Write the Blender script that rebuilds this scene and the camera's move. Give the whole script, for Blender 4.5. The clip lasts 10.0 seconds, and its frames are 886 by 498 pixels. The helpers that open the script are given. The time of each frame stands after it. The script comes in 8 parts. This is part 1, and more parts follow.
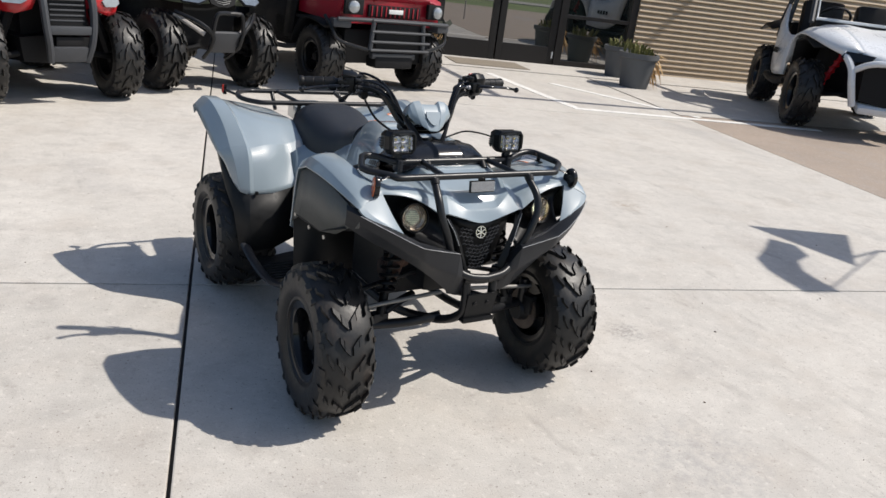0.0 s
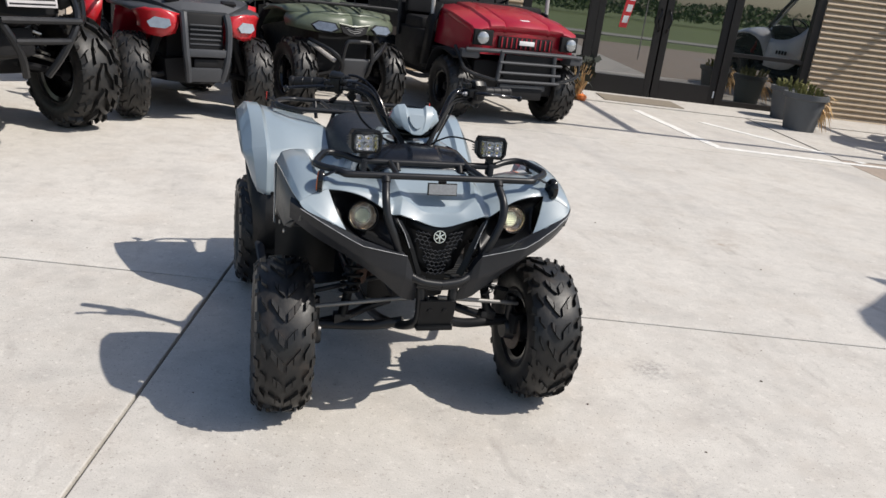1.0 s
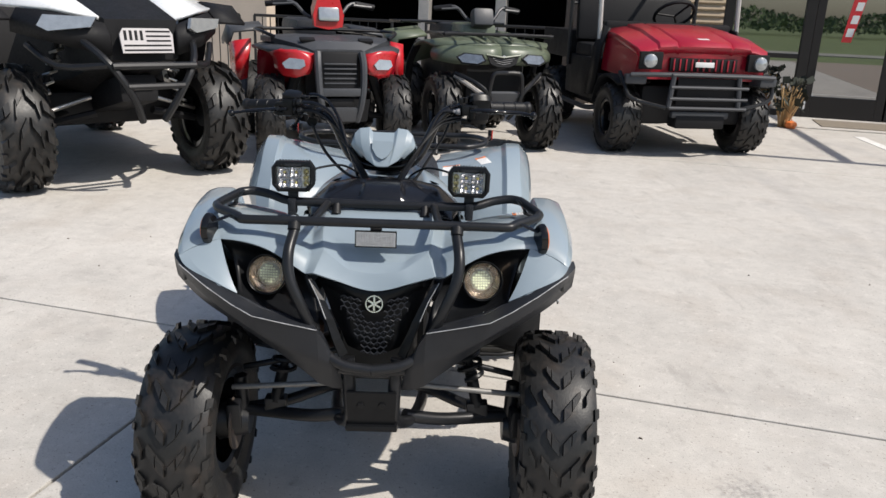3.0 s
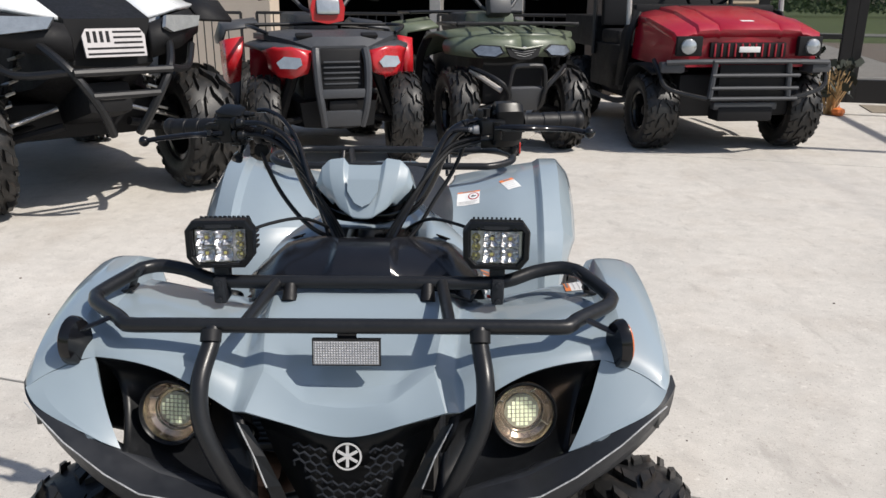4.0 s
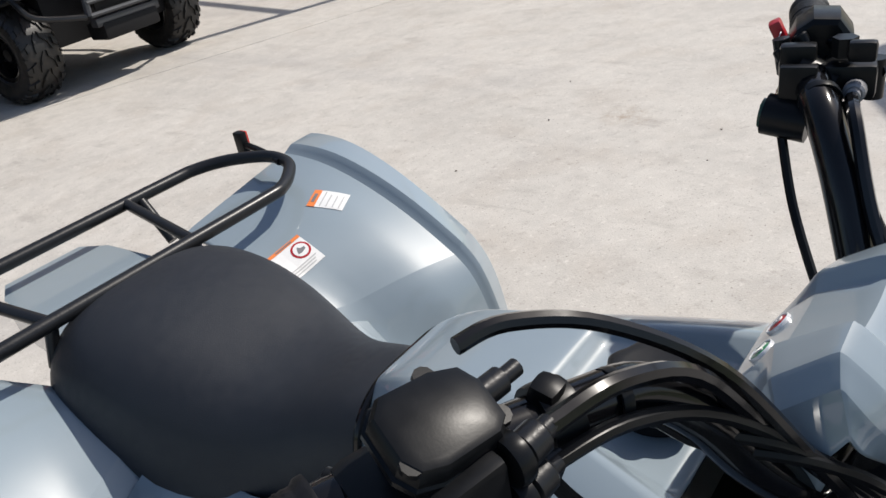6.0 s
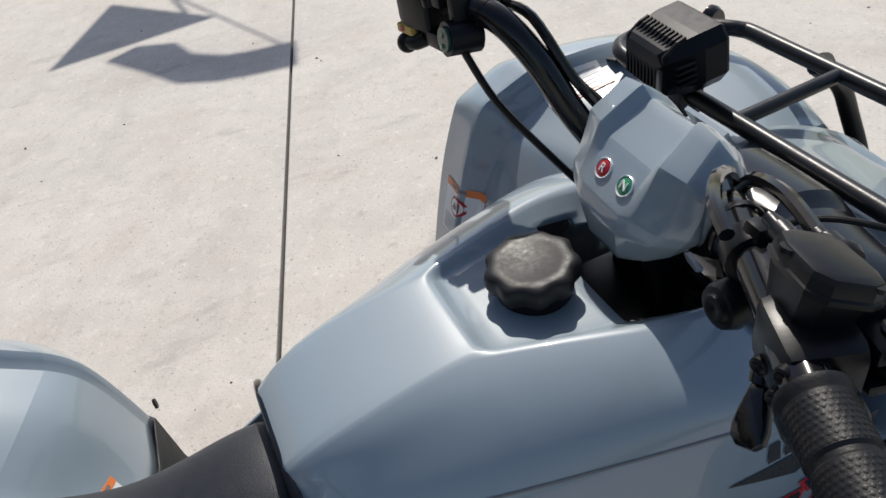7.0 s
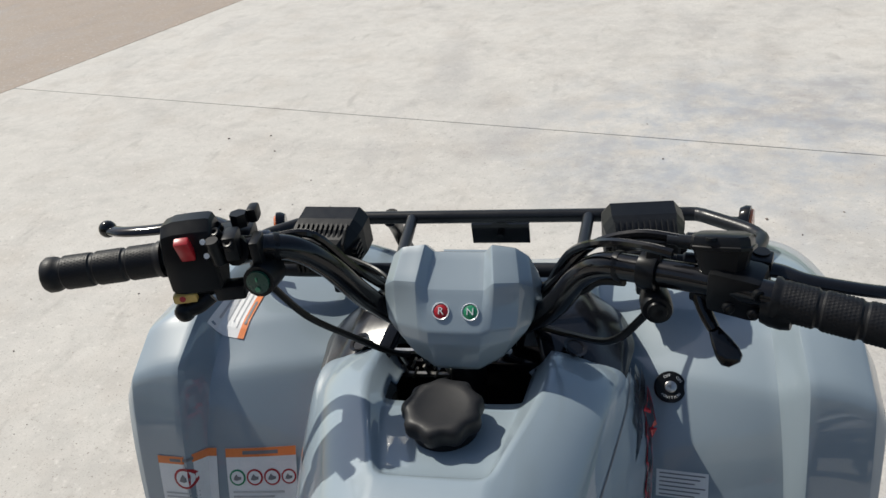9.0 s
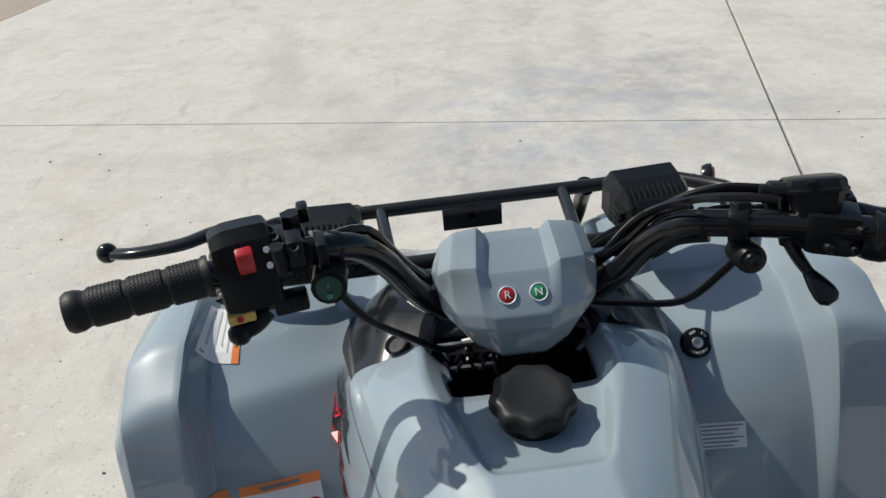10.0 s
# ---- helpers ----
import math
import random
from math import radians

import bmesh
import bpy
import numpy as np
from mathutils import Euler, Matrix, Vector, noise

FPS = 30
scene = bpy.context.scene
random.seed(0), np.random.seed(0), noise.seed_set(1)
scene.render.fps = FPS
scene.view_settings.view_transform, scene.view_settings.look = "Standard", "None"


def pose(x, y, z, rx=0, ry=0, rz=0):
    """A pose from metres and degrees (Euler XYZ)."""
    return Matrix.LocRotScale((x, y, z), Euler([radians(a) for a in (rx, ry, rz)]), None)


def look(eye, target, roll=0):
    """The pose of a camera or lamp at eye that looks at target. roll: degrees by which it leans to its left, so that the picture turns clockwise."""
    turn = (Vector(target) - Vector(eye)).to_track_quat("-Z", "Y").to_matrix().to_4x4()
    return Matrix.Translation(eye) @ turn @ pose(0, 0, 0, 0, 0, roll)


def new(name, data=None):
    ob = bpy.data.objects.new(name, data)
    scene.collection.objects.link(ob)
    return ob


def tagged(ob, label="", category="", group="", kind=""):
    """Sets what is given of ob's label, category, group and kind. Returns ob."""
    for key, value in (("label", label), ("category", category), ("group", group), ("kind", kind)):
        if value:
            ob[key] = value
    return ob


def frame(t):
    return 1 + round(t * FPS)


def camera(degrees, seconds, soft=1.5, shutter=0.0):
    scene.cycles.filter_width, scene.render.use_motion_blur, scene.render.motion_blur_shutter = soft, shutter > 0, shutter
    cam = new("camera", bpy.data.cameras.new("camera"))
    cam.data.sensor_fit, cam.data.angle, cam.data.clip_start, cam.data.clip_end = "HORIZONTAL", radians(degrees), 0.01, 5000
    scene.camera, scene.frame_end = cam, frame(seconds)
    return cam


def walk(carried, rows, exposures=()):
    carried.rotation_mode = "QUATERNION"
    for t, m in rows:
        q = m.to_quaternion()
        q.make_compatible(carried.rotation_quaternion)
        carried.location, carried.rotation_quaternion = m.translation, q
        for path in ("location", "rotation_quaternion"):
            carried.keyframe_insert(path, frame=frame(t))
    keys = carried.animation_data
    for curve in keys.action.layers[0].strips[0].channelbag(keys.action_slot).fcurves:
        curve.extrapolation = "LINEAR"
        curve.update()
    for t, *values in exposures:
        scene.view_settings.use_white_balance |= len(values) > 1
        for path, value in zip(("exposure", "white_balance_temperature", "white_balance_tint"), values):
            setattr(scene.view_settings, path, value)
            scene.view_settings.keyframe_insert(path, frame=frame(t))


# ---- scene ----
cam = camera(59.7, 10.0)

PATH = [
    (0, (-1.152, -2.127, 1.183), (-0.111, -0.566, 0.49), 7.5),
    (0.5, (-0.872, -2.236, 1.156), (-0.044, -0.544, 0.485), 7.3),
    (1, (-0.606, -2.34, 1.14), (0.018, -0.553, 0.491), 7.0),
    (1.5, (-0.357, -2.315, 1.118), (0.076, -0.466, 0.491), 6.4),
    (2, (-0.158, -2.227, 1.111), (0.109, -0.341, 0.501), 5.4),
    (2.5, (0.007, -2.107, 1.098), (0.147, -0.204, 0.5), 4.1),
    (2.7, (0.049, -2.041, 1.08), (0.144, -0.133, 0.488), 3.4),
    (3.8, (0.123, -1.451, 1.031), (0.111, 0.453, 0.42), 0.7),
    (4, (0.109, -1.332, 1.023), (0.105, 0.573, 0.411), 0.3),
    (4.5, (0.000, -1.035, 1.039), (0.103, 0.861, 0.415), -0.4),
    (5, (-0.12, -0.745, 1.041), (0.204, 1.112, 0.371), -1.7),
    (5.2, (-0.175, -0.652, 1.059), (0.241, 1.169, 0.345), -2.4),
    (6.3, (-0.369, -0.163, 1.018), (1.142, 0.528, -0.095), -12.0),
    (6.5, (-0.360, -0.093, 1.045), (1.187, 0.273, -0.169), -11.8),
    (7, (-0.376, 0.056, 1.079), (1.100, -0.414, -0.186), -10.4),
    (7.5, (-0.299, 0.146, 1.050), (0.923, -0.929, -0.110), -9.1),
    (8, (-0.213, 0.224, 1.077), (0.649, -1.227, 0.003), -7.4),
    (8.5, (-0.182, 0.361, 1.137), (0.415, -1.257, 0.124), -7.1),
    (9, (-0.132, 0.353, 1.150), (0.271, -1.335, 0.156), -7.0),
    (9.5, (-0.064, 0.306, 1.142), (0.160, -1.409, 0.136), -6.6),
    (10, (0.078, 0.331, 1.136), (0.008, -1.376, 0.098), -5.9),
]
walk(cam, [(t, look(eye, target, roll)) for t, eye, target, roll in PATH], [(0, 0.11, 6500, 10), (2.7, 0.11, 6500, 10), (5.2, 0.08, 6500, 10), (6.4, 0.0, 6520, 10), (8.0, 0.0, 6530, 9), (10, -0.07, 6520, 5)])

# ---- light ----
SUN_FROM = Vector((0.614, -0.318, 0.845)).normalized()
world = bpy.data.worlds.new("sky")
scene.world = world
world.use_nodes = True
wn, wl = world.node_tree.nodes, world.node_tree.links
sky = wn.new("ShaderNodeTexSky")
sky.sky_type, sky.sun_disc = "NISHITA", False
sky.sun_elevation = math.asin(SUN_FROM.z)
sky.sun_rotation = math.atan2(SUN_FROM.x, SUN_FROM.y)
sky.dust_density, sky.ozone_density = 1.5, 1.0
wl.new(sky.outputs[0], wn["Background"].inputs[0])
wn["Background"].inputs[1].default_value = 0.12
sun = new("sun", bpy.data.lights.new("sun", "SUN"))
sun.data.energy, sun.data.angle, sun.data.color = 4.75, radians(0.6), (1.0, 0.94, 0.86)
sun.matrix_world = look(SUN_FROM * 30, (0, 0, 0))


# ---- materials ----
def material(name, color, rough=0.5, metal=0.0, vary=0.0, scale=8.0, bump=0.0, bump_scale=200.0, coat=0.0, dirt=None, dirt_amount=0.0, piece=0.0, spec=0.5, wear_by=0.17):
    """A surface with tone changes at two scales, fine relief and, where given, patches of dirt."""
    m = bpy.data.materials.new(name)
    m.use_nodes = True
    n, l = m.node_tree.nodes, m.node_tree.links
    b = n["Principled BSDF"]
    b.inputs["Roughness"].default_value, b.inputs["Metallic"].default_value = rough, metal
    b.inputs["Specular IOR Level"].default_value = spec
    b.inputs["Coat Weight"].default_value, b.inputs["Coat Roughness"].default_value = coat, 0.03
    geo = n.new("ShaderNodeTexCoord")
    big, fine = n.new("ShaderNodeTexNoise"), n.new("ShaderNodeTexNoise")
    big.inputs["Scale"].default_value, big.inputs["Detail"].default_value = scale, 4
    fine.inputs["Scale"].default_value, fine.inputs["Detail"].default_value = scale * 9, 3
    l.new(geo.outputs["Object"], big.inputs["Vector"]), l.new(geo.outputs["Object"], fine.inputs["Vector"])
    both = n.new("ShaderNodeMath")
    both.operation = "ADD"
    l.new(big.outputs["Fac"], both.inputs[0]), l.new(fine.outputs["Fac"], both.inputs[1])
    ramp = n.new("ShaderNodeMapRange")
    ramp.inputs["From Min"].default_value, ramp.inputs["From Max"].default_value = 0.7, 1.3
    ramp.inputs["To Min"].default_value, ramp.inputs["To Max"].default_value = 1 - vary, 1 + vary
    l.new(both.outputs[0], ramp.inputs["Value"])
    tone = n.new("ShaderNodeMix")
    tone.data_type, tone.blend_type = "RGBA", "MULTIPLY"
    tone.inputs["Factor"].default_value = 1
    tone.inputs["A"].default_value = (*color, 1)
    last = ramp.outputs[0]
    if piece:
        info, own = n.new("ShaderNodeObjectInfo"), n.new("ShaderNodeMapRange")
        own.inputs["To Min"].default_value, own.inputs["To Max"].default_value = 1 - piece, 1 + piece
        l.new(info.outputs["Random"], own.inputs["Value"])
        times = n.new("ShaderNodeMath")
        times.operation = "MULTIPLY"
        l.new(ramp.outputs[0], times.inputs[0]), l.new(own.outputs[0], times.inputs[1])
        last = times.outputs[0]
    l.new(last, tone.inputs["B"])
    out = tone.outputs["Result"]
    if dirt:
        spots, cut = n.new("ShaderNodeTexNoise"), n.new("ShaderNodeMapRange")
        spots.inputs["Scale"].default_value, spots.inputs["Detail"].default_value = scale * 2.3, 6
        l.new(geo.outputs["Object"], spots.inputs["Vector"])
        cut.inputs["From Min"].default_value, cut.inputs["From Max"].default_value = 0.5, 0.72
        cut.inputs["To Max"].default_value = dirt_amount
        l.new(spots.outputs["Fac"], cut.inputs["Value"])
        over = n.new("ShaderNodeMix")
        over.data_type = "RGBA"
        over.inputs["B"].default_value = (*dirt, 1)
        l.new(cut.outputs[0], over.inputs["Factor"]), l.new(out, over.inputs["A"])
        out = over.outputs["Result"]
    l.new(out, b.inputs["Base Color"])
    wear = n.new("ShaderNodeMapRange")
    wear.inputs["From Min"].default_value, wear.inputs["From Max"].default_value = 0.7, 1.3
    wear.inputs["To Min"].default_value, wear.inputs["To Max"].default_value = rough * (1 - wear_by), min(1, rough * (1 + wear_by))
    l.new(both.outputs[0], wear.inputs["Value"]), l.new(wear.outputs[0], b.inputs["Roughness"])
    if bump:
        relief, rise = n.new("ShaderNodeBump"), n.new("ShaderNodeTexNoise")
        rise.inputs["Scale"].default_value, rise.inputs["Detail"].default_value = bump_scale, 3
        relief.inputs["Strength"].default_value, relief.inputs["Distance"].default_value = bump, 0.002
        l.new(geo.outputs["Object"], rise.inputs["Vector"]), l.new(rise.outputs["Fac"], relief.inputs["Height"])
        l.new(relief.outputs[0], b.inputs["Normal"])
    return m


def glass(name, color, rough=0.02, clear=1.0, ior=1.45):
    m = bpy.data.materials.new(name)
    m.use_nodes = True
    b = m.node_tree.nodes["Principled BSDF"]
    b.inputs["Base Color"].default_value, b.inputs["Roughness"].default_value = (*color, 1), rough
    b.inputs["Transmission Weight"].default_value, b.inputs["IOR"].default_value = clear, ior
    return m


def concrete(name, base, stain, piece=0.05):
    """Broomed concrete: broad clouds, brown stains, pores and pale scuffs."""
    m = material(name, base, 0.88, vary=0.10, scale=1.7, bump=0.45, bump_scale=170, dirt=stain, dirt_amount=0.32, piece=piece)
    n, l = m.node_tree.nodes, m.node_tree.links
    b = n["Principled BSDF"]
    before = b.inputs["Base Color"].links[0].from_socket
    geo = n.new("ShaderNodeNewGeometry")
    for size, low, high, tint, amount, stretch in ((26, 0.58, 0.74, (0.22, 0.19, 0.165), 0.45, 1.0), (5.0, 0.52, 0.75, (0.29, 0.27, 0.25), 0.45, 1.0),
                                                   (1.1, 0.56, 0.70, (0.27, 0.26, 0.26), 0.40, 0.35), (60, 0.60, 0.76, (0.66, 0.635, 0.585), 0.5, 1.0), (110, 0.60, 0.68, (0.15, 0.13, 0.11), 0.75, 1.0), (230, 0.56, 0.68, (0.22, 0.20, 0.18), 0.5, 1.0), (40, 0.58, 0.72, (0.66, 0.63, 0.58), 0.5, 1.0), (9, 0.60, 0.70, (0.24, 0.22, 0.20), 0.35, 0.3)):
        place, spots, cut, over = n.new("ShaderNodeMapping"), n.new("ShaderNodeTexNoise"), n.new("ShaderNodeMapRange"), n.new("ShaderNodeMix")
        place.inputs["Scale"].default_value = (1, stretch, 1)
        place.inputs["Location"].default_value = (size, 2 * size, 0)
        place.inputs["Rotation"].default_value = (0, 0, 0.35)
        spots.inputs["Scale"].default_value, spots.inputs["Detail"].default_value, spots.inputs["Roughness"].default_value = size, 7, 0.62
        l.new(geo.outputs["Position"], place.inputs["Vector"]), l.new(place.outputs[0], spots.inputs["Vector"])
        cut.inputs["From Min"].default_value, cut.inputs["From Max"].default_value, cut.inputs["To Max"].default_value = low, high, amount
        l.new(spots.outputs["Fac"], cut.inputs["Value"])
        over.data_type = "RGBA"
        over.inputs["B"].default_value = (*tint, 1)
        l.new(cut.outputs[0], over.inputs["Factor"]), l.new(before, over.inputs["A"])
        before = over.outputs["Result"]
    # pale scaled patches and a few scuffed spots, each with its own ragged shape
    for x, y, r, tint, amount, size in ((-0.65, -2.40, 1.05, (0.31, 0.33, 0.36), 0.8, 5.0), (-0.15, -2.05, 0.35, (0.25, 0.25, 0.25), 0.5, 11.0), (-1.05, -2.75, 0.5, (0.26, 0.25, 0.25), 0.5, 8.0), (0.87, -0.37, 0.10, (0.22, 0.21, 0.20), 0.8, 40.0),
                                        (0.50, -1.05, 0.28, (0.30, 0.29, 0.28), 0.6, 30.0), (2.1, 0.9, 0.12, (0.28, 0.22, 0.16), 0.6, 20.0), (-0.62, -0.95, 0.30, (0.30, 0.28, 0.27), 0.5, 22.0)):
        away, cut, spots, rough, times, over = n.new("ShaderNodeVectorMath"), n.new("ShaderNodeMapRange"), n.new("ShaderNodeTexNoise"), n.new("ShaderNodeMapRange"), n.new("ShaderNodeMath"), n.new("ShaderNodeMix")
        away.operation, times.operation, over.data_type = "DISTANCE", "MULTIPLY", "RGBA"
        away.inputs[1].default_value = (x, y, 0)
        l.new(geo.outputs["Position"], away.inputs[0]), l.new(away.outputs["Value"], cut.inputs["Value"])
        cut.inputs["From Min"].default_value, cut.inputs["From Max"].default_value, cut.inputs["To Min"].default_value, cut.inputs["To Max"].default_value = r * 0.35, r, amount, 0.0
        spots.inputs["Scale"].default_value, spots.inputs["Detail"].default_value, spots.inputs["Roughness"].default_value = size, 8, 0.7
        l.new(geo.outputs["Position"], spots.inputs["Vector"]), l.new(spots.outputs["Fac"], rough.inputs["Value"])
        rough.inputs["From Min"].default_value, rough.inputs["From Max"].default_value = 0.42, 0.62
        l.new(cut.outputs[0], times.inputs[0]), l.new(rough.outputs[0], times.inputs[1])
        over.inputs["B"].default_value = (*tint, 1)
        l.new(times.outputs[0], over.inputs["Factor"]), l.new(before, over.inputs["A"])
        before = over.outputs["Result"]
    # faint curved tyre tracks
    for x, y, r, w, amount in ((-3.6, -2.9, 3.1, 0.09, 0.34), (-3.6, -2.9, 2.75, 0.08, 0.28), (2.9, -4.4, 3.3, 0.10, 0.26), (0.4, -4.9, 2.55, 0.09, 0.28), (-2.9, -6.0, 4.05, 0.10, 0.30)):
        away, off, cut, spots, rough, times, over = n.new("ShaderNodeVectorMath"), n.new("ShaderNodeMath"), n.new("ShaderNodeMapRange"), n.new("ShaderNodeTexNoise"), n.new("ShaderNodeMapRange"), n.new("ShaderNodeMath"), n.new("ShaderNodeMix")
        away.operation, off.operation, times.operation, over.data_type = "DISTANCE", "SUBTRACT", "MULTIPLY", "RGBA"
        away.inputs[1].default_value = (x, y, 0)
        off.inputs[1].default_value = r
        size = n.new("ShaderNodeMath")
        size.operation = "ABSOLUTE"
        l.new(geo.outputs["Position"], away.inputs[0]), l.new(away.outputs["Value"], off.inputs[0]), l.new(off.outputs[0], size.inputs[0]), l.new(size.outputs[0], cut.inputs["Value"])
        cut.inputs["From Min"].default_value, cut.inputs["From Max"].default_value, cut.inputs["To Min"].default_value, cut.inputs["To Max"].default_value = w * 0.4, w, amount, 0.0
        spots.inputs["Scale"].default_value, spots.inputs["Detail"].default_value, spots.inputs["Roughness"].default_value = 7.0, 8, 0.75
        l.new(geo.outputs["Position"], spots.inputs["Vector"]), l.new(spots.outputs["Fac"], rough.inputs["Value"])
        rough.inputs["From Min"].default_value, rough.inputs["From Max"].default_value = 0.40, 0.62
        l.new(cut.outputs[0], times.inputs[0]), l.new(rough.outputs[0], times.inputs[1])
        over.inputs["B"].default_value = (0.27, 0.25, 0.235, 1)
        l.new(times.outputs[0], over.inputs["Factor"]), l.new(before, over.inputs["A"])
        before = over.outputs["Result"]
    l.new(before, b.inputs["Base Color"])
    return m


PAINT = material("grey_paint", (0.228, 0.278, 0.314), 0.40, vary=0.012, scale=5, coat=1.0, spec=0.35, wear_by=0.03)
PLASTIC = material("black_plastic", (0.0065, 0.007, 0.008), 0.34, vary=0.15, scale=12, bump=0.012, bump_scale=900, spec=0.19)
COVER_BLACK = material("cover_plastic", (0.0085, 0.009, 0.0115), 0.20, vary=0.12, scale=10, spec=0.42)
CAP_PLASTIC = material("cap_plastic", (0.013, 0.013, 0.014), 0.48, vary=0.08, scale=30, spec=0.25)
GLOSS_BLACK = material("gloss_black", (0.006, 0.006, 0.007), 0.14, vary=0.1, scale=20, coat=0.15, spec=0.30)
BUMPER = material("bumper_plastic", (0.0145, 0.016, 0.0195), 0.42, vary=0.12, scale=14, bump=0.04, bump_scale=700, dirt=(0.06, 0.061, 0.064), dirt_amount=0.08, spec=0.33)
# pale grey for crease lines: wear plus a highlight put into the colour
WORN_GLINT = material("worn_glint_plastic", (0.28, 0.285, 0.29), 0.5, vary=0.5, scale=60)
LINER = material("liner_plastic", (0.020, 0.020, 0.019), 0.6, vary=0.2, scale=9, dirt=(0.09, 0.08, 0.065), dirt_amount=0.25, spec=0.3)
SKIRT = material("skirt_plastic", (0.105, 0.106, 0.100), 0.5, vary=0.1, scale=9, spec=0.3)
GUARD = material("guard_plastic", (0.010, 0.0105, 0.0115), 0.48, vary=0.2, scale=9, dirt=(0.04, 0.036, 0.032), dirt_amount=0.10, spec=0.25)
TUBE = material("satin_black_steel", (0.011, 0.0115, 0.013), 0.34, 0.0, vary=0.12, scale=25, bump=0.05, bump_scale=500, spec=0.33)
RUBBER = material("tyre_rubber", (0.0125, 0.0125, 0.0125), 0.46, vary=0.25, scale=14, bump=0.15, bump_scale=260, dirt=(0.075, 0.055, 0.042), dirt_amount=0.28, spec=0.42)
GRIP = material("grip_rubber", (0.008, 0.008, 0.009), 0.5, vary=0.15, scale=40, bump=0.08, bump_scale=900, spec=0.3)
SEAT = material("seat_vinyl", (0.017, 0.0195, 0.025), 0.5, vary=0.08, scale=10, bump=0.25, bump_scale=1300, spec=0.35)
STEEL = material("bare_steel", (0.45, 0.44, 0.42), 0.35, 1.0, vary=0.2, scale=40)
DULL_STEEL = material("dull_steel", (0.22, 0.215, 0.205), 0.55, 0.6, vary=0.25, scale=40)
RUSTY_DISC = material("worn_disc", (0.16, 0.13, 0.11), 0.45, 0.7, vary=0.3, scale=40)
GALV_WIRE = material("grey_wire", (0.22, 0.22, 0.23), 0.45, 0.3, vary=0.2, scale=60)
RUST = material("rusty_steel", (0.07, 0.038, 0.027), 0.7, 0.3, vary=0.3, scale=30)
CHROME = material("reflector_chrome", (0.82, 0.83, 0.85), 0.22, 1.0, vary=0.05, scale=60)
LAMP_BACK = material("lamp_back", (0.75, 0.76, 0.78), 0.25, 0.30, vary=0.2, scale=80)
MIRROR_CUP = material("mirror_cup", (0.56, 0.56, 0.57), 0.16, 1.0, vary=0.08, scale=60)
LED = material("led_yellow", (0.70, 0.62, 0.22), 0.4, vary=0.1, scale=60)
LED_PALE = material("led_pale", (0.62, 0.66, 0.48), 0.4, vary=0.15, scale=120)
SMOKE = material("smoked_lamp_bowl", (0.34, 0.27, 0.21), 0.16, 0.85, vary=0.45, scale=45)
DISC = material("lamp_disc", (0.22, 0.22, 0.17), 0.35, vary=0.2, scale=90, coat=0.5)
LENS = glass("clear_lens", (1, 1, 1), 0.0, ior=1.12)
AMBER = material("amber_reflector", (0.55, 0.13, 0.03), 0.22, vary=0.15, scale=90, bump=0.5, bump_scale=1200, coat=0.6)
RED_LENS = material("red_reflector", (0.5, 0.03, 0.02), 0.22, vary=0.15, scale=90, coat=0.6)
PALE_LENS = material("clear_reflector", (0.34, 0.345, 0.36), 0.2, 0.4, vary=0.15, scale=160)
RED_PART = material("red_switch", (0.36, 0.010, 0.018), 0.35, vary=0.06, scale=60)
GREEN_PART = material("green_lamp", (0.02, 0.22, 0.10), 0.3, vary=0.06, scale=60, coat=0.4)
DARK_GREEN = material("dark_green_switch", (0.006, 0.05, 0.03), 0.3, vary=0.06, scale=60)
YELLOW_PART = material("yellow_switch", (0.55, 0.36, 0.10), 0.5, vary=0.1, scale=60)
WHITE = material("white_label", (0.70, 0.70, 0.69), 0.4, vary=0.04, scale=40)
ORANGE = material("orange_label", (0.72, 0.20, 0.05), 0.4, vary=0.05, scale=40)
INK = material("grey_ink", (0.16, 0.16, 0.17), 0.5, vary=0.1, scale=80)
PALE_INK = material("pale_ink", (0.42, 0.42, 0.42), 0.5, vary=0.1, scale=80)
DECAL_RED = material("red_decal", (0.55, 0.02, 0.03), 0.3, vary=0.05, scale=60, coat=0.4)
DECAL_BLACK = material("black_decal", (0.012, 0.012, 0.014), 0.3, vary=0.05, scale=60, coat=0.4)
CONCRETE = concrete("slab_concrete", (0.474, 0.45, 0.412), (0.36, 0.31, 0.26))
TAN_CONCRETE = concrete("tan_pavement", (0.29, 0.235, 0.19), (0.22, 0.18, 0.145))
JOINT = material("joint_filler", (0.035, 0.034, 0.033), 0.9, vary=0.3, scale=30)


# ---- mesh helpers ----
def part(name, bm, mat, parent=None, label="", sharp=38, smooth=True, levels=0, thick=0.0):
    """Links a bmesh as one mesh object under a thing or a part."""
    bmesh.ops.recalc_face_normals(bm, faces=bm.faces)
    me = bpy.data.meshes.new(name)
    bm.to_mesh(me)
    bm.free()
    me.materials.append(mat)
    if smooth:
        hard = [i for i, e in enumerate(me.edges) if e.use_edge_sharp]
        me.shade_smooth()
        for i in hard:
            me.edges[i].use_edge_sharp = True
        if not levels:
            me.set_sharp_from_angle(angle=radians(sharp))
    ob = new(name, me)
    if levels:
        s = ob.modifiers.new("smooth", "SUBSURF")
        s.levels = s.render_levels = levels
        s.boundary_smooth = "PRESERVE_CORNERS"
    if thick:
        s = ob.modifiers.new("thick", "SOLIDIFY")
        s.thickness, s.offset = thick, -1
    if parent:
        ob.parent = parent
    if label:
        ob["label"] = label
    return ob


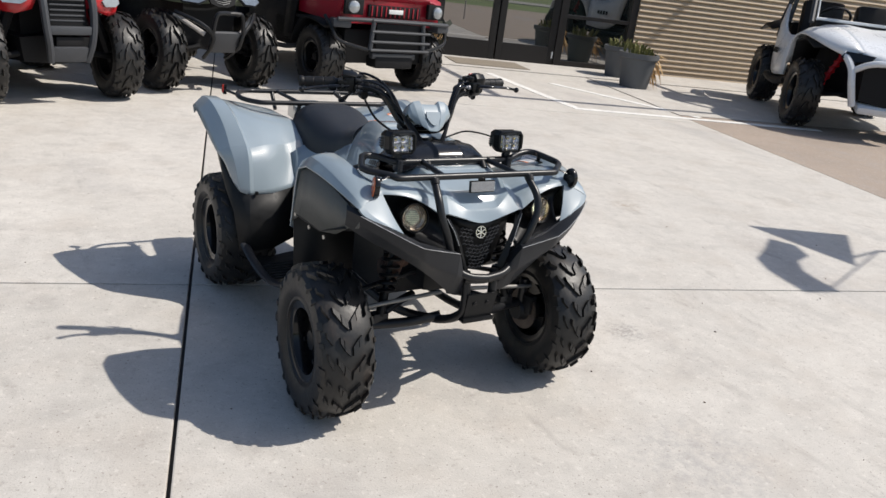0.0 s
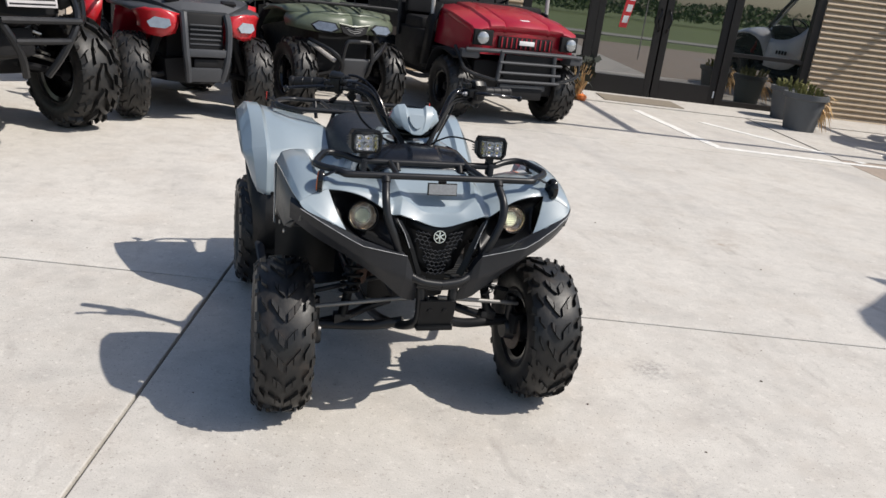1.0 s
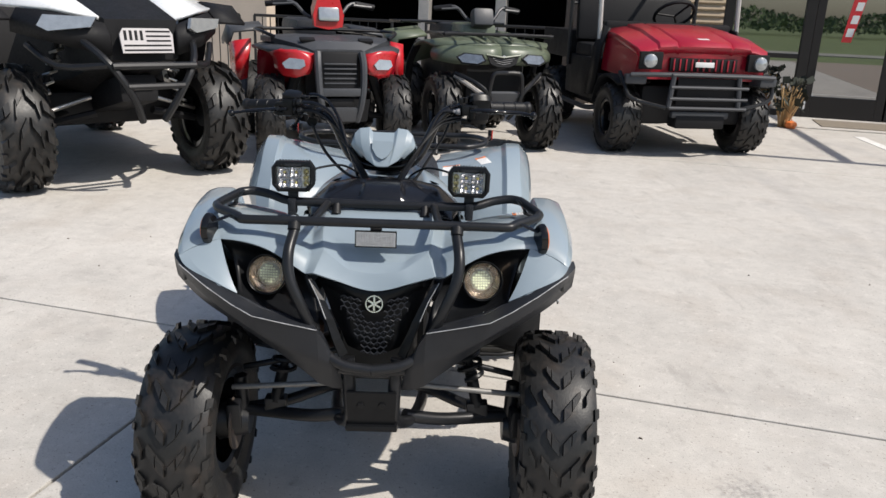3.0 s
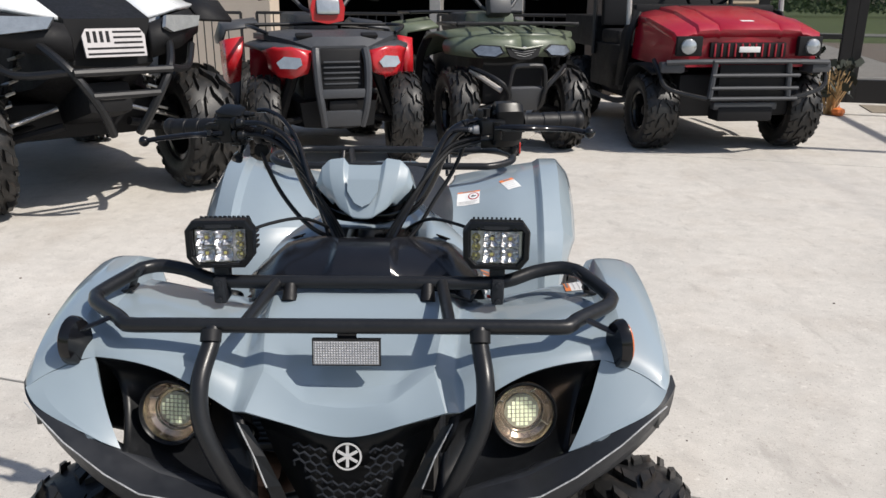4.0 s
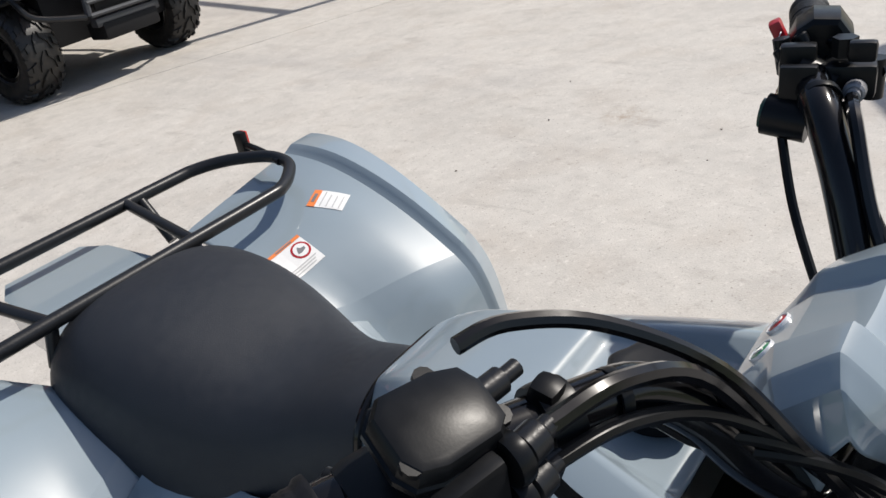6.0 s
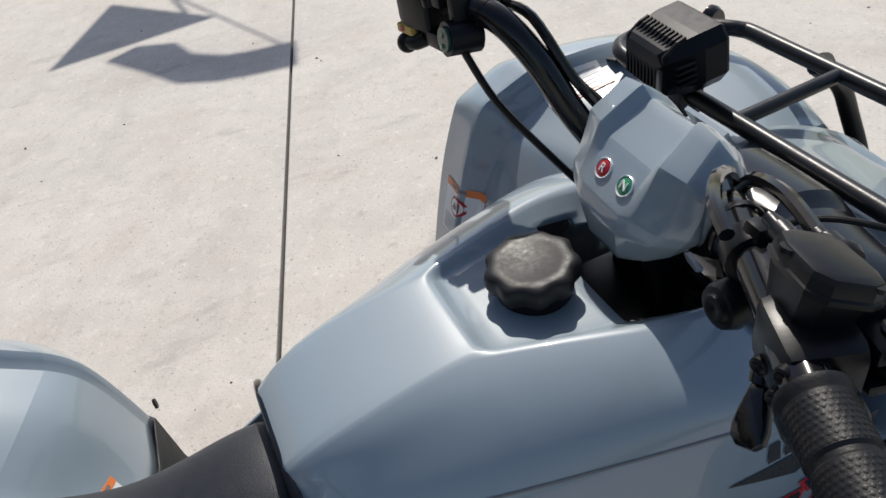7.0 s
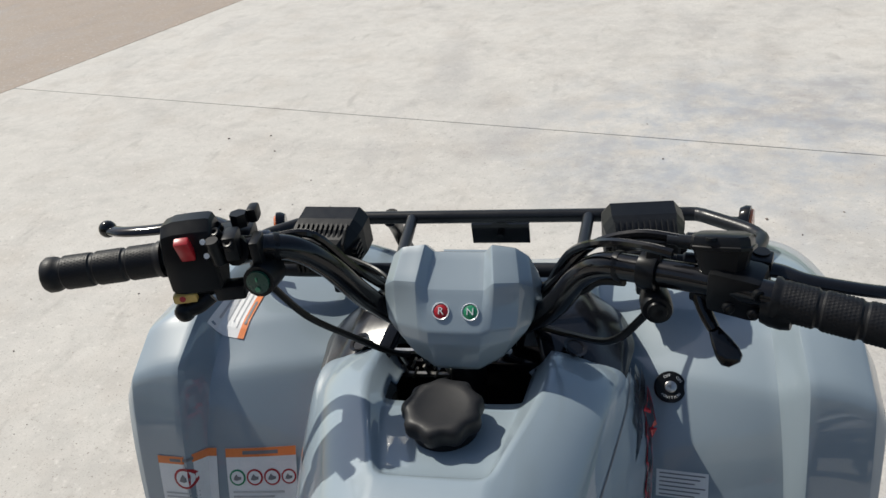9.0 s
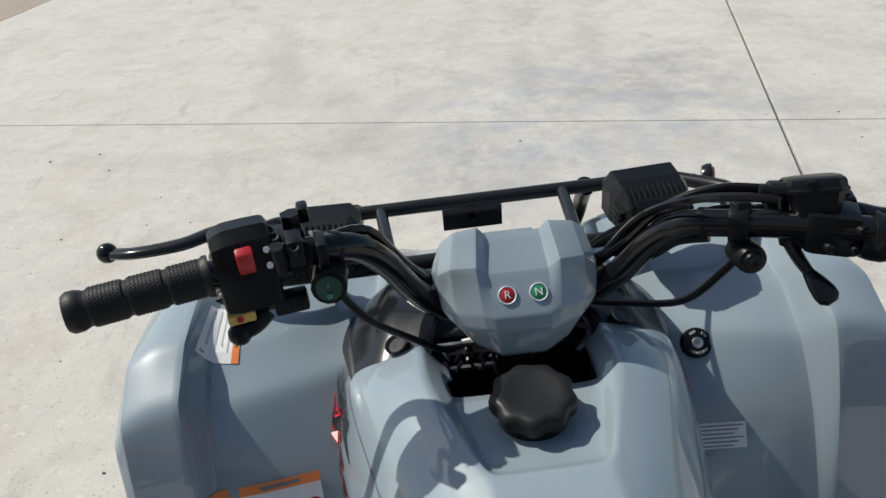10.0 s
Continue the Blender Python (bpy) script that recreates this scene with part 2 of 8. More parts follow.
def thing(name, label, category, at=None, group="", kind=""):
    ob = new(name)
    ob.empty_display_size = 0.2
    if at is not None:
        ob.matrix_world = at
    return tagged(ob, label, category, group, kind)


def soft_line(points, steps=5, closed=False):
    """A smooth line through the points."""
    p = [Vector(q) for q in points]
    if steps < 2 or len(p) < 3:
        return p
    n, out = len(p), []
    for i in range(n if closed else n - 1):
        a, b, c, d = ((p[(i + k) % n] if closed else p[min(max(i + k, 0), n - 1)]) for k in (-1, 0, 1, 2))
        for s in range(steps):
            t = s / steps
            out.append(0.5 * (2 * b + (c - a) * t + (2 * a - 5 * b + 4 * c - d) * t * t + (3 * b - a - 3 * c + d) * t ** 3))
    return out if closed else out + [p[-1]]


def loft(bm, rings, closed=True, caps=True):
    vs = [[bm.verts.new(p) for p in ring] for ring in rings]
    n = len(vs[0])
    for a, b in zip(vs, vs[1:]):
        for i in range(n if closed else n - 1):
            bm.faces.new((a[i], a[(i + 1) % n], b[(i + 1) % n], b[i]))
    if caps and closed:
        bm.faces.new(vs[0][::-1]), bm.faces.new(vs[-1])
    return vs


def tube(bm, points, r, seg=10, steps=5, closed=False, flat=1.0):
    """A round bar along a smooth line; r may be a pair, from start to end."""
    line = soft_line(points, steps, closed)
    r0, r1 = r if isinstance(r, tuple) else (r, r)
    n, rings, side = len(line), [], None
    for i, p in enumerate(line):
        way = (line[(i + 1) % n] - line[i - 1]) if closed else (line[min(i + 1, n - 1)] - line[max(i - 1, 0)])
        way.normalize()
        if side is None:
            side = way.orthogonal().normalized() if abs(way.z) > 0.9 else way.cross(Vector((0, 0, 1))).normalized()
        side = (side - way * side.dot(way)).normalized()
        up, rr = way.cross(side), r0 + (r1 - r0) * i / max(1, n - 1)
        rings.append([p + rr * (math.cos(a) * side + flat * math.sin(a) * up) for a in (2 * math.pi * k / seg for k in range(seg))])
    if closed:
        rings.append(rings[0])
    loft(bm, rings, True, not closed)
    return bm


def rod(bm, a, b, r, r2=None, seg=14):
    a, b = Vector(a), Vector(b)
    return tube(bm, [a, b], (r, r if r2 is None else r2), seg, 1)


def box(bm, at, size, turn=(0, 0, 0), bevel=0.0, taper=None):
    """A box with eased edges; taper scales its upper end."""
    m = Matrix.Translation(at) @ Euler([radians(v) for v in turn]).to_matrix().to_4x4() @ Matrix.Diagonal((*size, 1))
    made = bmesh.ops.create_cube(bm, size=1)["verts"]
    if taper:
        for v in made:
            if v.co.z > 0:
                v.co.x *= taper[0]
                v.co.y *= taper[1]
    bmesh.ops.transform(bm, matrix=m, verts=made)
    if bevel:
        edges = list({e for v in made for e in v.link_edges})
        bmesh.ops.bevel(bm, geom=edges, offset=bevel, segments=2, affect="EDGES", profile=0.6)
    return bm


def plate(bm, outline, m, depth):
    """A flat outline (x, y) with depth, laid by the matrix m."""
    low = [bm.verts.new(m @ Vector((x, y, 0))) for x, y in outline]
    high = [bm.verts.new(m @ Vector((x, y, depth))) for x, y in outline]
    n = len(outline)
    bm.faces.new(low[::-1]), bm.faces.new(high)
    for i in range(n):
        bm.faces.new((low[i], low[(i + 1) % n], high[(i + 1) % n], high[i]))
    return bm


def turned(bm, profile, m, seg=40, wave=None):
    """A body turned about the matrix's z axis from (radius, height) pairs."""
    rings = []
    for r, h in profile:
        rings.append([m @ Vector((r * (1 + (wave(a) if wave else 0)) * math.cos(a), r * (1 + (wave(a) if wave else 0)) * math.sin(a), h)) for a in (2 * math.pi * k / seg for k in range(seg))])
    loft(bm, rings, True, True)
    return bm


def ring(bm, profile, m, seg=36):
    """An open ring turned about the matrix's z axis from a closed loop of (radius, height) pairs."""
    loops = [[m @ Vector((r * math.cos(a), r * math.sin(a), h)) for a in (2 * math.pi * k / seg for k in range(seg))] for r, h in profile]
    loft(bm, loops + [loops[0]], True, False)
    bmesh.ops.remove_doubles(bm, verts=bm.verts, dist=1e-6)
    return bm


def frame_of(at, normal, up=(0, 0, 1)):
    """A matrix at a place with z along the normal and y as near to up as can be."""
    z = Vector(normal).normalized()
    x = Vector(up).cross(z).normalized()
    y = z.cross(x)
    return Matrix.Translation(at) @ Matrix((x, y, z)).transposed().to_4x4()


def shell(rows, both=False, side=1, cols=None, lines=None):
    """A sheet through rows of places; both: the rows hold one half and are mirrored over x = 0.
    cols, lines: how firmly given columns and rows of the sheet keep a crease."""
    bm = bmesh.new()
    mark = [list(range(len(row))) for row in rows]
    if both:
        mark = [[j for j in reversed(range(len(row))) if row[j][0] > 1e-6] + list(range(len(row))) for row in rows]
        rows = [[(-x, y, z) for x, y, z in reversed(row) if x > 1e-6] + list(row) for row in rows]
    rows = [[(side * x, y, z) for x, y, z in row] for row in rows]
    vs = loft(bm, rows, False, False)
    if cols or lines:
        layer = bm.edges.layers.float.new("crease_edge")
        place = {v: (i, mark[i][j]) for i, row in enumerate(vs) for j, v in enumerate(row)}
        for e in bm.edges:
            (i, j), (k, m) = (place[v] for v in e.verts)
            if i != k and j == m:
                e[layer] = (cols or {}).get(j, 0.0)
            elif i == k:
                firm = (lines or {}).get(i, 0.0)
                e[layer] = firm if isinstance(firm, (int, float)) else firm[0] if max(j, m) <= firm[1] else 0.0
            if e[layer] >= 0.85:
                e.smooth = False
    return bm


def text(name, words, size, m, mat, parent):
    """Raised letters in the built-in font, turned into a mesh."""
    curve = bpy.data.curves.new(name, "FONT")
    curve.body, curve.size, curve.extrude, curve.align_x, curve.align_y = words, size, 0.0004, "CENTER", "CENTER"
    curve.resolution_u = 3
    ob = bpy.data.objects.new(name, curve)
    me = bpy.data.meshes.new_from_object(ob)
    bpy.data.objects.remove(ob)
    me.transform(m)
    me.materials.clear()
    me.materials.append(mat)
    ob = new(name, me)
    ob.parent = parent
    return ob


# ---- the yard ----
GRID = Matrix.Rotation(radians(-16.5), 4, "Z")


def uv_box(bm, u0, u1, v0, v1, z0, z1, bevel=0.0):
    return box(bm, ((u0 + u1) / 2, (v0 + v1) / 2, (z0 + z1) / 2), (u1 - u0, v1 - v0, z1 - z0), bevel=bevel)


def structure(name, bm, mat, label, category, parent=None, smooth=False):
    ob = part(name, bm, mat, parent, smooth=smooth)
    ob.matrix_world = GRID
    return tagged(ob, label, category, kind="structure")


bm = bmesh.new()
box(bm, (0, 0, -0.13), (900, 900, 0.1))
GRASS = material("far_grass", (0.13, 0.17, 0.06), 0.9, vary=0.3, scale=0.6, dirt=(0.12, 0.11, 0.05), dirt_amount=0.5)
structure("ground", bm, GRASS, "wide green and dry grass field round the paved yard", "ground")
bm = bmesh.new()
uv_box(bm, -12, 4.03, -6.2, 8.6, -0.08, -0.018)
pavement = structure("pavement", bm, JOINT, "pale sunlit concrete yard with dark sawn joints", "pavement")
U_CUTS, V_CUTS = (-12, -5.2, -0.6, 4.03), (-6.2, -5.1, -2.4, 0.282, 4.35, 8.6)
for u0, u1 in zip(U_CUTS, U_CUTS[1:]):
    for v0, v1 in zip(V_CUTS, V_CUTS[1:]):
        bm = bmesh.new()
        uv_box(bm, u0 + 0.005, u1 - 0.005, v0 + (0.0045 if v0 > 0 else 0.002), v1 - (0.0045 if v1 > 0 else 0.002), -0.06, 0, 0.004)
        part("slab", bm, CONCRETE, pavement, smooth=False)
bm = bmesh.new()
uv_box(bm, 4.036, 14, -6.5, 8.6, -0.08, -0.002)
structure("tan_pavement", bm, TAN_CONCRETE, "tan weathered pavement beside the concrete yard", "pavement")

# grit and small pebbles lying about
rnd = random.Random(77)
bm = bmesh.new()
for _ in range(230):
    x, y = rnd.uniform(-2.2, 3.0), rnd.uniform(-2.6, 1.6)
    if abs(x) < 0.5 and abs(y) < 0.75:
        continue
    r = 0.0014 + 0.0036 * rnd.random() ** 4
    made = bmesh.ops.create_icosphere(bm, subdivisions=1, radius=r, matrix=Matrix.Translation((x, y, r * 0.4)) @ Matrix.Rotation(rnd.uniform(0, 3.1), 4, "Z") @ Matrix.Diagonal((1.3, 0.8, 0.6, 1)))["verts"]
    for v in made:
        v.co += Vector((rnd.uniform(-1, 1), rnd.uniform(-1, 1), rnd.uniform(-.5, .5))) * r * 0.25
tagged(part("grit", bm, material("grit_stone", (0.16, 0.135, 0.115), 0.85, vary=0.4, scale=60), None, smooth=False), "scattered grey-brown grit and tiny pebbles on the concrete", "grit", kind="stuff")


# ---- wheels ----
def tyre_mesh(r, w, rim, count, lug=0.012, blunt=False, knobs=False):
    """A tyre about the x axis: round carcass, raised rim bead and rows of slanted tread lugs."""
    bm = bmesh.new()
    h, seg = w / 2, 48
    crown = r - lug
    prof = [(-h * 0.72, rim), (-h * 0.86, rim + 0.008), (-h * 0.84, rim + 0.016), (-h * 0.97, rim + (crown - rim) * 0.35), (-h, rim + (crown - rim) * 0.6),
            (-h * 0.93, rim + (crown - rim) * 0.84), (-h * 0.74, crown - 0.006), (-h * 0.4, crown), (0, crown + 0.002)]
    prof += [(-x, y) for x, y in reversed(prof[:-1])]
    rings = [[Vector((x, y * math.cos(a), y * math.sin(a))) for a in (2 * math.pi * k / seg for k in range(seg))] for x, y in prof]
    loft(bm, rings, True, False)

    def at(x, a, up):
        s = abs(x) / h
        base = crown - 0.03 * max(0, s - 0.4) ** 2 * (r / 0.224) - (0.05 * max(0, s - 0.74) if s > 0.74 else 0)
        return Vector((x * (1 - 0.0), (base + up) * math.cos(a), (base + up) * math.sin(a)))

    def block(x0, a0, x1, a1, wide0, wide1, tall):
        lo, hi = [], []
        for x, a in ((x0, a0 - wide0), (x1, a1 - wide1), (x1, a1 + wide1), (x0, a0 + wide0)):
            lo.append(bm.verts.new(at(x, a, -0.006)))
        mx, ma = (x0 + x1) / 2, (a0 + a1) / 2
        for x, a in ((x0, a0 - wide0), (x1, a1 - wide1), (x1, a1 + wide1), (x0, a0 + wide0)):
            hi.append(bm.verts.new(at(mx + (x - mx) * 0.86, ma + (a - ma) * 0.82, tall)))
        bm.faces.new(hi)
        for i in range(4):
            bm.faces.new((lo[i], lo[(i + 1) % 4], hi[(i + 1) % 4], hi[i]))

    tyre, bm = bm, bmesh.new()
    step = 2 * math.pi / count
    for k in range(count):
        a = k * step
        for s in (-1, 1):
            if knobs:
                big = k % 2 == 0
                block(s * h * 0.04, a, s * h * 0.26, a - step * 0.30, step * 0.21, step * 0.23, lug)
                block(s * h * 0.26, a - step * 0.30, s * h * (0.50 if big else 0.38), a - step * (0.72 if big else 0.50), step * 0.20, step * 0.13, lug * 0.95)
                block(s * h * 0.62, a - step * 0.45, s * h * 0.80, a - step * (0.90 if big else 0.75), step * 0.16, step * 0.13, lug * 0.95)
                if big:
                    block(s * h * 0.86, a - step * 0.10, s * h * 1.01, a - step * 0.22, step * 0.22, step * 0.18, lug * 0.75)
                else:
                    block(s * h * 0.88, a - step * 0.30, s * h * 1.01, a - step * 0.36, step * 0.14, step * 0.12, lug * 0.6)
                continue
            o = a + (0.5 * step if s > 0 and blunt else 0)
            block(s * h * 0.06, o, s * h * 0.34, o + step * 0.42, step * 0.17, step * 0.15, lug)
            block(s * h * 0.34, o + step * 0.42, s * h * 0.42, o + step * 0.86, step * 0.12, step * 0.1, lug * 0.9)
            q = o + step * 0.5
            block(s * h * 0.56, q, s * h * 0.80, q + step * 0.18, step * 0.2, step * 0.2, lug)
            block(s * h * 0.80, q + step * 0.18, s * h * 1.0, q + step * 0.32, step * 0.18, step * 0.14, lug * 0.7)
            block(s * h * 0.84, q - step * 0.35, s * h * 1.0, q - step * 0.3, step * 0.08, step * 0.08, lug * 0.55)
    return tyre, bm


def wheel(parent, at, r, w, rim, count, outer, lug=0.012, turn=0.0, rim_mat=None, name="wheel", blunt=False, bead=None, knobs=False):
    """A wheel: hub with a tyre and a dished rim under it. outer: +1 or -1, the side of its face."""
    m = Matrix.Translation(at) @ Matrix.Rotation(radians(turn), 4, "Z")
    bm = bmesh.new()
    axis = m @ Matrix.Rotation(radians(90) * outer, 4, "Y")
    turned(bm, [(0.001, -0.05), (rim * 0.34, -0.05), (rim * 0.36, w * 0.12), (rim * 0.27, w * 0.16), (rim * 0.25, w * 0.24), (rim * 0.08, w * 0.26), (0.001, w * 0.26)], axis, 24)
    for k in range(4):
        a = math.pi / 2 * k + 0.4
        turned(bm, [(0.001, 0), (0.007, 0), (0.007, 0.014), (0.001, 0.014)], axis @ Matrix.Translation((rim * 0.55 * math.cos(a), rim * 0.55 * math.sin(a), w * 0.13)), 6)
    hub = part(name, bm, rim_mat or PLASTIC, parent)
    tyre, lugs = tyre_mesh(r, w, rim, count, lug, blunt, knobs)
    for bm in (tyre, lugs):
        bmesh.ops.transform(bm, matrix=m, verts=bm.verts)
    part("tyre", tyre, RUBBER, hub, sharp=30)
    tagged(part("tread", lugs, RUBBER, hub, sharp=30), kind="stuff")
    bm = bmesh.new()
    turned(bm, [(rim * 0.3, w * 0.10), (rim * 0.62, w * 0.12), (rim * 0.78, w * 0.02), (rim * 0.80, w * 0.26), (rim * 0.86, w * 0.36), (rim * 0.97, w * 0.37), (rim + 0.004, w * 0.39),
                (rim + 0.002, w * 0.36), (rim * 0.9, w * 0.3), (rim * 0.9, -w * 0.36), (rim + 0.002, -w * 0.38), (rim * 0.86, -w * 0.36), (rim * 0.84, -w * 0.1), (rim * 0.3, 0.0)], axis, 40)
    part("rim", bm, rim_mat or GLOSS_BLACK, hub)
    if bead:
        bm = bmesh.new()
        ring(bm, [(rim * 0.90, w * 0.375), (rim * 1.06, w * 0.385), (rim * 1.06, w * 0.41), (rim * 0.98, w * 0.42), (rim * 0.90, w * 0.41)], axis, 40)
        part("bead_ring", bm, bead, hub)
    return hub


# ---- the grey quad ----
quad = thing("quad_bike", "small grey and black four-wheeled quad bike parked on concrete", "quad bike")
AX_F, AX_R = -0.440, 0.450
for s in (-1, 1):
    wheel(quad, (s * 0.371, AX_F, 0.2065), 0.2085, 0.150, 0.104, 20, s, 0.0095, turn=-3, name="front_wheel", knobs=True)
    wheel(quad, (s * 0.343, AX_R, 0.201), 0.203, 0.200, 0.104, 20, s, 0.0100, name="rear_wheel", knobs=True)

# front cowl: hood, headlight brows and both fenders in one moulding
COWL = [
    [(0, -.572, .549), (.06, -.575, .5725), (.112, -.574, .589), (.128, -.565, .584), (.16, -.560, .604), (.20, -.552, .628), (.25, -.545, .638), (.287, -.537, .637), (.305, -.540, .634), (.335, -.550, .624), (.350, -.557, .615), (.357, -.560, .609)],
    [(0, -.562, .584), (.050, -.559, .593), (.098, -.532, .620), (.122, -.546, .606), (.16, -.550, .622), (.20, -.543, .638), (.25, -.536, .648), (.290, -.530, .648), (.310, -.533, .646), (.340, -.540, .636), (.356, -.547, .625), (.363, -.551, .613)],
    [(0, -.536, .5995), (.054, -.534, .602), (.101, -.514, .630), (.124, -.520, .618), (.16, -.532, .636), (.20, -.525, .646), (.25, -.515, .655), (.294, -.505, .655), (.316, -.505, .658), (.346, -.510, .650), (.362, -.520, .637), (.370, -.528, .620)],
    [(0, -.510, .6255), (.070, -.507, .629), (.106, -.488, .643), (.125, -.488, .628), (.16, -.498, .641), (.20, -.490, .650), (.25, -.475, .660), (.297, -.455, .662), (.318, -.452, .672), (.350, -.450, .668), (.370, -.460, .652), (.379, -.470, .632)],
    [(0, -.450, .650), (.068, -.450, .652), (.108, -.444, .656), (.127, -.450, .636), (.16, -.447, .643), (.20, -.435, .651), (.25, -.415, .662), (.299, -.390, .666), (.318, -.384, .682), (.352, -.380, .680), (.374, -.380, .666), (.386, -.385, .642)],
    [(0, -.410, .664), (.07, -.410, .665), (.110, -.405, .661), (.130, -.392, .640), (.16, -.380, .638), (.20, -.360, .645), (.252, -.338, .651), (.301, -.316, .650), (.318, -.302, .680), (.352, -.298, .680), (.376, -.290, .668), (.390, -.292, .640)],
    [(0, -.340, .664), (.07, -.340, .664), (.112, -.335, .652), (.135, -.325, .628), (.165, -.310, .620), (.20, -.290, .620), (.256, -.272, .625), (.300, -.262, .620), (.319, -.238, .655), (.352, -.236, .650), (.376, -.232, .640), (.388, -.232, .618)],
    [(0, -.290, .640), (.07, -.290, .640), (.115, -.290, .615), (.14, -.275, .588), (.17, -.250, .572), (.20, -.232, .560), (.258, -.221, .560), (.304, -.220, .562), (.317, -.200, .582), (.354, -.202, .576), (.374, -.201, .570), (.382, -.202, .560)],
    [(0, -.270, .560), (.07, -.270, .560), (.115, -.260, .53), (.14, -.240, .50), (.17, -.205, .495), (.20, -.184, .455), (.26, -.174, .438), (.305, -.169, .430), (.317, -.168, .428), (.356, -.167, .426), (.370, -.167, .428), (.376, -.170, .432)],
]
cowl = part("front_cowl", shell(COWL, both=True, cols={1: .75, 2: .97, 3: .75, 7: .95, 8: .97, 10: .97}, lines={0: 1, 1: (.97, 2), 2: (.97, 2), 3: (.95, 1), 5: .6, 6: .5}), PAINT, quad, "glossy grey painted hood and front fenders", levels=3, thick=0.004)

for s in (-1, 1):
    # painted tongue running down beside the headlight
    tongue = [[(.287, -.537, .637), (.312, -.543, .632), (.345, -.553, .618), (.358, -.560, .610)],
              [(.276, -.556, .606), (.300, -.563, .605), (.335, -.567, .600), (.352, -.566, .598)],
              [(.262, -.575, .575), (.282, -.580, .580), (.310, -.581, .585), (.335, -.577, .588)],
              [(.247, -.590, .551), (.256, -.592, .556), (.268, -.592, .562), (.280, -.590, .568)]]
    part("fender_tongue", shell(tongue, side=s, cols={0: 1, 2: .95, 3: 1}, lines={0: 1, 3: 1}), PAINT, quad, levels=2, thick=0.006)
    # dark bumper wing
    wing = [[(.374, -.522, .611), (.377, -.530, .601), (.376, -.528, .580), (.375, -.522, .559), (.350, -.500, .556)],
            [(.350, -.556, .604), (.357, -.568, .595), (.345, -.566, .567), (.333, -.556, .531), (.305, -.535, .530)],
            [(.300, -.578, .577), (.300, -.606, .568), (.294, -.600, .538), (.287, -.574, .507), (.260, -.550, .502)],
            [(.2477, -.593, .550), (.250, -.628, .5435), (.246, -.620, .512), (.244, -.586, .485), (.215, -.565, .478)],
            [(.205, -.600, .528), (.2115, -.637, .5255), (.203, -.628, .488), (.200, -.595, .458), (.170, -.570, .450)],
            [(.150, -.604, .512), (.155, -.634, .512), (.149, -.622, .455), (.140, -.600, .415), (.115, -.575, .405)],
            [(.108, -.606, .502), (.0985, -.630, .499), (.0965, -.627, .4415), (.098, -.597, .377), (.085, -.575, .374)],
            [(.092, -.598, .480), (.0850, -.623, .474), (.0735, -.620, .427), (.075, -.592, .366), (.066, -.575, .366)],
            [(.080, -.590, .450), (.0752, -.616, .450), (.0610, -.609, .418), (.0545, -.588, .3625), (.054, -.570, .362)]]
    part("bumper_wing", shell(wing, side=s, cols={0: 1, 1: 1, 2: .75, 3: 1}, lines={0: 1, 4: .75, 6: 1, 7: .6, 8: 1}), BUMPER, quad, "scuffed dark grey plastic bumper wing", levels=3, thick=0.006)
    # pale tubes along the wing's crease paint its highlight and wear
    for a, b in ((0, 4), (4, 6)):
        bm = bmesh.new()
        tube(bm, [(s * x, y - .0006, z + .0008) for x, y, z in (row[1] for row in wing[a + (a == 0):b + 1])], 0.0009, 6, 1)
        part("worn_edge", bm, WORN_GLINT, quad)
    top = [[(.372, -.522, .611), (.352, -.520, .598)], [(.349, -.556, .604), (.330, -.548, .590)], [(.299, -.578, .577), (.285, -.562, .560)], [(.2470, -.593, .550), (.232, -.570, .530)],
           [(.204, -.600, .528), (.200, -.572, .520)], [(.149, -.604, .512), (.150, -.572, .506)], [(.107, -.606, .502), (.112, -.580, .496)], [(.091, -.598, .480), (.095, -.578, .47)], [(.079, -.590, .450), (.08, -.572, .44)]]
    part("bumper_ledge", shell(top, side=s), BUMPER, quad, thick=0.006)
    # headlight bucket, ring, clear lens and rows of small lamps
    aim = frame_of((s * 0.200, -.552, .576), (s * 0.10, -1, 0.22)) @ Matrix.Scale(0.92, 4)
    bm = bmesh.new()
    pocket = [[(.290, -.533, .634), (.25, -.542, .636), (.20, -.549, .625), (.155, -.558, .598), (.13, -.562, .580)],
              [(.275, -.520, .610), (.25, -.515, .62), (.20, -.515, .615), (.150, -.525, .59), (.122, -.55, .565)],
              [(.262, -.53, .585), (.24, -.50, .58), (.20, -.50, .575), (.150, -.51, .565), (.115, -.56, .545)],
              [(.248, -.57, .550), (.23, -.54, .535), (.19, -.54, .525), (.14, -.56, .515), (.10, -.585, .50)],
              [(.246, -.59, .548), (.225, -.59, .530), (.18, -.595, .516), (.14, -.60, .505), (.095, -.605, .49)]]
    bm2 = shell(pocket, side=s)
    part("headlight_pocket", bm2, PLASTIC, quad, levels=2, thick=0.004)
    turned(bm, [(0.001, -0.05), (0.034, -0.045), (0.040, -0.004), (0.0395, 0.003), (0.0375, 0.005), (0.0362, 0.001), (0.0335, -0.008), (0.0255, -0.014), (0.0255, -0.016), (0.001, -0.016)], aim, 36)
    lamp = part("headlight", bm, SMOKE, quad, "round headlight with small pale lamps", sharp=25)
    bm = bmesh.new()
    turned(bm, [(0.0215, -0.017), (0.0215, -0.0115), (0.001, -0.0110)], aim, 32)
    disc = part("lamp_disc", bm, DISC, lamp, "pale lamp disc", sharp=20)
    bm = bmesh.new()
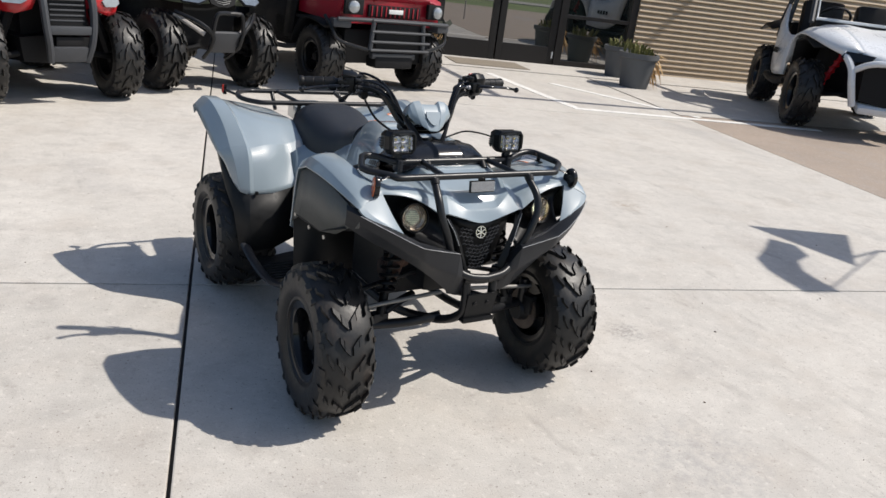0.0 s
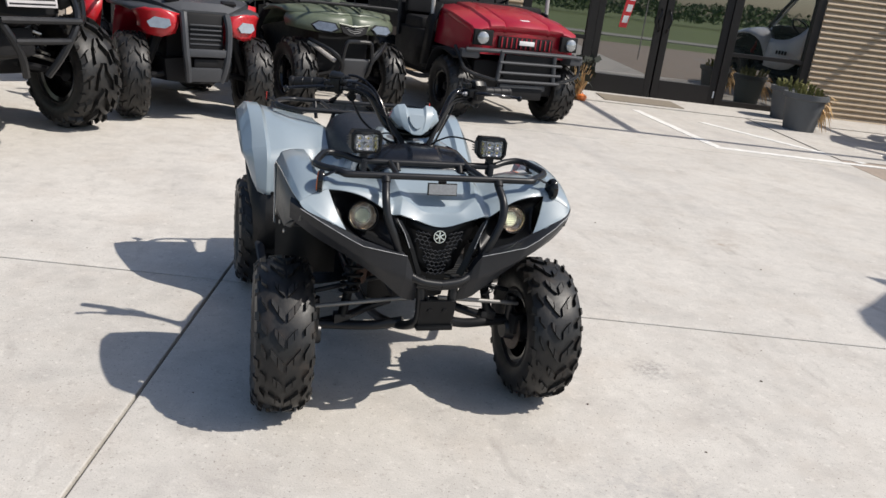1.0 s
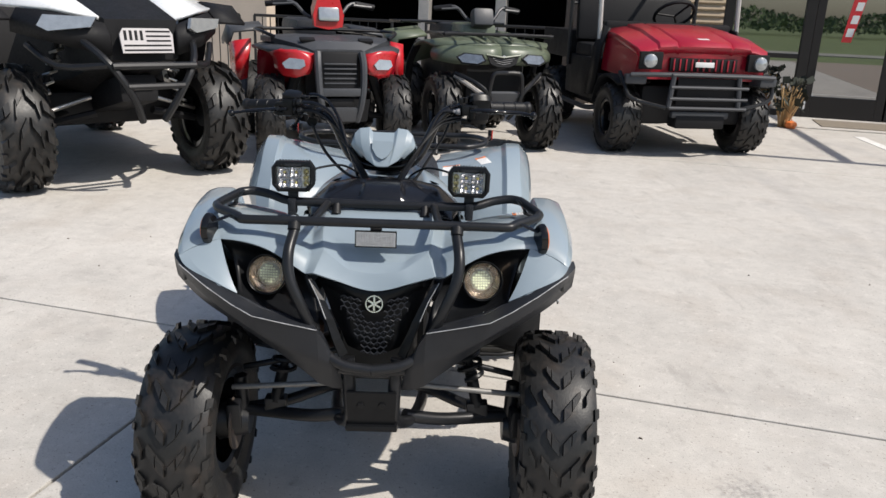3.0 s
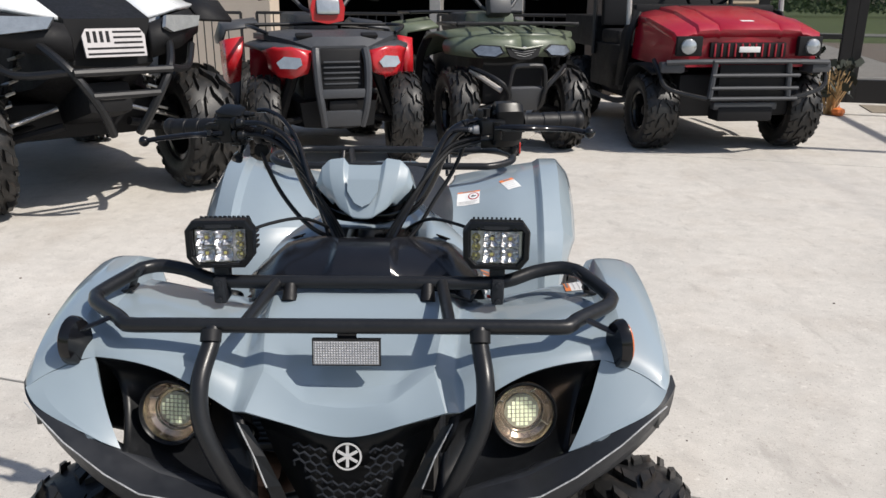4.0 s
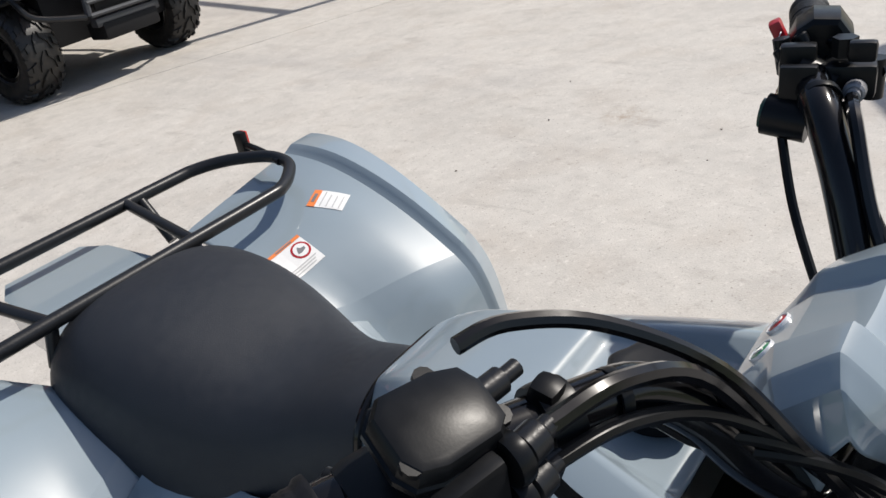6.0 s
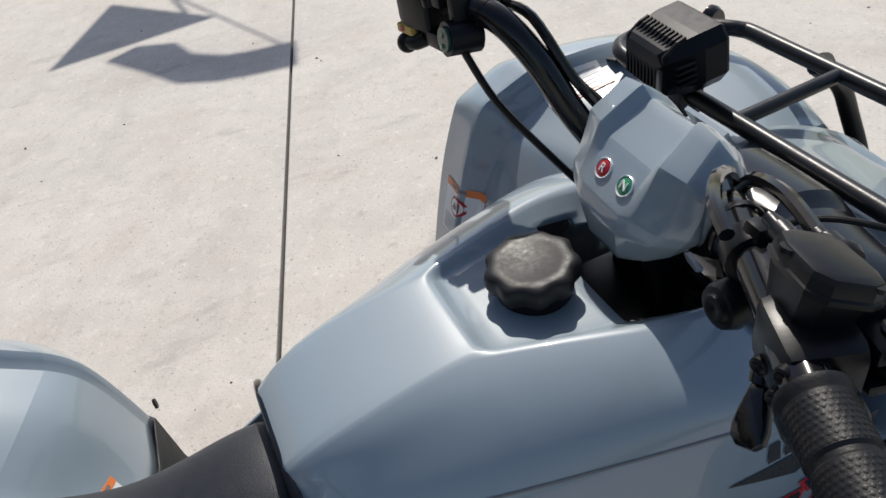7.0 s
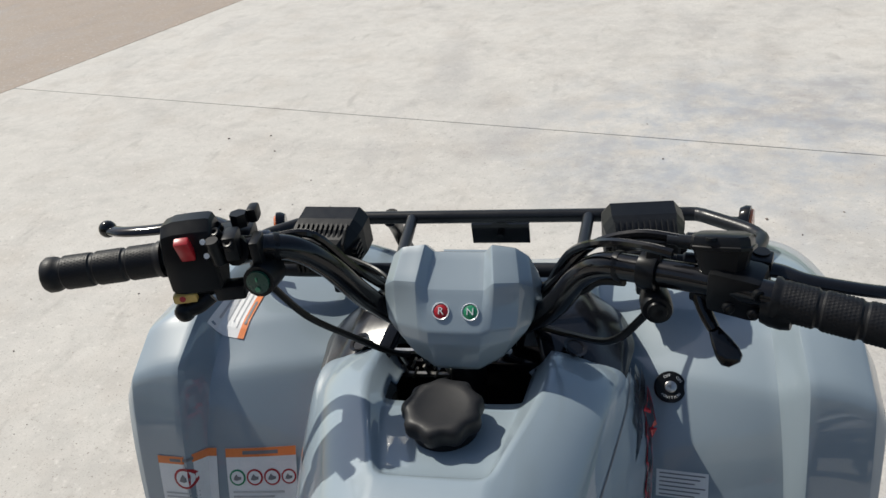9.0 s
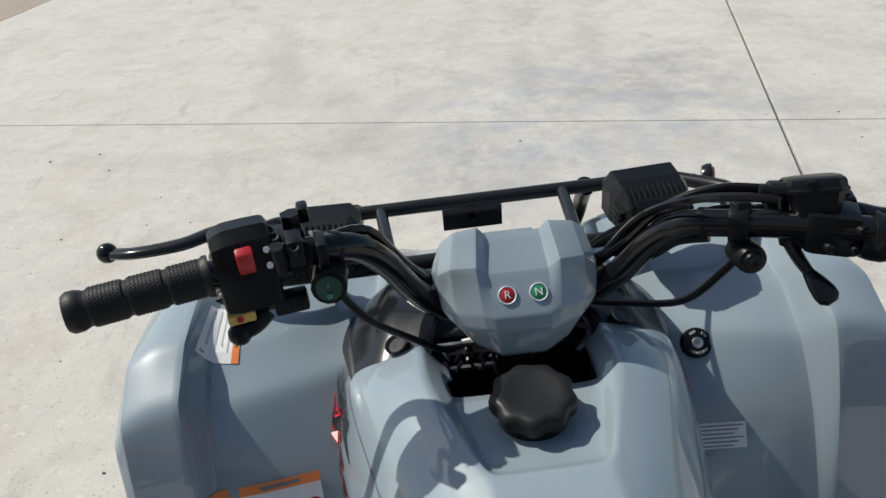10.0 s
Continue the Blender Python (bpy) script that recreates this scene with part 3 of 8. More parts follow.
    for i in range(-3, 4):
        for j in range(-3, 4):
            if i * i + j * j < 12.5:
                m = aim @ Matrix.Translation((i * 0.0053, j * 0.0053, -0.0110))
                plate(bm, [(-.0019, -.0019), (.0019, -.0019), (.0019, .0019), (-.0019, .0019)], m, 0.0016)
    tagged(part("lamp_chips", bm, LED_PALE, disc, smooth=False), kind="stuff")
    bm = bmesh.new()
    ring(bm, [(0.0365, 0.003), (0.0405, 0.003), (0.0412, 0.006), (0.0395, 0.0085), (0.0372, 0.0065)], aim, 36)
    part("lamp_ring", bm, PLASTIC, lamp)
    bm = bmesh.new()
    ring(bm, [(0.0262, -0.0135), (0.0272, -0.0105), (0.0285, -0.0115), (0.0275, -0.0145)], aim, 36)
    part("inner_ring", bm, CHROME, lamp)
    for k in range(8):
        bm = bmesh.new()
        t = math.pi / 4 * k + 0.3
        rod(bm, aim @ Vector((0.0275 * math.cos(t), 0.0275 * math.sin(t), -0.012)), aim @ Vector((0.0350 * math.cos(t), 0.0350 * math.sin(t), -0.002)), 0.0011, seg=6)
        part("bowl_rib", bm, CHROME if k % 2 else SMOKE, lamp)
    bm = bmesh.new()
    turned(bm, [(0.0368, 0.0035), (0.034, 0.0062), (0.025, 0.0092), (0.012, 0.011), (0.001, 0.0115), (0.001, 0.0107), (0.012, 0.0102), (0.025, 0.0084), (0.034, 0.0054), (0.0368, 0.0027)], aim, 36)
    pane = part("lens", bm, LENS, lamp, "clear domed lens")
    pane.visible_shadow = False
    # inner strips between grille and headlight
    bm = shell([[(.128, -.566, .583), (.116, -.569, .580)], [(.122, -.575, .560), (.108, -.577, .553)], [(.112, -.582, .545), (.106, -.582, .543)]], side=s)
    part("grille_strip", bm, PLASTIC, quad, thick=0.005)
    cheek = [[(.119, -.578, .578), (.108, -.578, .574)], [(.100, -.592, .545), (.088, -.588, .541)], [(.086, -.600, .510), (.072, -.592, .506)], [(.072, -.606, .470), (.058, -.594, .468)], [(.060, -.606, .436), (.046, -.594, .440)]]
    part("grille_cheek", shell(cheek, side=s), PLASTIC, quad, thick=0.004, smooth=False)
    # thin pale tube painting the bright, worn edge of the cheek
    bm = bmesh.new()
    tube(bm, [(s * a, b - .0012, c) for a, b, c in (row[0] for row in cheek[:3])], 0.0010, 6, 1)
    part("worn_edge", bm, WORN_GLINT, quad)
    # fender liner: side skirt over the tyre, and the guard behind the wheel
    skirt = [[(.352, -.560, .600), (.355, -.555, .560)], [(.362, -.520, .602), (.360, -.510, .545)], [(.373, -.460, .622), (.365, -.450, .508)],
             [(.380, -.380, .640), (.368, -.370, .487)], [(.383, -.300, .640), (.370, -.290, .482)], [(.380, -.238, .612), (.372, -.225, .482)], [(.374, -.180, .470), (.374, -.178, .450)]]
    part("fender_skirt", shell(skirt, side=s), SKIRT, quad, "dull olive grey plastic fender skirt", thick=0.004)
    guard = [[(.366, -.50, .545), (.300, -.50, .53), (.22, -.50, .51)], [(.368, -.36, .488), (.300, -.36, .485), (.20, -.36, .48)], [(.372, -.24, .482), (.300, -.24, .48), (.20, -.24, .48)],
             [(.374, -.185, .481), (.30, -.20, .47), (.20, -.22, .46)], [(.372, -.19, .42), (.30, -.205, .42), (.20, -.225, .42)], [(.370, -.205, .30), (.30, -.215, .30), (.2, -.23, .30)],
             [(.366, -.200, .262), (.32, -.21, .275), (.26, -.215, .295)]]
    part("mud_guard", shell(guard, side=s), GUARD, quad, thick=0.005)
    for y, z in ((-.20, .476), (-.30, .474), (-.40, .482)):
        bm = bmesh.new()
        turned(bm, [(0.001, 0), (0.006, 0), (0.006, 0.003), (0.001, 0.004)], frame_of((s * 0.3715, y, z), (s, 0, 0)), 12)
        part("screw", bm, STEEL, quad)

# grille: dark shield with a honeycomb of bars and a round badge
bm = shell([[(0, -.580, .562), (.06, -.578, .572), (.115, -.570, .584)], [(0, -.586, .540), (.055, -.584, .545), (.098, -.578, .552)], [(0, -.580, .50), (.045, -.580, .50), (.080, -.578, .50)],
            [(0, -.586, .455), (.035, -.585, .458), (.062, -.584, .465)], [(0, -.592, .425), (.028, -.591, .43), (.05, -.59, .44)]], both=True)
grille = part("grille", bm, PLASTIC, quad, "black honeycomb grille with thin bars", thick=0.006)
# honeycomb of thin bars, denser towards the foot
for k in range(11):
    z, w = 0.540 - k * 0.0102, 0.071 - k * 0.0042
    n = int(w / 0.0125)
    for s in (-1, 1):
        bm = bmesh.new()
        line = []
        for j in range(2 * n + 1):
            x = 0.00625 * j
            y = -.5955 + .05 * max(0, x - .02)
            line.append((s * x, y, z + .22 * x - .012 + (.0030 if (j + k) % 2 else -.0014)))
        keep = [p for p in line if k > 3 or abs(p[0]) > 0.024 - 0.003 * k]
        if len(keep) > 1:
            tube(bm, keep, 0.0015, 6, 1)
            for p in keep[1::2]:
                rod(bm, p, (p[0], p[1] + .001, p[2] - .0065), 0.0014, seg=6)
            part("grille_bar", bm, BUMPER, grille)
bm = shell([[(0, -.590, .560), (.05, -.588, .570), (.09, -.582, .578)], [(0, -.593, .538), (.028, -.592, .542), (.09, -.583, .556)], [(0, -.595, .512), (.02, -.594, .515), (.04, -.59, .53)]], both=True)
part("grille_brow", bm, PLASTIC, grille, thick=0.004)
badge_at = frame_of((0, -.5965, .529), (0, -1, 0.18))
bm = bmesh.new()
ring(bm, [(0.0138, 0), (0.0165, 0), (0.0165, 0.003), (0.0142, 0.003)], badge_at, 36)
badge = part("badge", bm, CHROME, grille, "round silver badge with a plain star")
bm = bmesh.new()
for k in range(3):
    m = badge_at @ Matrix.Rotation(math.pi / 3 * k + math.pi / 2, 4, "Z")
    plate(bm, [(-0.0132, -0.0018), (0.0132, -0.0018), (0.0132, 0.0018), (-0.0132, 0.0018)], m @ Matrix.Translation((0, 0, 0.0006 + 0.0002 * k)), 0.0018)
part("star", bm, CHROME, badge)

grille.location.y = 0.030
# front rack: one bent loop, two cross bars, feet, stays and clearance reflectors
RR = 0.0088
bm = bmesh.new()
half = [(0, -.536, .676), (.19, -.536, .676), (.240, -.536, .676), (.252, -.531, .677), (.262, -.520, .679), (.299, -.486, .681), (.308, -.470, .682), (.309, -.454, .684), (.285, -.403, .692), (.276, -.390, .693), (.258, -.382, .693), (.225, -.385, .688), (.190, -.397, .680), (.15, -.400, .678), (0, -.400, .678)]
tube(bm, half + [(-x, y, z) for x, y, z in reversed(half[1:-1])], RR, 12, 4, closed=True)
rack = part("front_rack", bm, TUBE, quad, "satin black tubular front rack")
for s in (-1, 1):
    bm = bmesh.new()
    rod(bm, (s * .116, -.536, .676), (s * .106, -.402, .678), RR * 0.85)
    part("cross_bar", bm, TUBE, rack)
    bm = bmesh.new()
    rod(bm, (s * .088, -.418, .658), (s * .088, -.404, .676), 0.010, 0.008)
    part("rubber_foot", bm, GRIP, rack)
    bm = bmesh.new()
    tube(bm, [(s * .149, -.538, .672), (s * .149, -.552, .660), (s * .154, -.585, .630), (s * .150, -.603, .590), (s * .130, -.610, .540), (s * .108, -.604, .485), (s * .088, -.606, .447), (s * .052, -.620, .428), (0, -.624, .421)], RR * 1.15, 12, 5)
    part("bumper_tube", bm, TUBE, rack, "bent black bumper tube")
    bm = bmesh.new()
    rod(bm, (s * .149, -.545, .674), (s * .149, -.552, .663), 0.0116)
    part("collar", bm, GRIP, rack)
    bm = bmesh.new()
    tube(bm, [(s * .272, -.415, .700), (s * .285, -.408, .685), (s * .292, -.402, .672), (s * .300, -.400, .668)], 0.006, 8, 3, flat=0.4)
    box(bm, (s * .298, -.400, .668), (0.022, 0.020, 0.004), (0, s * 15, 0), 0.001)
    part("rack_foot", bm, TUBE, rack)
    bm = bmesh.new()
    tube(bm, [(s * .268, -.520, .680), (s * .290, -.528, .672), (s * .306, -.535, .668)], 0.006, 8, 3, flat=0.45)
    side = frame_of((s * .306, -.536, .656), (s, 0.30, 0.05))
    turned(bm, [(0.001, -0.006), (0.024, -0.006), (0.027, 0.0), (0.027, 0.006), (0.024, 0.007), (0.001, 0.006)], side @ Matrix.Diagonal((0.8, 1.08, 1, 1)), 32)
    holder = part("reflector_holder", bm, GLOSS_BLACK, rack)
    bm = bmesh.new()
    turned(bm, [(0.001, 0.0065), (0.0235, 0.0070), (0.0225, 0.0095), (0.012, 0.0105), (0.001, 0.0108)], side @ Matrix.Diagonal((0.8, 1.08, 1, 1)), 32)
    part("reflector", bm, AMBER, holder, "amber oval side reflector")
# pale reflector hung under the middle of the front bar
face = frame_of((0, -.544, .648), (0, -1, 0.14))
bm = bmesh.new()
plate(bm, [(-0.0385, -0.0155), (0.0385, -0.0155), (0.0385, 0.0155), (-0.0385, 0.0155)], face @ Matrix.Translation((0, 0, -0.004)), 0.006)
box(bm, (0, -.538, .668), (0.022, 0.003, 0.020), (0, 0, 0), 0.001)
turned(bm, [(0.001, -0.012), (0.005, -0.012), (0.005, -0.003), (0.001, -0.003)], face, 10)
holder = part("reflector_holder", bm, GLOSS_BLACK, rack)
bm = bmesh.new()
plate(bm, [(-0.0365, -0.0132), (0.0365, -0.0132), (0.0365, 0.0132), (-0.0365, 0.0132)], face @ Matrix.Translation((0, 0, 0.0025)), 0.002)
for i in range(24):
    for j in range(9):
        x, y = -0.0345 + i * 0.0030, -0.0115 + j * 0.0029
        turned(bm, [(0.0014, 0), (0.0002, 0.0009)], face @ Matrix.Translation((x, y, 0.0045)), 4)
part("reflector", bm, PALE_LENS, holder, "clear rectangular reflector", smooth=False)

# square work lamps clamped on the rear bar of the front rack
FACE = [(-.045, -.020), (-.033, -.037), (.033, -.037), (.045, -.020), (.046, .022), (.036, .0375), (-.036, .0375), (-.046, .022)]
OPENING = [(-.0355, -.018), (-.026, -.0285), (.026, -.0285), (.0355, -.018), (.0355, .0225), (.034, .024), (-.034, .024), (-.0355, .0225)]
for s, spin in ((-1, 4), (1, -3)):
    m = Matrix.Translation((s * 0.175, -.388, .728)) @ Matrix.Rotation(radians(spin), 4, "Z") @ Matrix.Rotation(radians(-7), 4, "X") @ Matrix.Diagonal((0.92, 0.94, 0.81, 1))
    look_front = m @ Matrix.Rotation(radians(90), 4, "X")
    # box with a flat visor on top, tapering to the finned back
    bm = bmesh.new()
    rings = [[look_front @ Vector((x * k, y * k, d)) for x, y in FACE] for k, d in ((0.70, -0.042), (0.80, -0.036), (0.95, -0.014), (1.0, -0.002), (1.0, 0.012))]
    loft(bm, rings, True, True)
    lamp = part("work_lamp", bm, PLASTIC, quad, "square black work lamp with clear lamp cells", smooth=False)
    for k in range(-5, 6):
        bm = bmesh.new()
        fin = [(.012, .030), (.014, .0390), (.024, .0365), (.040, .026), (.045, -.020), (.038, -.026), (.032, .016), (.012, .028)]
        plate(bm, fin, m @ Matrix(((0, 0, 1, k * 0.0064 - 0.0012), (1, 0, 0, 0), (0, 1, 0, 0), (0, 0, 0, 1))), 0.0028)
        part("cooling_fin", bm, PLASTIC, lamp, smooth=False)
    for q in (-1, 1):
        for k in range(4):
            bm = bmesh.new()
            box(bm, m @ Vector((q * .0395, .022, .012 - k * .008)), (0.010, 0.020, 0.0026), (-7, 0, spin), 0.0006)
            part("side_fin", bm, PLASTIC, lamp, smooth=False)
    bm = bmesh.new()
    plate(bm, [(x * .98, y * .98) for x, y in OPENING], look_front @ Matrix.Translation((0, 0, 0.0122)), 0.0006)
    part("reflector_bowl", bm, LAMP_BACK, lamp, "silver reflector plate behind the lens", smooth=False)
    # four mirror cups, each of bent facets
    for i in (-1, 1):
        for j in (-1, 1):
            c = look_front @ Matrix.Translation((i * 0.0124 + s * 0.0065, -0.002 + j * 0.0124, 0.0132))
            bm = bmesh.new()
            loops = []
            for q, h in ((0.0030, 0.0004), (0.0058, 0.0022), (0.0092, 0.0050), (0.0132, 0.0092)):
                loops.append([c @ Vector((max(-.0122, min(.0122, q * 1.25 * math.cos(t))), max(-.0122, min(.0122, q * 1.25 * math.sin(t))), h + 0.0011 * (n % 2))) for n, t in enumerate(math.pi / 9 * n for n in range(18))])
            loft(bm, loops, True, False)
            cell = part("lamp_cell", bm, MIRROR_CUP, lamp, smooth=False)
            bm = bmesh.new()
            turned(bm, [(0.0042, -0.0004), (0.0040, 0.0016), (0.0030, 0.0018), (0.0030, 0.0010)], c, 16)
            part("lamp_collar", bm, SMOKE, cell)
            bm = bmesh.new()
            box(bm, c @ Vector((0, 0, 0.0018)), (0.0036, 0.0010, 0.0036), (-7, 0, spin), 0.0002)
            part("lamp_chip", bm, LED, cell)
    # strip of three small lamps along the inner edge
    for j in (-1, 0, 1):
        c = look_front @ Matrix.Translation((-s * 0.0275, -0.002 + j * 0.0145, 0.0140))
        bm = bmesh.new()
        loft(bm, [[c @ Vector((q * math.cos(t), q * 1.3 * math.sin(t), h + 0.0008 * (n % 2))) for n, t in enumerate(math.pi / 5 * n for n in range(10))] for q, h in ((0.002, 0.0), (0.0042, 0.003), (0.0062, 0.0075))], True, False)
        cell = part("small_lamp_cell", bm, MIRROR_CUP, lamp, smooth=False)
        bm = bmesh.new()
        box(bm, c @ Vector((0, 0, 0.0014)), (0.0030, 0.0010, 0.0030), (-7, 0, spin), 0.0002)
        part("lamp_chip", bm, LED, cell)
    # heavy frame round the lens, with a visor lip, two screws and a plain raised bar
    bm = bmesh.new()
    loops = []
    for mix, h in ((0.0, 0.012), (0.0, 0.0225), (0.18, 0.0260), (0.72, 0.0268), (1.0, 0.0235), (1.0, 0.012)):
        loops.append([look_front @ Vector((a[0] + (b[0] - a[0]) * mix, a[1] + (b[1] - a[1]) * mix, h)) for a, b in zip(FACE, OPENING)])
    loft(bm, loops + [loops[0]], True, False)
    bmesh.ops.remove_doubles(bm, verts=bm.verts, dist=1e-6)
    frame_ob = part("bezel", bm, PLASTIC, lamp, smooth=False)
    bm = bmesh.new()
    plate(bm, [(-.016, .0262), (.016, .0262), (.0175, .0315), (-.0175, .0315)], look_front @ Matrix.Translation((0, 0, 0.0262)), 0.0012)
    part("plain_bar", bm, BUMPER, frame_ob, smooth=False)
    for x in (-.0245, .0245):
        bm = bmesh.new()
        turned(bm, [(0.0030, 0.0), (0.0030, 0.0012), (0.0022, 0.0014), (0.0018, 0.0006), (0.001, 0.0006)], look_front @ Matrix.Translation((x, .0285, 0.0262)), 12)
        part("screw", bm, GLOSS_BLACK, frame_ob)
    bm = bmesh.new()
    plate(bm, [(x * .99, y * .99) for x, y in OPENING], look_front @ Matrix.Translation((0, 0, 0.0236)), 0.0008)
    pane = part("lens", bm, LENS, lamp, smooth=False)
    pane.visible_shadow = False
    bm = bmesh.new()
    box(bm, (s * .177, -.392, .684), (0.020, 0.016, 0.030), (0, 0, spin), 0.002)
    box(bm, (s * .177, -.401, .670), (0.016, 0.030, 0.034), (0, 0, 0), 0.004)
    for z in (.681, .659):
        turned(bm, [(0.001, 0), (0.0035, 0), (0.0035, 0.004), (0.001, 0.004)], frame_of((s * .177, -.416, z), (0, -1, 0)), 8)
    part("clamp", bm, BUMPER, lamp)
    bm = bmesh.new()
    tube(bm, [(s * .158, -.352, .728), (s * .130, -.330, .735), (s * .09, -.30, .735), (s * .06, -.27, .715), (s * .05, -.25, .70)], 0.0024, 8, 5)
    part("lamp_wire", bm, PLASTIC, lamp)

# black centre cover over the steering head
COVER = [
    [(0, -.390, .658), (.045, -.390, .658), (.085, -.388, .657), (.124, -.384, .652), (.146, -.376, .642)],
    [(0, -.382, .690), (.038, -.381, .690), (.048, -.380, .680), (.114, -.374, .674), (.151, -.364, .648)],
    [(0, -.356, .706), (.036, -.355, .706), (.046, -.353, .696), (.112, -.343, .690), (.160, -.333, .652)],
    [(0, -.312, .714), (.034, -.311, .714), (.044, -.309, .707), (.112, -.300, .700), (.166, -.298, .652)],
    [(.060, -.286, .700), (.064, -.284, .704), (.076, -.280, .705), (.116, -.268, .692), (.162, -.280, .652)],
    [(.070, -.252, .688), (.074, -.250, .691), (.086, -.246, .692), (.124, -.240, .680), (.158, -.258, .656)],
    [(.078, -.222, .676), (.082, -.220, .678), (.092, -.214, .677), (.128, -.216, .668), (.154, -.236, .656)],
]
bm = bmesh.new()
rows = [[(-x, y, z) for x, y, z in reversed(row)] + row for row in COVER]
vs = [[bm.verts.new(p) for p in row] for row in rows]
for i in range(len(vs) - 1):
    for j in range(9):
        if not (j == 4 and i >= 3):
            bm.faces.new((vs[i][j], vs[i][j + 1], vs[i + 1][j + 1], vs[i + 1][j]))
crease = bm.edges.layers.float.new("crease_edge")
column = {v: abs(j - 4.5) for row in vs for j, v in enumerate(row)}
for e in bm.edges:
    a, b = (column[v] for v in e.verts)
    if a == b and a in (1.5, 2.5, 3.5):
        e[crease] = {1.5: .9, 2.5: .9, 3.5: .8}[a]
        e.smooth = a > 3
bmesh.ops.remove_doubles(bm, verts=bm.verts, dist=0.0005)
part("centre_cover", bm, COVER_BLACK, quad, "matt black plastic centre cover", levels=2, thick=0.004)
for s in (-1, 1):
    bm = bmesh.new()
    turned(bm, [(0.011, 0.002), (0.0115, 0.004), (0.0085, 0.003), (0.007, 0.0), (0.001, 0.0015)], frame_of((s * .106, -.242, .6885), (s * 0.35, 0.25, 1)), 18)
    part("cover_screw", bm, GLOSS_BLACK, quad)

# steering column, cables and the dark well below the nacelle
bm = bmesh.new()
rod(bm, (0, -.235, .70), (0, -.30, .42), 0.019)
# hidden block added to stop sun leaking through the well
box(bm, (0, -.215, .535), (0.19, 0.13, 0.13), (0, 0, 0), 0.01)
part("steering_column", bm, TUBE, quad)

# nacelle between the handlebars, with two round telltales facing the rider
NACELLE = [
    [(0, -.289, .731), (.012, -.288, .732), (.016, -.287, .734), (.033, -.277, .743), (.041, -.268, .750), (.045, -.260, .744)],
    [(0, -.280, .752), (.019, -.278, .754), (.024, -.278, .757), (.043, -.269, .763), (.054, -.261, .766), (.059, -.255, .758)],
    [(0, -.264, .780), (.023, -.261, .783), (.0295, -.260, .790), (.0495, -.257, .788), (.062, -.253, .780), (.068, -.252, .766)],
    [(0, -.240, .7985), (.0235, -.239, .799), (.0305, -.236, .8085), (.0515, -.236, .8055), (.0625, -.240, .795), (.0690, -.247, .774)],
    [(0, -.206, .7785), (.0258, -.2055, .7788), (.0350, -.204, .7875), (.0570, -.2095, .7850), (.0680, -.216, .776), (.0735, -.240, .764)],
    [(0, -.193, .765), (.0252, -.193, .765), (.0345, -.1945, .768), (.0565, -.203, .765), (.0690, -.213, .760), (.0745, -.241, .752)],
    [(0, -.181, .750), (.0238, -.1815, .750), (.0325, -.184, .7515), (.0545, -.193, .7495), (.066, -.206, .7455), (.0705, -.238, .740)],
    [(0, -.178, .738), (.0232, -.1785, .738), (.031, -.181, .739), (.0500, -.189, .7385), (.061, -.204, .737), (.065, -.236, .734)],
    [(0, -.184, .708), (.019, -.184, .708), (.0255, -.186, .711), (.040, -.193, .716), (.050, -.206, .721), (.055, -.236, .7265)],
]
nacelle = part("nacelle", shell(NACELLE, both=True, cols={1: .97, 2: .97, 3: .97, 4: .85}, lines={3: .97, 4: .97, 6: .7, 7: .5}), PAINT, quad, "faceted grey painted nacelle between the handlebars", levels=3, thick=0.003)
bm = bmesh.new()
plate(bm, [(-.022, .019), (.022, .019), (.0215, .002), (.011, -.015), (0, -.021), (-.011, -.015), (-.0215, .002)], frame_of((0, -.2745, .7650), (0, -.88, .48)), 0.0034)
part("nacelle_panel", bm, PAINT, nacelle)
for s, mat, words in ((1, RED_PART, "R"), (-1, GREEN_PART, "N")):
    m = frame_of((s * 0.0132 - .0015, -.1930, .7645), (0, .78, .63))
    bm = bmesh.new()
    ring(bm, [(0.0066, -0.004), (0.0078, -0.003), (0.0078, 0.0014), (0.0074, 0.0018), (0.0067, 0.0014)], m, 28)
    part("telltale_bezel", bm, LAMP_BACK, nacelle)
    bm = bmesh.new()
    turned(bm, [(0.0067, -0.003), (0.0066, 0.0008), (0.005, 0.0018), (0.001, 0.002)], m, 28)
    lamp = part("telltale", bm, mat, nacelle, "round red telltale" if s > 0 else "round green telltale")
    text("letter", words, 0.0092, m @ Matrix.Translation((0, 0, 0.0022)), WHITE, lamp)

# handlebar with grips, levers, switches and cables
bm = bmesh.new()
half = [(0, -.232, .722), (.040, -.230, .724), (.068, -.226, .738), (.088, -.212, .766), (.108, -.194, .809), (.128, -.178, .836), (.155, -.164, .8455), (.20, -.1505, .8465), (.255, -.1335, .8475), (.318, -.1145, .8465)]
other = [(-.332, -.097, .838), (-.255, -.123, .842), (-.20, -.149, .838), (-.155, -.170, .831), (-.128, -.183, .824), (-.108, -.198, .801), (-.088, -.213, .764), (-.068, -.226, .738), (-.040, -.230, .724)]
tube(bm, other + half, 0.0110, 14, 5)
bars = part("handlebar", bm, GLOSS_BLACK, quad, "glossy black handlebar")
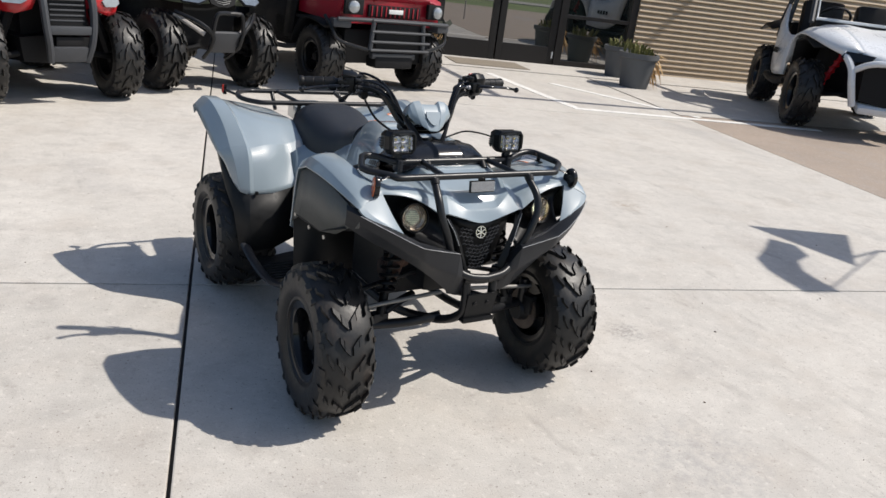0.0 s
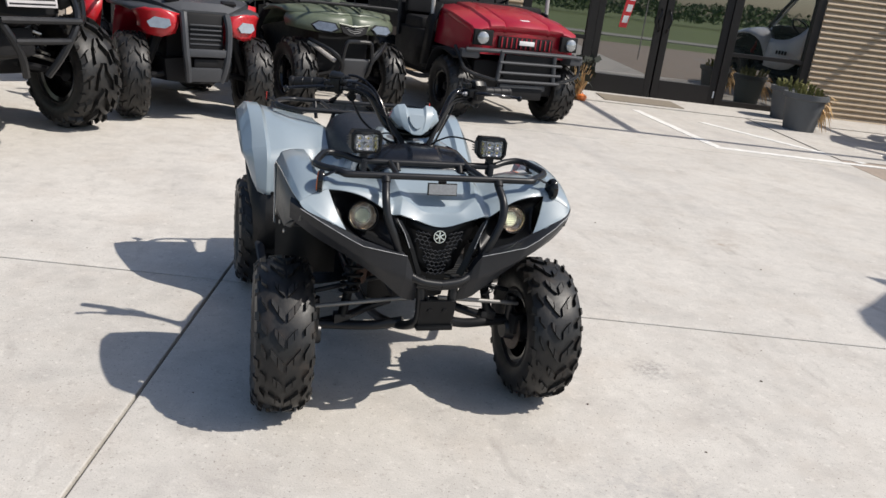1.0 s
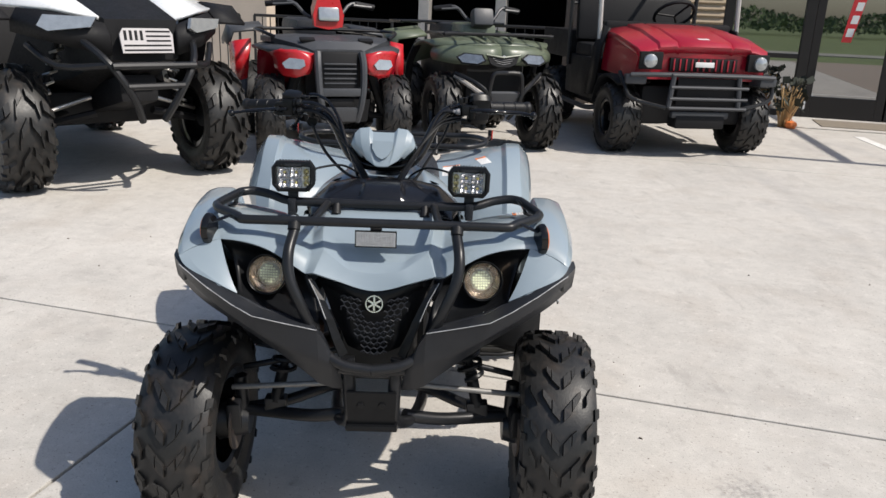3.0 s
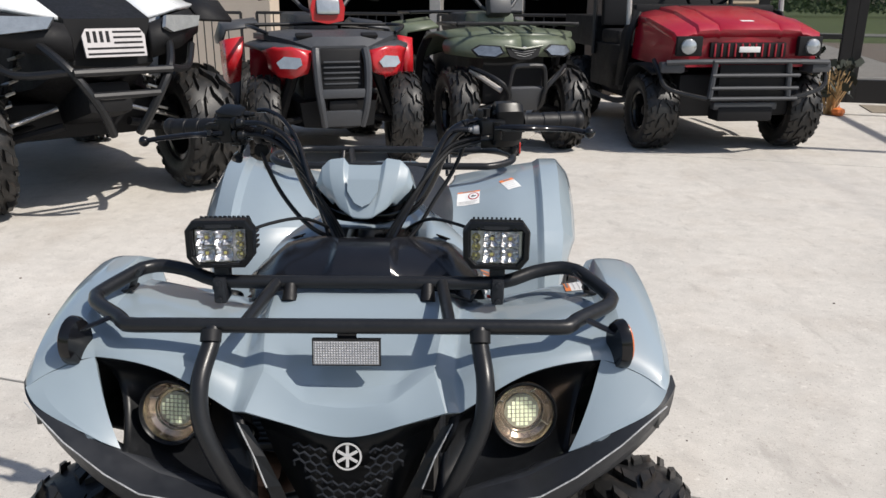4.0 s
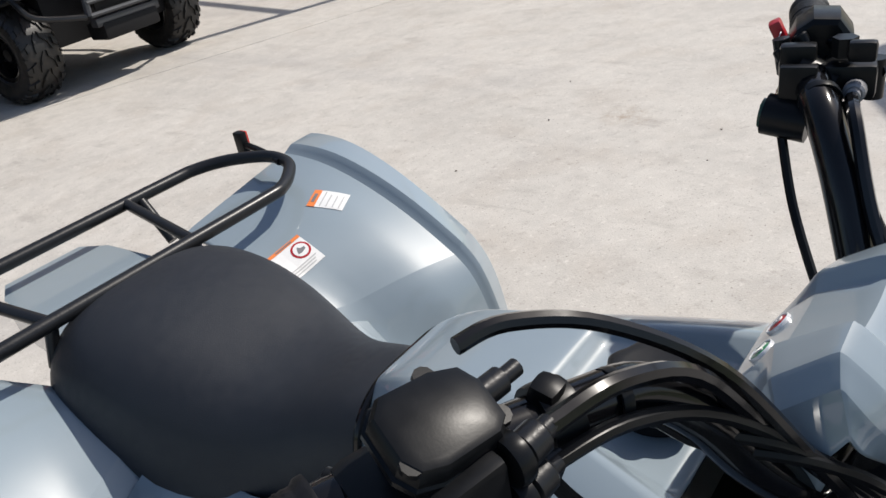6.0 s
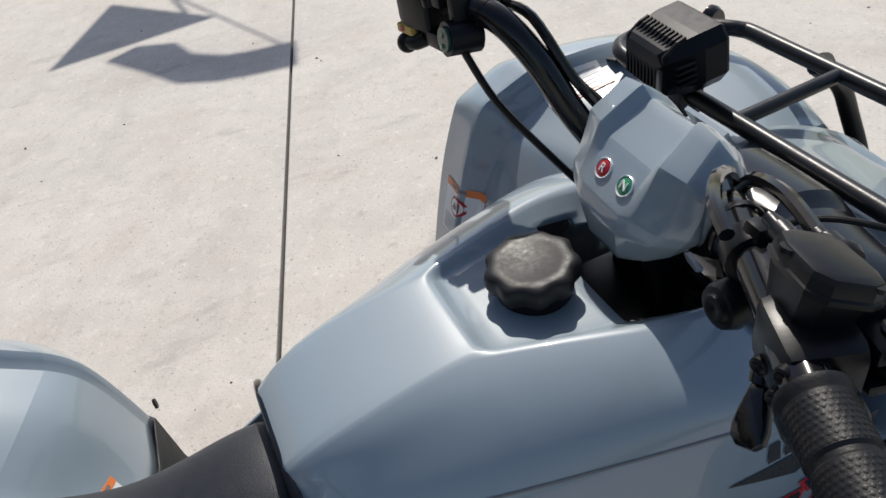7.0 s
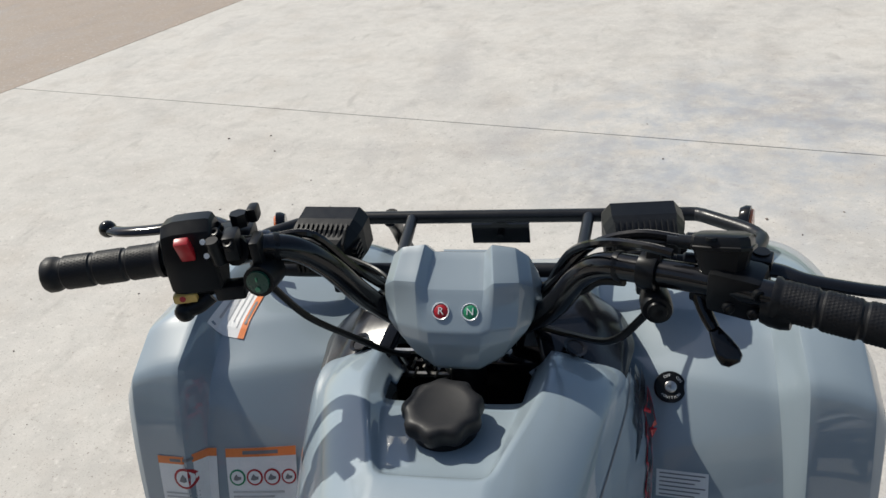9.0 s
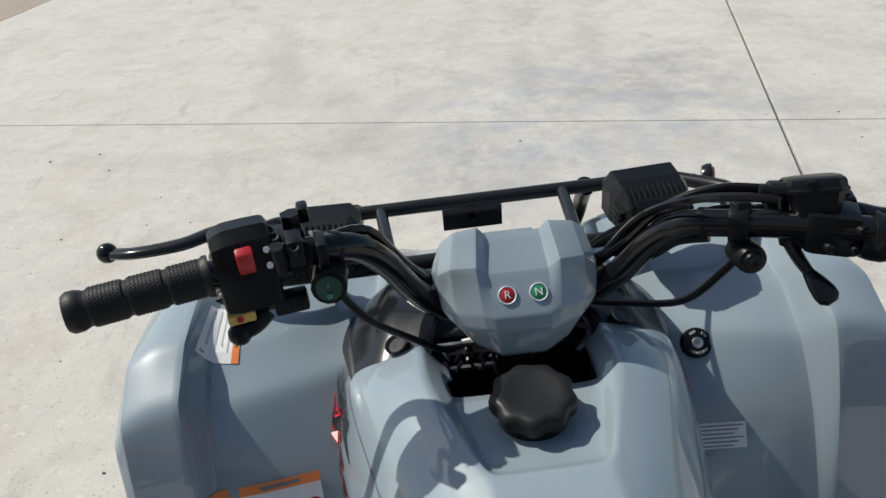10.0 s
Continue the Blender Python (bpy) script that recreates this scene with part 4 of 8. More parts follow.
for s in (-1, 1):
    a, b = Vector((s * .229, -.1415, .8470)), Vector((s * .3215, -.1135, .8465))
    if s < 0:
        a, b = Vector((-.245, -.127, .8410)), Vector((-.335, -.0960, .8385))
    way = (b - a).normalized()
    axis = frame_of(a, way)
    L = (b - a).length
    bm = bmesh.new()
    prof = [(0.0125, 0), (0.0156, 0.0), (0.0156, 0.003), (0.0142, 0.005)]
    for k in range(3):
        h0, h1 = 0.006 + k * (L - 0.016) / 3, 0.006 + (k + 1) * (L - 0.016) / 3 - 0.005
        prof += [(0.0142, h0), (0.0142, h1), (0.0130, h1 + 0.0015), (0.0130, h1 + 0.0035)]
    prof += [(0.0142, L - 0.009), (0.0150, L - 0.006), (0.0150, L - 0.001), (0.0130, L + 0.002), (0.001, L + 0.003)]
    turned(bm, prof, axis, 32)
    for k in range(34):
        for j in range(3):
            for i in range(8):
                h = 0.008 + j * (L - 0.016) / 3 + i * 0.0026
                t = 2 * math.pi * (k + 0.5 * (i % 2)) / 34
                c = axis @ Vector((0.0143 * math.cos(t), 0.0143 * math.sin(t), h))
                n = (c - (a + way * h)).normalized()
                e, g = way * 0.0011, way.cross(n) * 0.0011
                tip = bm.verts.new(c + n * 0.0003)
                v = [bm.verts.new(c + q) for q in (e, g, -e, -g)]
                for q in range(4):
                    bm.faces.new((v[q], v[(q + 1) % 4], tip))
    part("grip", bm, GRIP, bars, "knurled black rubber grip")
    # brake lever with a ball end
    bm = bmesh.new()
    if s > 0:
        blade = [(.190, -.190, .846), (.215, -.203, .848), (.237, -.204, .848), (.262, -.194, .846), (.296, -.191, .8445), (.317, -.198, .842)]
    else:
        blade = [(-.222, -.172, .839), (-.245, -.170, .838), (-.258, -.168, .837), (-.276, -.160, .8355), (-.318, -.157, .832), (-.345, -.160, .828)]
    tube(bm, blade, (0.0088, 0.0062), 12, 5, flat=0.62)
    bmesh.ops.create_uvsphere(bm, u_segments=18, v_segments=12, radius=0.0082, matrix=Matrix.Translation((.3235, -.2015, .8415) if s > 0 else (-.352, -.161, .8265)))
    part("brake_lever", bm, GLOSS_BLACK, bars, "black brake lever with a ball end")
    bm = bmesh.new()
    if s > 0:
        box(bm, (.182, -.178, .845), (0.036, 0.030, 0.022), (0, 0, 14), 0.004)
        rod(bm, (.190, -.190, .828), (.190, -.190, .854), 0.007)
        rod(bm, (.168, -.172, .840), (.168, -.15, .850), 0.0125)
    else:
        box(bm, (-.219, -.166, .842), (0.026, 0.024, 0.036), (0, 0, -14), 0.003)
        box(bm, (-.238, -.166, .848), (0.024, 0.018, 0.009), (0, 0, -14), 0.002)
        box(bm, (-.238, -.166, .829), (0.024, 0.018, 0.006), (0, 0, -14), 0.002)
        rod(bm, (-.242, -.168, .824), (-.242, -.168, .854), 0.0062)
        box(bm, (-.212, -.170, .8245), (0.030, 0.010, 0.0035), (0, 0, -10), 0.001)
    perch = part("lever_perch", bm, PLASTIC, bars)
    if s < 0:
        bm = bmesh.new()
        turned(bm, [(0.001, 0), (0.0050, 0), (0.0050, 0.0035), (0.0042, 0.0045), (0.001, 0.0045)], frame_of((-.2425, -.1765, .840), (-.1, -1, .2)), 6)
        part("pivot_bolt", bm, TUBE, perch)
        bm = bmesh.new()
        for z in (.853, .8355):
            turned(bm, [(0.001, -.003), (0.0088, -.003), (0.0096, 0), (0.0088, .003), (0.001, .003)], frame_of((-.203, -.177, z), (1, -.25, .03)), 18)
        part("lock_nut", bm, PLASTIC, perch)
    for z, x0 in ((.853, -.200), (.8355, -.199)) if s < 0 else ((.842, .164),):
        bm = bmesh.new()
        way = Vector((-s, -.12, .02))
        a = Vector((x0, -.178 if s < 0 else -.186, z))
        turned(bm, [(0.0055, 0), (0.0068, .001), (0.0066, .009), (0.0052, .0105), (0.0042, .0105), (0.0042, .015), (0.0033, .0155), (0.0033, .018)], frame_of(a, way), 16)
        part("cable_adjuster", bm, GALV_WIRE if s > 0 else TUBE, bars, "knurled cable adjuster")
    # cables sweeping from the controls to the steering head
    for k in range(4 if s < 0 else 3):
        bm = bmesh.new()
        d = 0.006 * k
        if s > 0:
            start = [(.147, -.188, .8425), (.118, -.198, .838)] if k == 0 else [(.166, -.180, .836 - d), (.142, -.188, .834 - d * 1.3), (.118, -.199, .824 - d * 1.2)]
        else:
            start = ([(-.186, -.180, .8535), (-.155, -.189, .851), (-.120, -.201, .832)], [(-.185, -.180, .836), (-.155, -.190, .832), (-.118, -.203, .812)],
                     [(-.150, -.176, .826), (-.128, -.188, .818), (-.112, -.202, .798)], [(-.145, -.170, .818), (-.125, -.184, .808), (-.108, -.200, .786)])[k]
        tube(bm, start + [(s * (.092 - d * .6), -.218 - d, .79 - d * 1.2), (s * (.062 - d * .6), -.252 - d * .5, .735), (s * (.040 - d * .8), -.275, .69), (s * (.03 - d * .7), -.28, .62)], 0.0033 if k else 0.0040, 8, 5)
        part("cable", bm, GLOSS_BLACK if k == 0 else PLASTIC, bars)
    bm = bmesh.new()
    ring(bm, [(.0110, -.0025), (.0124, -.0025), (.0127, 0), (.0124, .0025), (.0110, .0025)], frame_of((s * .142, -.1715 - (.006 if s < 0 else 0), .8420 - (.014 if s < 0 else 0)), (s * .85, .4, .22)), 20)
    part("bar_strap", bm, PLASTIC, bars)

# rider's left cluster: red kill switch, yellow starter, choke lever
bm = bmesh.new()
turn = Matrix.Translation((.205, -.149, .846)) @ Euler((radians(8), 0, radians(16))).to_matrix().to_4x4()
rings = []
FACETS = [(.0200, .006), (.0150, .0250), (.0060, .0335), (-.0100, .0345), (-.0200, .0240), (-.0215, .0060), (-.0205, .0010), (-.0190, -.0220), (-.0110, -.0335), (.0080, -.0345), (.0165, -.0270), (.0190, -.0100)]
for x, k in ((-.0215, .86), (-.0195, .955), (-.017, .985), (-.004, 1.0), (.010, .995), (.018, .93), (.0205, .88), (.0215, .80)):
    rings.append([turn @ Vector((x, k * y, k * z)) for y, z in FACETS])
loft(bm, rings, True, True)
cluster = part("switch_housing", bm, PLASTIC, bars, "black moulded switch housing", sharp=24)
bm = bmesh.new()
box(bm, (.199, -.1295, .863), (0.012, 0.008, 0.0235), (-25, 0, 16), 0.002)
part("kill_switch", bm, RED_PART, cluster, "red rocker kill switch")
bm = bmesh.new()
box(bm, (.212, -.130, .817), (0.020, 0.010, 0.008), (0, 0, 16), 0.002)
starter = part("starter_button", bm, YELLOW_PART, cluster, "faded yellow starter button")
bm = bmesh.new()
turned(bm, [(0.0018, 0), (0.0026, 0), (0.0026, 0.0005), (0.0018, 0.0005)], frame_of((.212, -.1245, .818), (-.25, 1, .1)), 14)
part("button_mark", bm, RED_PART, starter)
bm = bmesh.new()
for z in (.868, .855):
    turned(bm, [(0.0016, 0), (0.0024, 0), (0.0024, 0.0006), (0.0016, 0.0006)], frame_of((.184, -.1335, z), (-.2, 1, .35)), 14)
part("switch_marks", bm, WHITE, cluster)
bm = bmesh.new()
tube(bm, [(.195, -.140, .812), (.205, -.132, .806), (.216, -.128, .804)], (0.007, 0.0065), 10, 4)
bmesh.ops.create_uvsphere(bm, u_segments=12, v_segments=8, radius=0.009, matrix=Matrix.Translation((.216, -.128, .803)))
part("choke_lever", bm, PLASTIC, cluster)
bm = bmesh.new()
box(bm, (.178, -.146, .815), (0.026, 0.016, 0.014), (0, 0, 12), 0.003)
part("choke_mount", bm, PLASTIC, cluster)
bm = bmesh.new()
box(bm, (.168, -.150, .857), (0.012, 0.022, 0.022), (0, 0, 14), 0.003)
rod(bm, (.178, -.140, .845), (.178, -.136, .868), 0.0055)
rod(bm, (.172, -.176, .860), (.172, -.176, .872), 0.0075, seg=6)
for x, y, z in ((.180, -.148, .868), (.166, -.140, .862), (.188, -.166, .864)):
    turned(bm, [(0.0045, -.004), (0.0045, .002), (0.0036, .003), (0.0022, .0028), (0.0018, .001), (0.0005, .001)], frame_of((x, y, z), (0, .5, .85)), 12)
box(bm, (.164, -.188, .866), (0.009, 0.016, 0.013), (0, 0, 10), 0.003)
part("mirror_clamp", bm, PLASTIC, bars)
bm = bmesh.new()
rod(bm, (.148, -.165, .824), (.147, -.138, .828), 0.0135)
box(bm, (.150, -.156, .843), (0.008, 0.022, 0.034), (0, 0, 10), 0.002)
toggle = part("lamp_switch", bm, PLASTIC, bars, "round black lamp switch on a bracket")
bm = bmesh.new()
turned(bm, [(0.001, 0), (0.010, 0), (0.0098, 0.003), (0.001, 0.0035)], frame_of((.147, -.1385, .828), (-.05, 1, .12)), 20)
rocker = part("rocker", bm, DARK_GREEN, toggle)
bm = bmesh.new()
m = frame_of((.147, -.1345, .828), (-.05, 1, .12))
plate(bm, [(-.0006, .002), (.0006, .002), (.0006, .006), (-.0006, .006)], m, 0.0006)
turned(bm, [(0.0015, 0), (0.0023, 0), (0.0023, 0.0006), (0.0015, 0.0006)], m @ Matrix.Translation((0, -.005, 0)), 14)
part("switch_marks", bm, GREEN_PART, rocker)
bm = bmesh.new()
tube(bm, [(.143, -.150, .816), (.125, -.165, .775), (.098, -.19, .735), (.075, -.215, .70), (.06, -.23, .685)], 0.0032, 8, 5)
part("switch_wire", bm, PLASTIC, bars)

# rider's right side: thumb throttle box, paddle and knob
bm = bmesh.new()
outline = [(-.0225, -.008), (-.0190, -.0150), (-.0100, -.0175), (.0130, -.0165), (.0190, -.0120), (.0205, .004), (.0170, .0130), (.0060, .0165), (-.0150, .0165), (-.0215, .0100)]
m = Matrix.Translation((-.212, -.156, .8655)) @ Matrix.Rotation(radians(-16), 4, "Z") @ Matrix.Rotation(radians(20), 4, "X") @ Matrix.Rotation(radians(9), 4, "Y")
loft(bm, [[m @ Vector((x * k, y * k, h)) for x, y in outline] for k, h in ((0.70, -.022), (0.86, -.010), (0.94, -.0035), (1.05, -.003), (1.05, -.0008), (1.0, .000), (0.98, .0045), (0.92, .0065), (0.80, .0075))], True, True)
throttle = part("brake_reservoir", bm, PLASTIC, bars, "flat-topped black brake reservoir", sharp=28)
for x, y in ((-.0185, -.010), (.0165, -.010), (.004, .0150)):
    bm = bmesh.new()
    turned(bm, [(0.0022, 0), (0.0042, 0), (0.0040, 0.002), (0.001, 0.002)], m @ Matrix.Translation((x, y, .0040)), 10)
    part("throttle_screw", bm, PLASTIC, throttle)
bm = bmesh.new()
box(bm, (-.224, -.144, .837), (0.038, 0.034, 0.034), (0, 0, -20), 0.007)
box(bm, (-.205, -.158, .826), (0.022, 0.022, 0.018), (0, 0, -20), 0.004)
part("throttle_base", bm, PLASTIC, throttle)
for x, y, z in ((-.234, -.1240, .845), (-.216, -.1300, .829), (-.232, -.1245, .829)):
    bm = bmesh.new()
    turned(bm, [(0.001, 0), (0.0042, 0), (0.0042, 0.004), (0.0030, 0.0048), (0.001, 0.0036)], frame_of((x, y, z), (-.3, 1, .1)), 10)
    part("housing_screw", bm, PLASTIC, throttle)
bm = bmesh.new()
ring(bm, [(.0112, -.010), (.0150, -.010), (.0165, -.004), (.0165, .004), (.0148, .010), (.0112, .010)], frame_of((-.250, -.128, .834), (-.93, .36, -.03)), 20)
part("housing_collar", bm, PLASTIC, throttle)
bm = bmesh.new()
rod(bm, m @ Vector((.019, .002, .0)), m @ Vector((.029, .003, .001)), 0.0052)
rod(bm, m @ Vector((.029, .003, .001)), m @ Vector((.037, .004, .002)), 0.0034)
part("cable_ferrule", bm, TUBE, throttle)
bm = bmesh.new()
tube(bm, [(-.196, -.161, .832), (-.200, -.153, .821), (-.2045, -.144, .811), (-.2095, -.137, .8035)], (0.0072, 0.0050), 10, 5, flat=0.8)
spoon = frame_of((-.2175, -.1285, .7925), (.10, .75, .66), (.0135, -.0165, .018))
edge = [(-.0040, .017), (.0040, .017), (.0075, .006), (.0092, -.003), (.0085, -.009), (.0045, -.0125), (-.0045, -.0125), (-.0085, -.009), (-.0092, -.003), (-.0075, .006)]
loft(bm, [[spoon @ Vector((x * k, y * k, h)) for x, y in edge] for k, h in ((.82, -.0035), (.97, -.0022), (1.0, .0005), (.95, .0022), (.78, .0034))], True, True)
part("throttle_paddle", bm, GLOSS_BLACK, throttle)
bm = bmesh.new()
turned(bm, [(0.001, -.014), (0.0115, -.014), (0.0120, -.008), (0.0120, .006), (0.0108, .009), (0.0078, .0095), (0.0070, .0115), (0.0045, .0120), (0.001, .0105)], frame_of((-.1690, -.153, .8105), (-.05, 1, .10)), 24)
box(bm, (-.166, -.163, .832), (0.012, 0.012, 0.040), (12, 0, 0), 0.004)
ring(bm, [(.0112, -.007), (.0150, -.007), (.0155, -.005), (.0155, .005), (.0150, .007), (.0112, .007)], frame_of((-.165, -.166, .8325), (-.9, .42, .06)), 20)
part("bar_knob", bm, PLASTIC, bars)
bm = bmesh.new()
tube(bm, [(-.178, -.137, .866), (-.158, -.146, .8655), (-.130, -.170, .853), (-.102, -.204, .822), (-.080, -.234, .77), (-.055, -.262, .71), (-.042, -.272, .66)], 0.0036, 8, 6)
part("throttle_cable", bm, GLOSS_BLACK, bars)
bm = bmesh.new()
tube(bm, [(-.171, -.162, .812), (-.160, -.172, .785), (-.135, -.19, .745), (-.095, -.235, .715), (-.06, -.262, .70), (-.03, -.25, .69)], 0.0034, 8, 6)
part("switch_wire", bm, PLASTIC, bars)

# tank cover: recessed deck with a lobed fuel cap
TANK = []
for y, floor, fx, rx, rz, sx, sz, qx, qz in ((.084, .664, .030, .040, .662, .057, .642, .080, .600), (.073, .673, .032, .043, .671, .060, .650, .088, .606), (.04, .689, .034, .048, .688, .069, .664, .102, .618),
                                            (-.02, .699, .030, .046, .699, .079, .677, .117, .632), (-.050, .702, .028, .044, .7015, .087, .681, .124, .635), (-.060, .701, .030, .046, .702, .090, .682, .126, .636),
                                            (-.072, .6905, .038, .050, .702, .094, .682, .129, .637), (-.12, .688, .049, .066, .7025, .111, .682, .141, .638), (-.165, .684, .057, .082, .701, .128, .679, .152, .636),
                                            (-.20, .676, .060, .086, .698, .144, .673, .159, .632), (-.235, .664, .062, .084, .692, .151, .665, .165, .624), (-.258, .645, .064, .084, .680, .156, .654, .168, .615)):
    TANK.append([(0, y, floor), (fx, y, floor), (fx + .006, y, floor + (rz - floor) * .2), (rx, y, rz), (rx + (sx - rx) * .5, y, rz - (rz - sz) * .33), (sx, y, sz), ((sx + qx) / 2 + .002, y, (sz + qz) / 2 + .004), (qx, y, qz),
                 (qx + .016, y, qz - .050), (qx + .022, y, qz - .12), (qx + .018, y, .43)])
bm = shell(TANK, both=True, cols={2: .6, 3: .6, 5: .15, 7: .45}, lines={5: .5, 6: .5})
bmesh.ops.delete(bm, geom=[f for f in bm.faces if f.calc_center_median().y < -.17 and abs(f.calc_center_median().x) < .064], context="FACES")
tank = part("tank_cover", bm, PAINT, quad, "glossy grey tank cover with a recessed deck", levels=2, thick=0.004)
bm = bmesh.new()
tube(bm, [(-.088, .082, .560), (-.081, .082, .598), (-.070, .082, .638), (-.042, .082, .6595), (0, .082, .6625), (.042, .082, .6595), (.070, .082, .638), (.081, .082, .598), (.088, .082, .560)], 0.0035, 8, 5)
part("tank_piping", bm, GLOSS_BLACK, quad)
cap_at = frame_of((0, -.128, .690), (0, 0.05, 1), (0, 1, 0))
bm = bmesh.new()
lobes = lambda a: 0.055 * math.cos(9 * a)
turned(bm, [(0.0285, -0.002), (0.0285, 0.009)], cap_at, 40)
part("cap_neck", bm, PLASTIC, quad)
bm = bmesh.new()
loops = []
for r, h, k in ((0.029, 0.008, 1), (0.0325, 0.010, 1), (0.0340, 0.014, 1), (0.0340, 0.021, 1), (0.0332, 0.0240, .9), (0.0312, 0.0262, .6), (0.0280, 0.0272, .2), (0.0220, 0.0272, 0), (0.0200, 0.0266, 0), (0.001, 0.0264, 0)):
    loops.append([cap_at @ Vector((r * (1 + k * lobes(t)) * math.cos(t), r * (1 + k * lobes(t)) * math.sin(t), h)) for t in (math.pi / 48 * n for n in range(96))])
loft(bm, loops, True, True)
part("fuel_cap", bm, CAP_PLASTIC, quad, "black lobed fuel cap", sharp=60)
# dark well in front of the cap with a bundle of wires
bm = bmesh.new()
box(bm, (0, -.262, .63), (0.16, 0.030, 0.07), (0, 0, 0), 0.004)
part("dash_well", bm, GLOSS_BLACK, quad)
for k in range(5):
    bm = bmesh.new()
    tube(bm, [(-.05 + .022 * k, -.248, .668), (-.04 + .02 * k, -.240, .680), (-.015 + .012 * k, -.244, .688), (.02 + .004 * k, -.256, .70)], 0.003, 6, 4)
    part("wire", bm, PLASTIC, quad)
# white slivers put in for patches of light seen through the well
for s in (-1, 1):
    bm = bmesh.new()
    box(bm, (s * .036, -.241, .6855), (0.020, 0.006, 0.004), (20, 0, s * 10), 0.001)
    part("clip", bm, WHITE, quad)
# made-up pale lattice standing in for sunlit ground showing through the well
bm = bmesh.new()
for i in range(5):
    for j in range(2):
        box(bm, (.018 + i * .011, -.236 + .004 * (i % 2), .6625 + j * .012), (0.0022, 0.004, 0.012), (0, 25 - 50 * (i % 2), 0))
plate(bm, [(.010, .655), (.070, .655), (.070, .659), (.010, .659)], Matrix.Translation((0, -.234, 0)) @ Matrix.Rotation(radians(90), 4, "X"), 0.004)
plate(bm, [(.010, .684), (.070, .684), (.070, .688), (.010, .688)], Matrix.Translation((0, -.234, 0)) @ Matrix.Rotation(radians(90), 4, "X"), 0.004)
part("lattice_bracket", bm, STEEL, quad)
bm = bmesh.new()
tube(bm, [(.002 + .004 * math.cos(1.3 * k), -.232 + .004 * math.sin(1.3 * k), .694 - .0016 * k) for k in range(26)], 0.0013, 6, 1)
part("coiled_lead", bm, GALV_WIRE, quad)
# ignition lock on the slope of the fender
ign = frame_of((-.200, -.281, .612), (-.05, .75, .75), (0, 0, 1)) @ Matrix.Scale(0.82, 4)
bm = bmesh.new()
turned(bm, [(0.0195, -0.006), (0.0195, 0.002), (0.0185, 0.0035), (0.0085, 0.0035), (0.0078, 0.002)], ign, 36)
lock = part("ignition_lock", bm, PLASTIC, quad, "round black ignition lock")
bm = bmesh.new()
turned(bm, [(0.0072, 0.0), (0.0072, 0.0042), (0.006, 0.0050), (0.001, 0.0050)], ign, 28)
box(bm, ign @ Vector((0, 0, 0.0052)), (0.002, 0.006, 0.002), (45, 0, 20))
part("key_barrel", bm, STEEL, lock)
for word, deg in (("OFF", 105), ("ON", 40)):
    a = radians(deg)
    text("lettering", word, 0.0052, ign @ Matrix.Rotation(a - math.pi / 2, 4, "Z") @ Matrix.Translation((0, 0.0136, 0.0038)), WHITE, lock)
for k, letter in enumerate("IGNITION"):
    a = radians(-142 + 13.5 * k)
    text("lettering", letter, 0.0046, ign @ Matrix.Rotation(a + math.pi / 2, 4, "Z") @ Matrix.Translation((0, -0.0136, 0.0038)), WHITE, lock)

# seat
SEATROWS = []
for y, w, top in ((.075, .060, .634), (.083, .068, .648), (.125, .074, .642), (.18, .084, .622), (.23, .100, .618), (.28, .114, .632), (.33, .124, .648), (.38, .130, .657), (.44, .132, .660), (.485, .124, .650), (.505, .105, .62)):
    SEATROWS.append([(-.012, y, top), (w * .40, y, top - .001), (w * .72, y, top - .012), (w * .95, y, top - .040), (w * 1.05, y, top - .08), (w * 1.08, y, top - .12), (w * 1.05, y, top - .16)])
SEATROWS = [[(x if j else 0, y, z) for j, (x, y, z) in enumerate(row)] for row in SEATROWS]
part("seat", shell(SEATROWS, both=True), SEAT, quad, "dark blue-grey vinyl seat", levels=2, thick=0.004)
bm = bmesh.new()
plate(bm, [(-.08, .47), (.08, .47), (.07, .64), (.05, .68), (-.05, .68), (-.07, .64)], Matrix.Translation((0, 0, .57)), 0.05)
part("tail_cover", bm, PAINT, quad)

# rear fenders
FENDERS = []
REAR = [
    [(.105, .27, .47), (.19, .245, .41), (.27, .226, .396), (.343, .222, .396), (.372, .240, .404), (.386, .275, .425)],
    [(.105, .31, .50), (.19, .290, .465), (.27, .252, .470), (.343, .238, .470), (.380, .255, .465), (.398, .290, .462)],
    [(.105, .335, .53), (.187, .315, .507), (.262, .274, .518), (.342, .255, .526), (.386, .275, .512), (.408, .310, .492)],
    [(.105, .36, .555), (.184, .340, .535), (.264, .300, .545), (.343, .280, .549), (.390, .305, .538), (.422, .340, .512)],
    [(.105, .40, .575), (.172, .39, .575), (.272, .370, .592), (.347, .350, .596), (.388, .368, .588), (.428, .395, .540)],
    [(.105, .45, .59), (.168, .445, .598), (.278, .440, .619), (.350, .435, .634), (.394, .445, .628), (.432, .460, .570)],
    [(.150, .52, .60), (.168, .52, .605), (.282, .515, .628), (.355, .515, .652), (.398, .520, .652), (.434, .535, .600)],
    [(.150, .60, .60), (.170, .60, .605), (.285, .595, .628), (.360, .590, .648), (.404, .592, .648), (.434, .600, .612)],
    [(.150, .64, .57), (.170, .64, .57), (.285, .64, .58), (.362, .632, .600), (.402, .628, .600), (.424, .625, .580)],
]
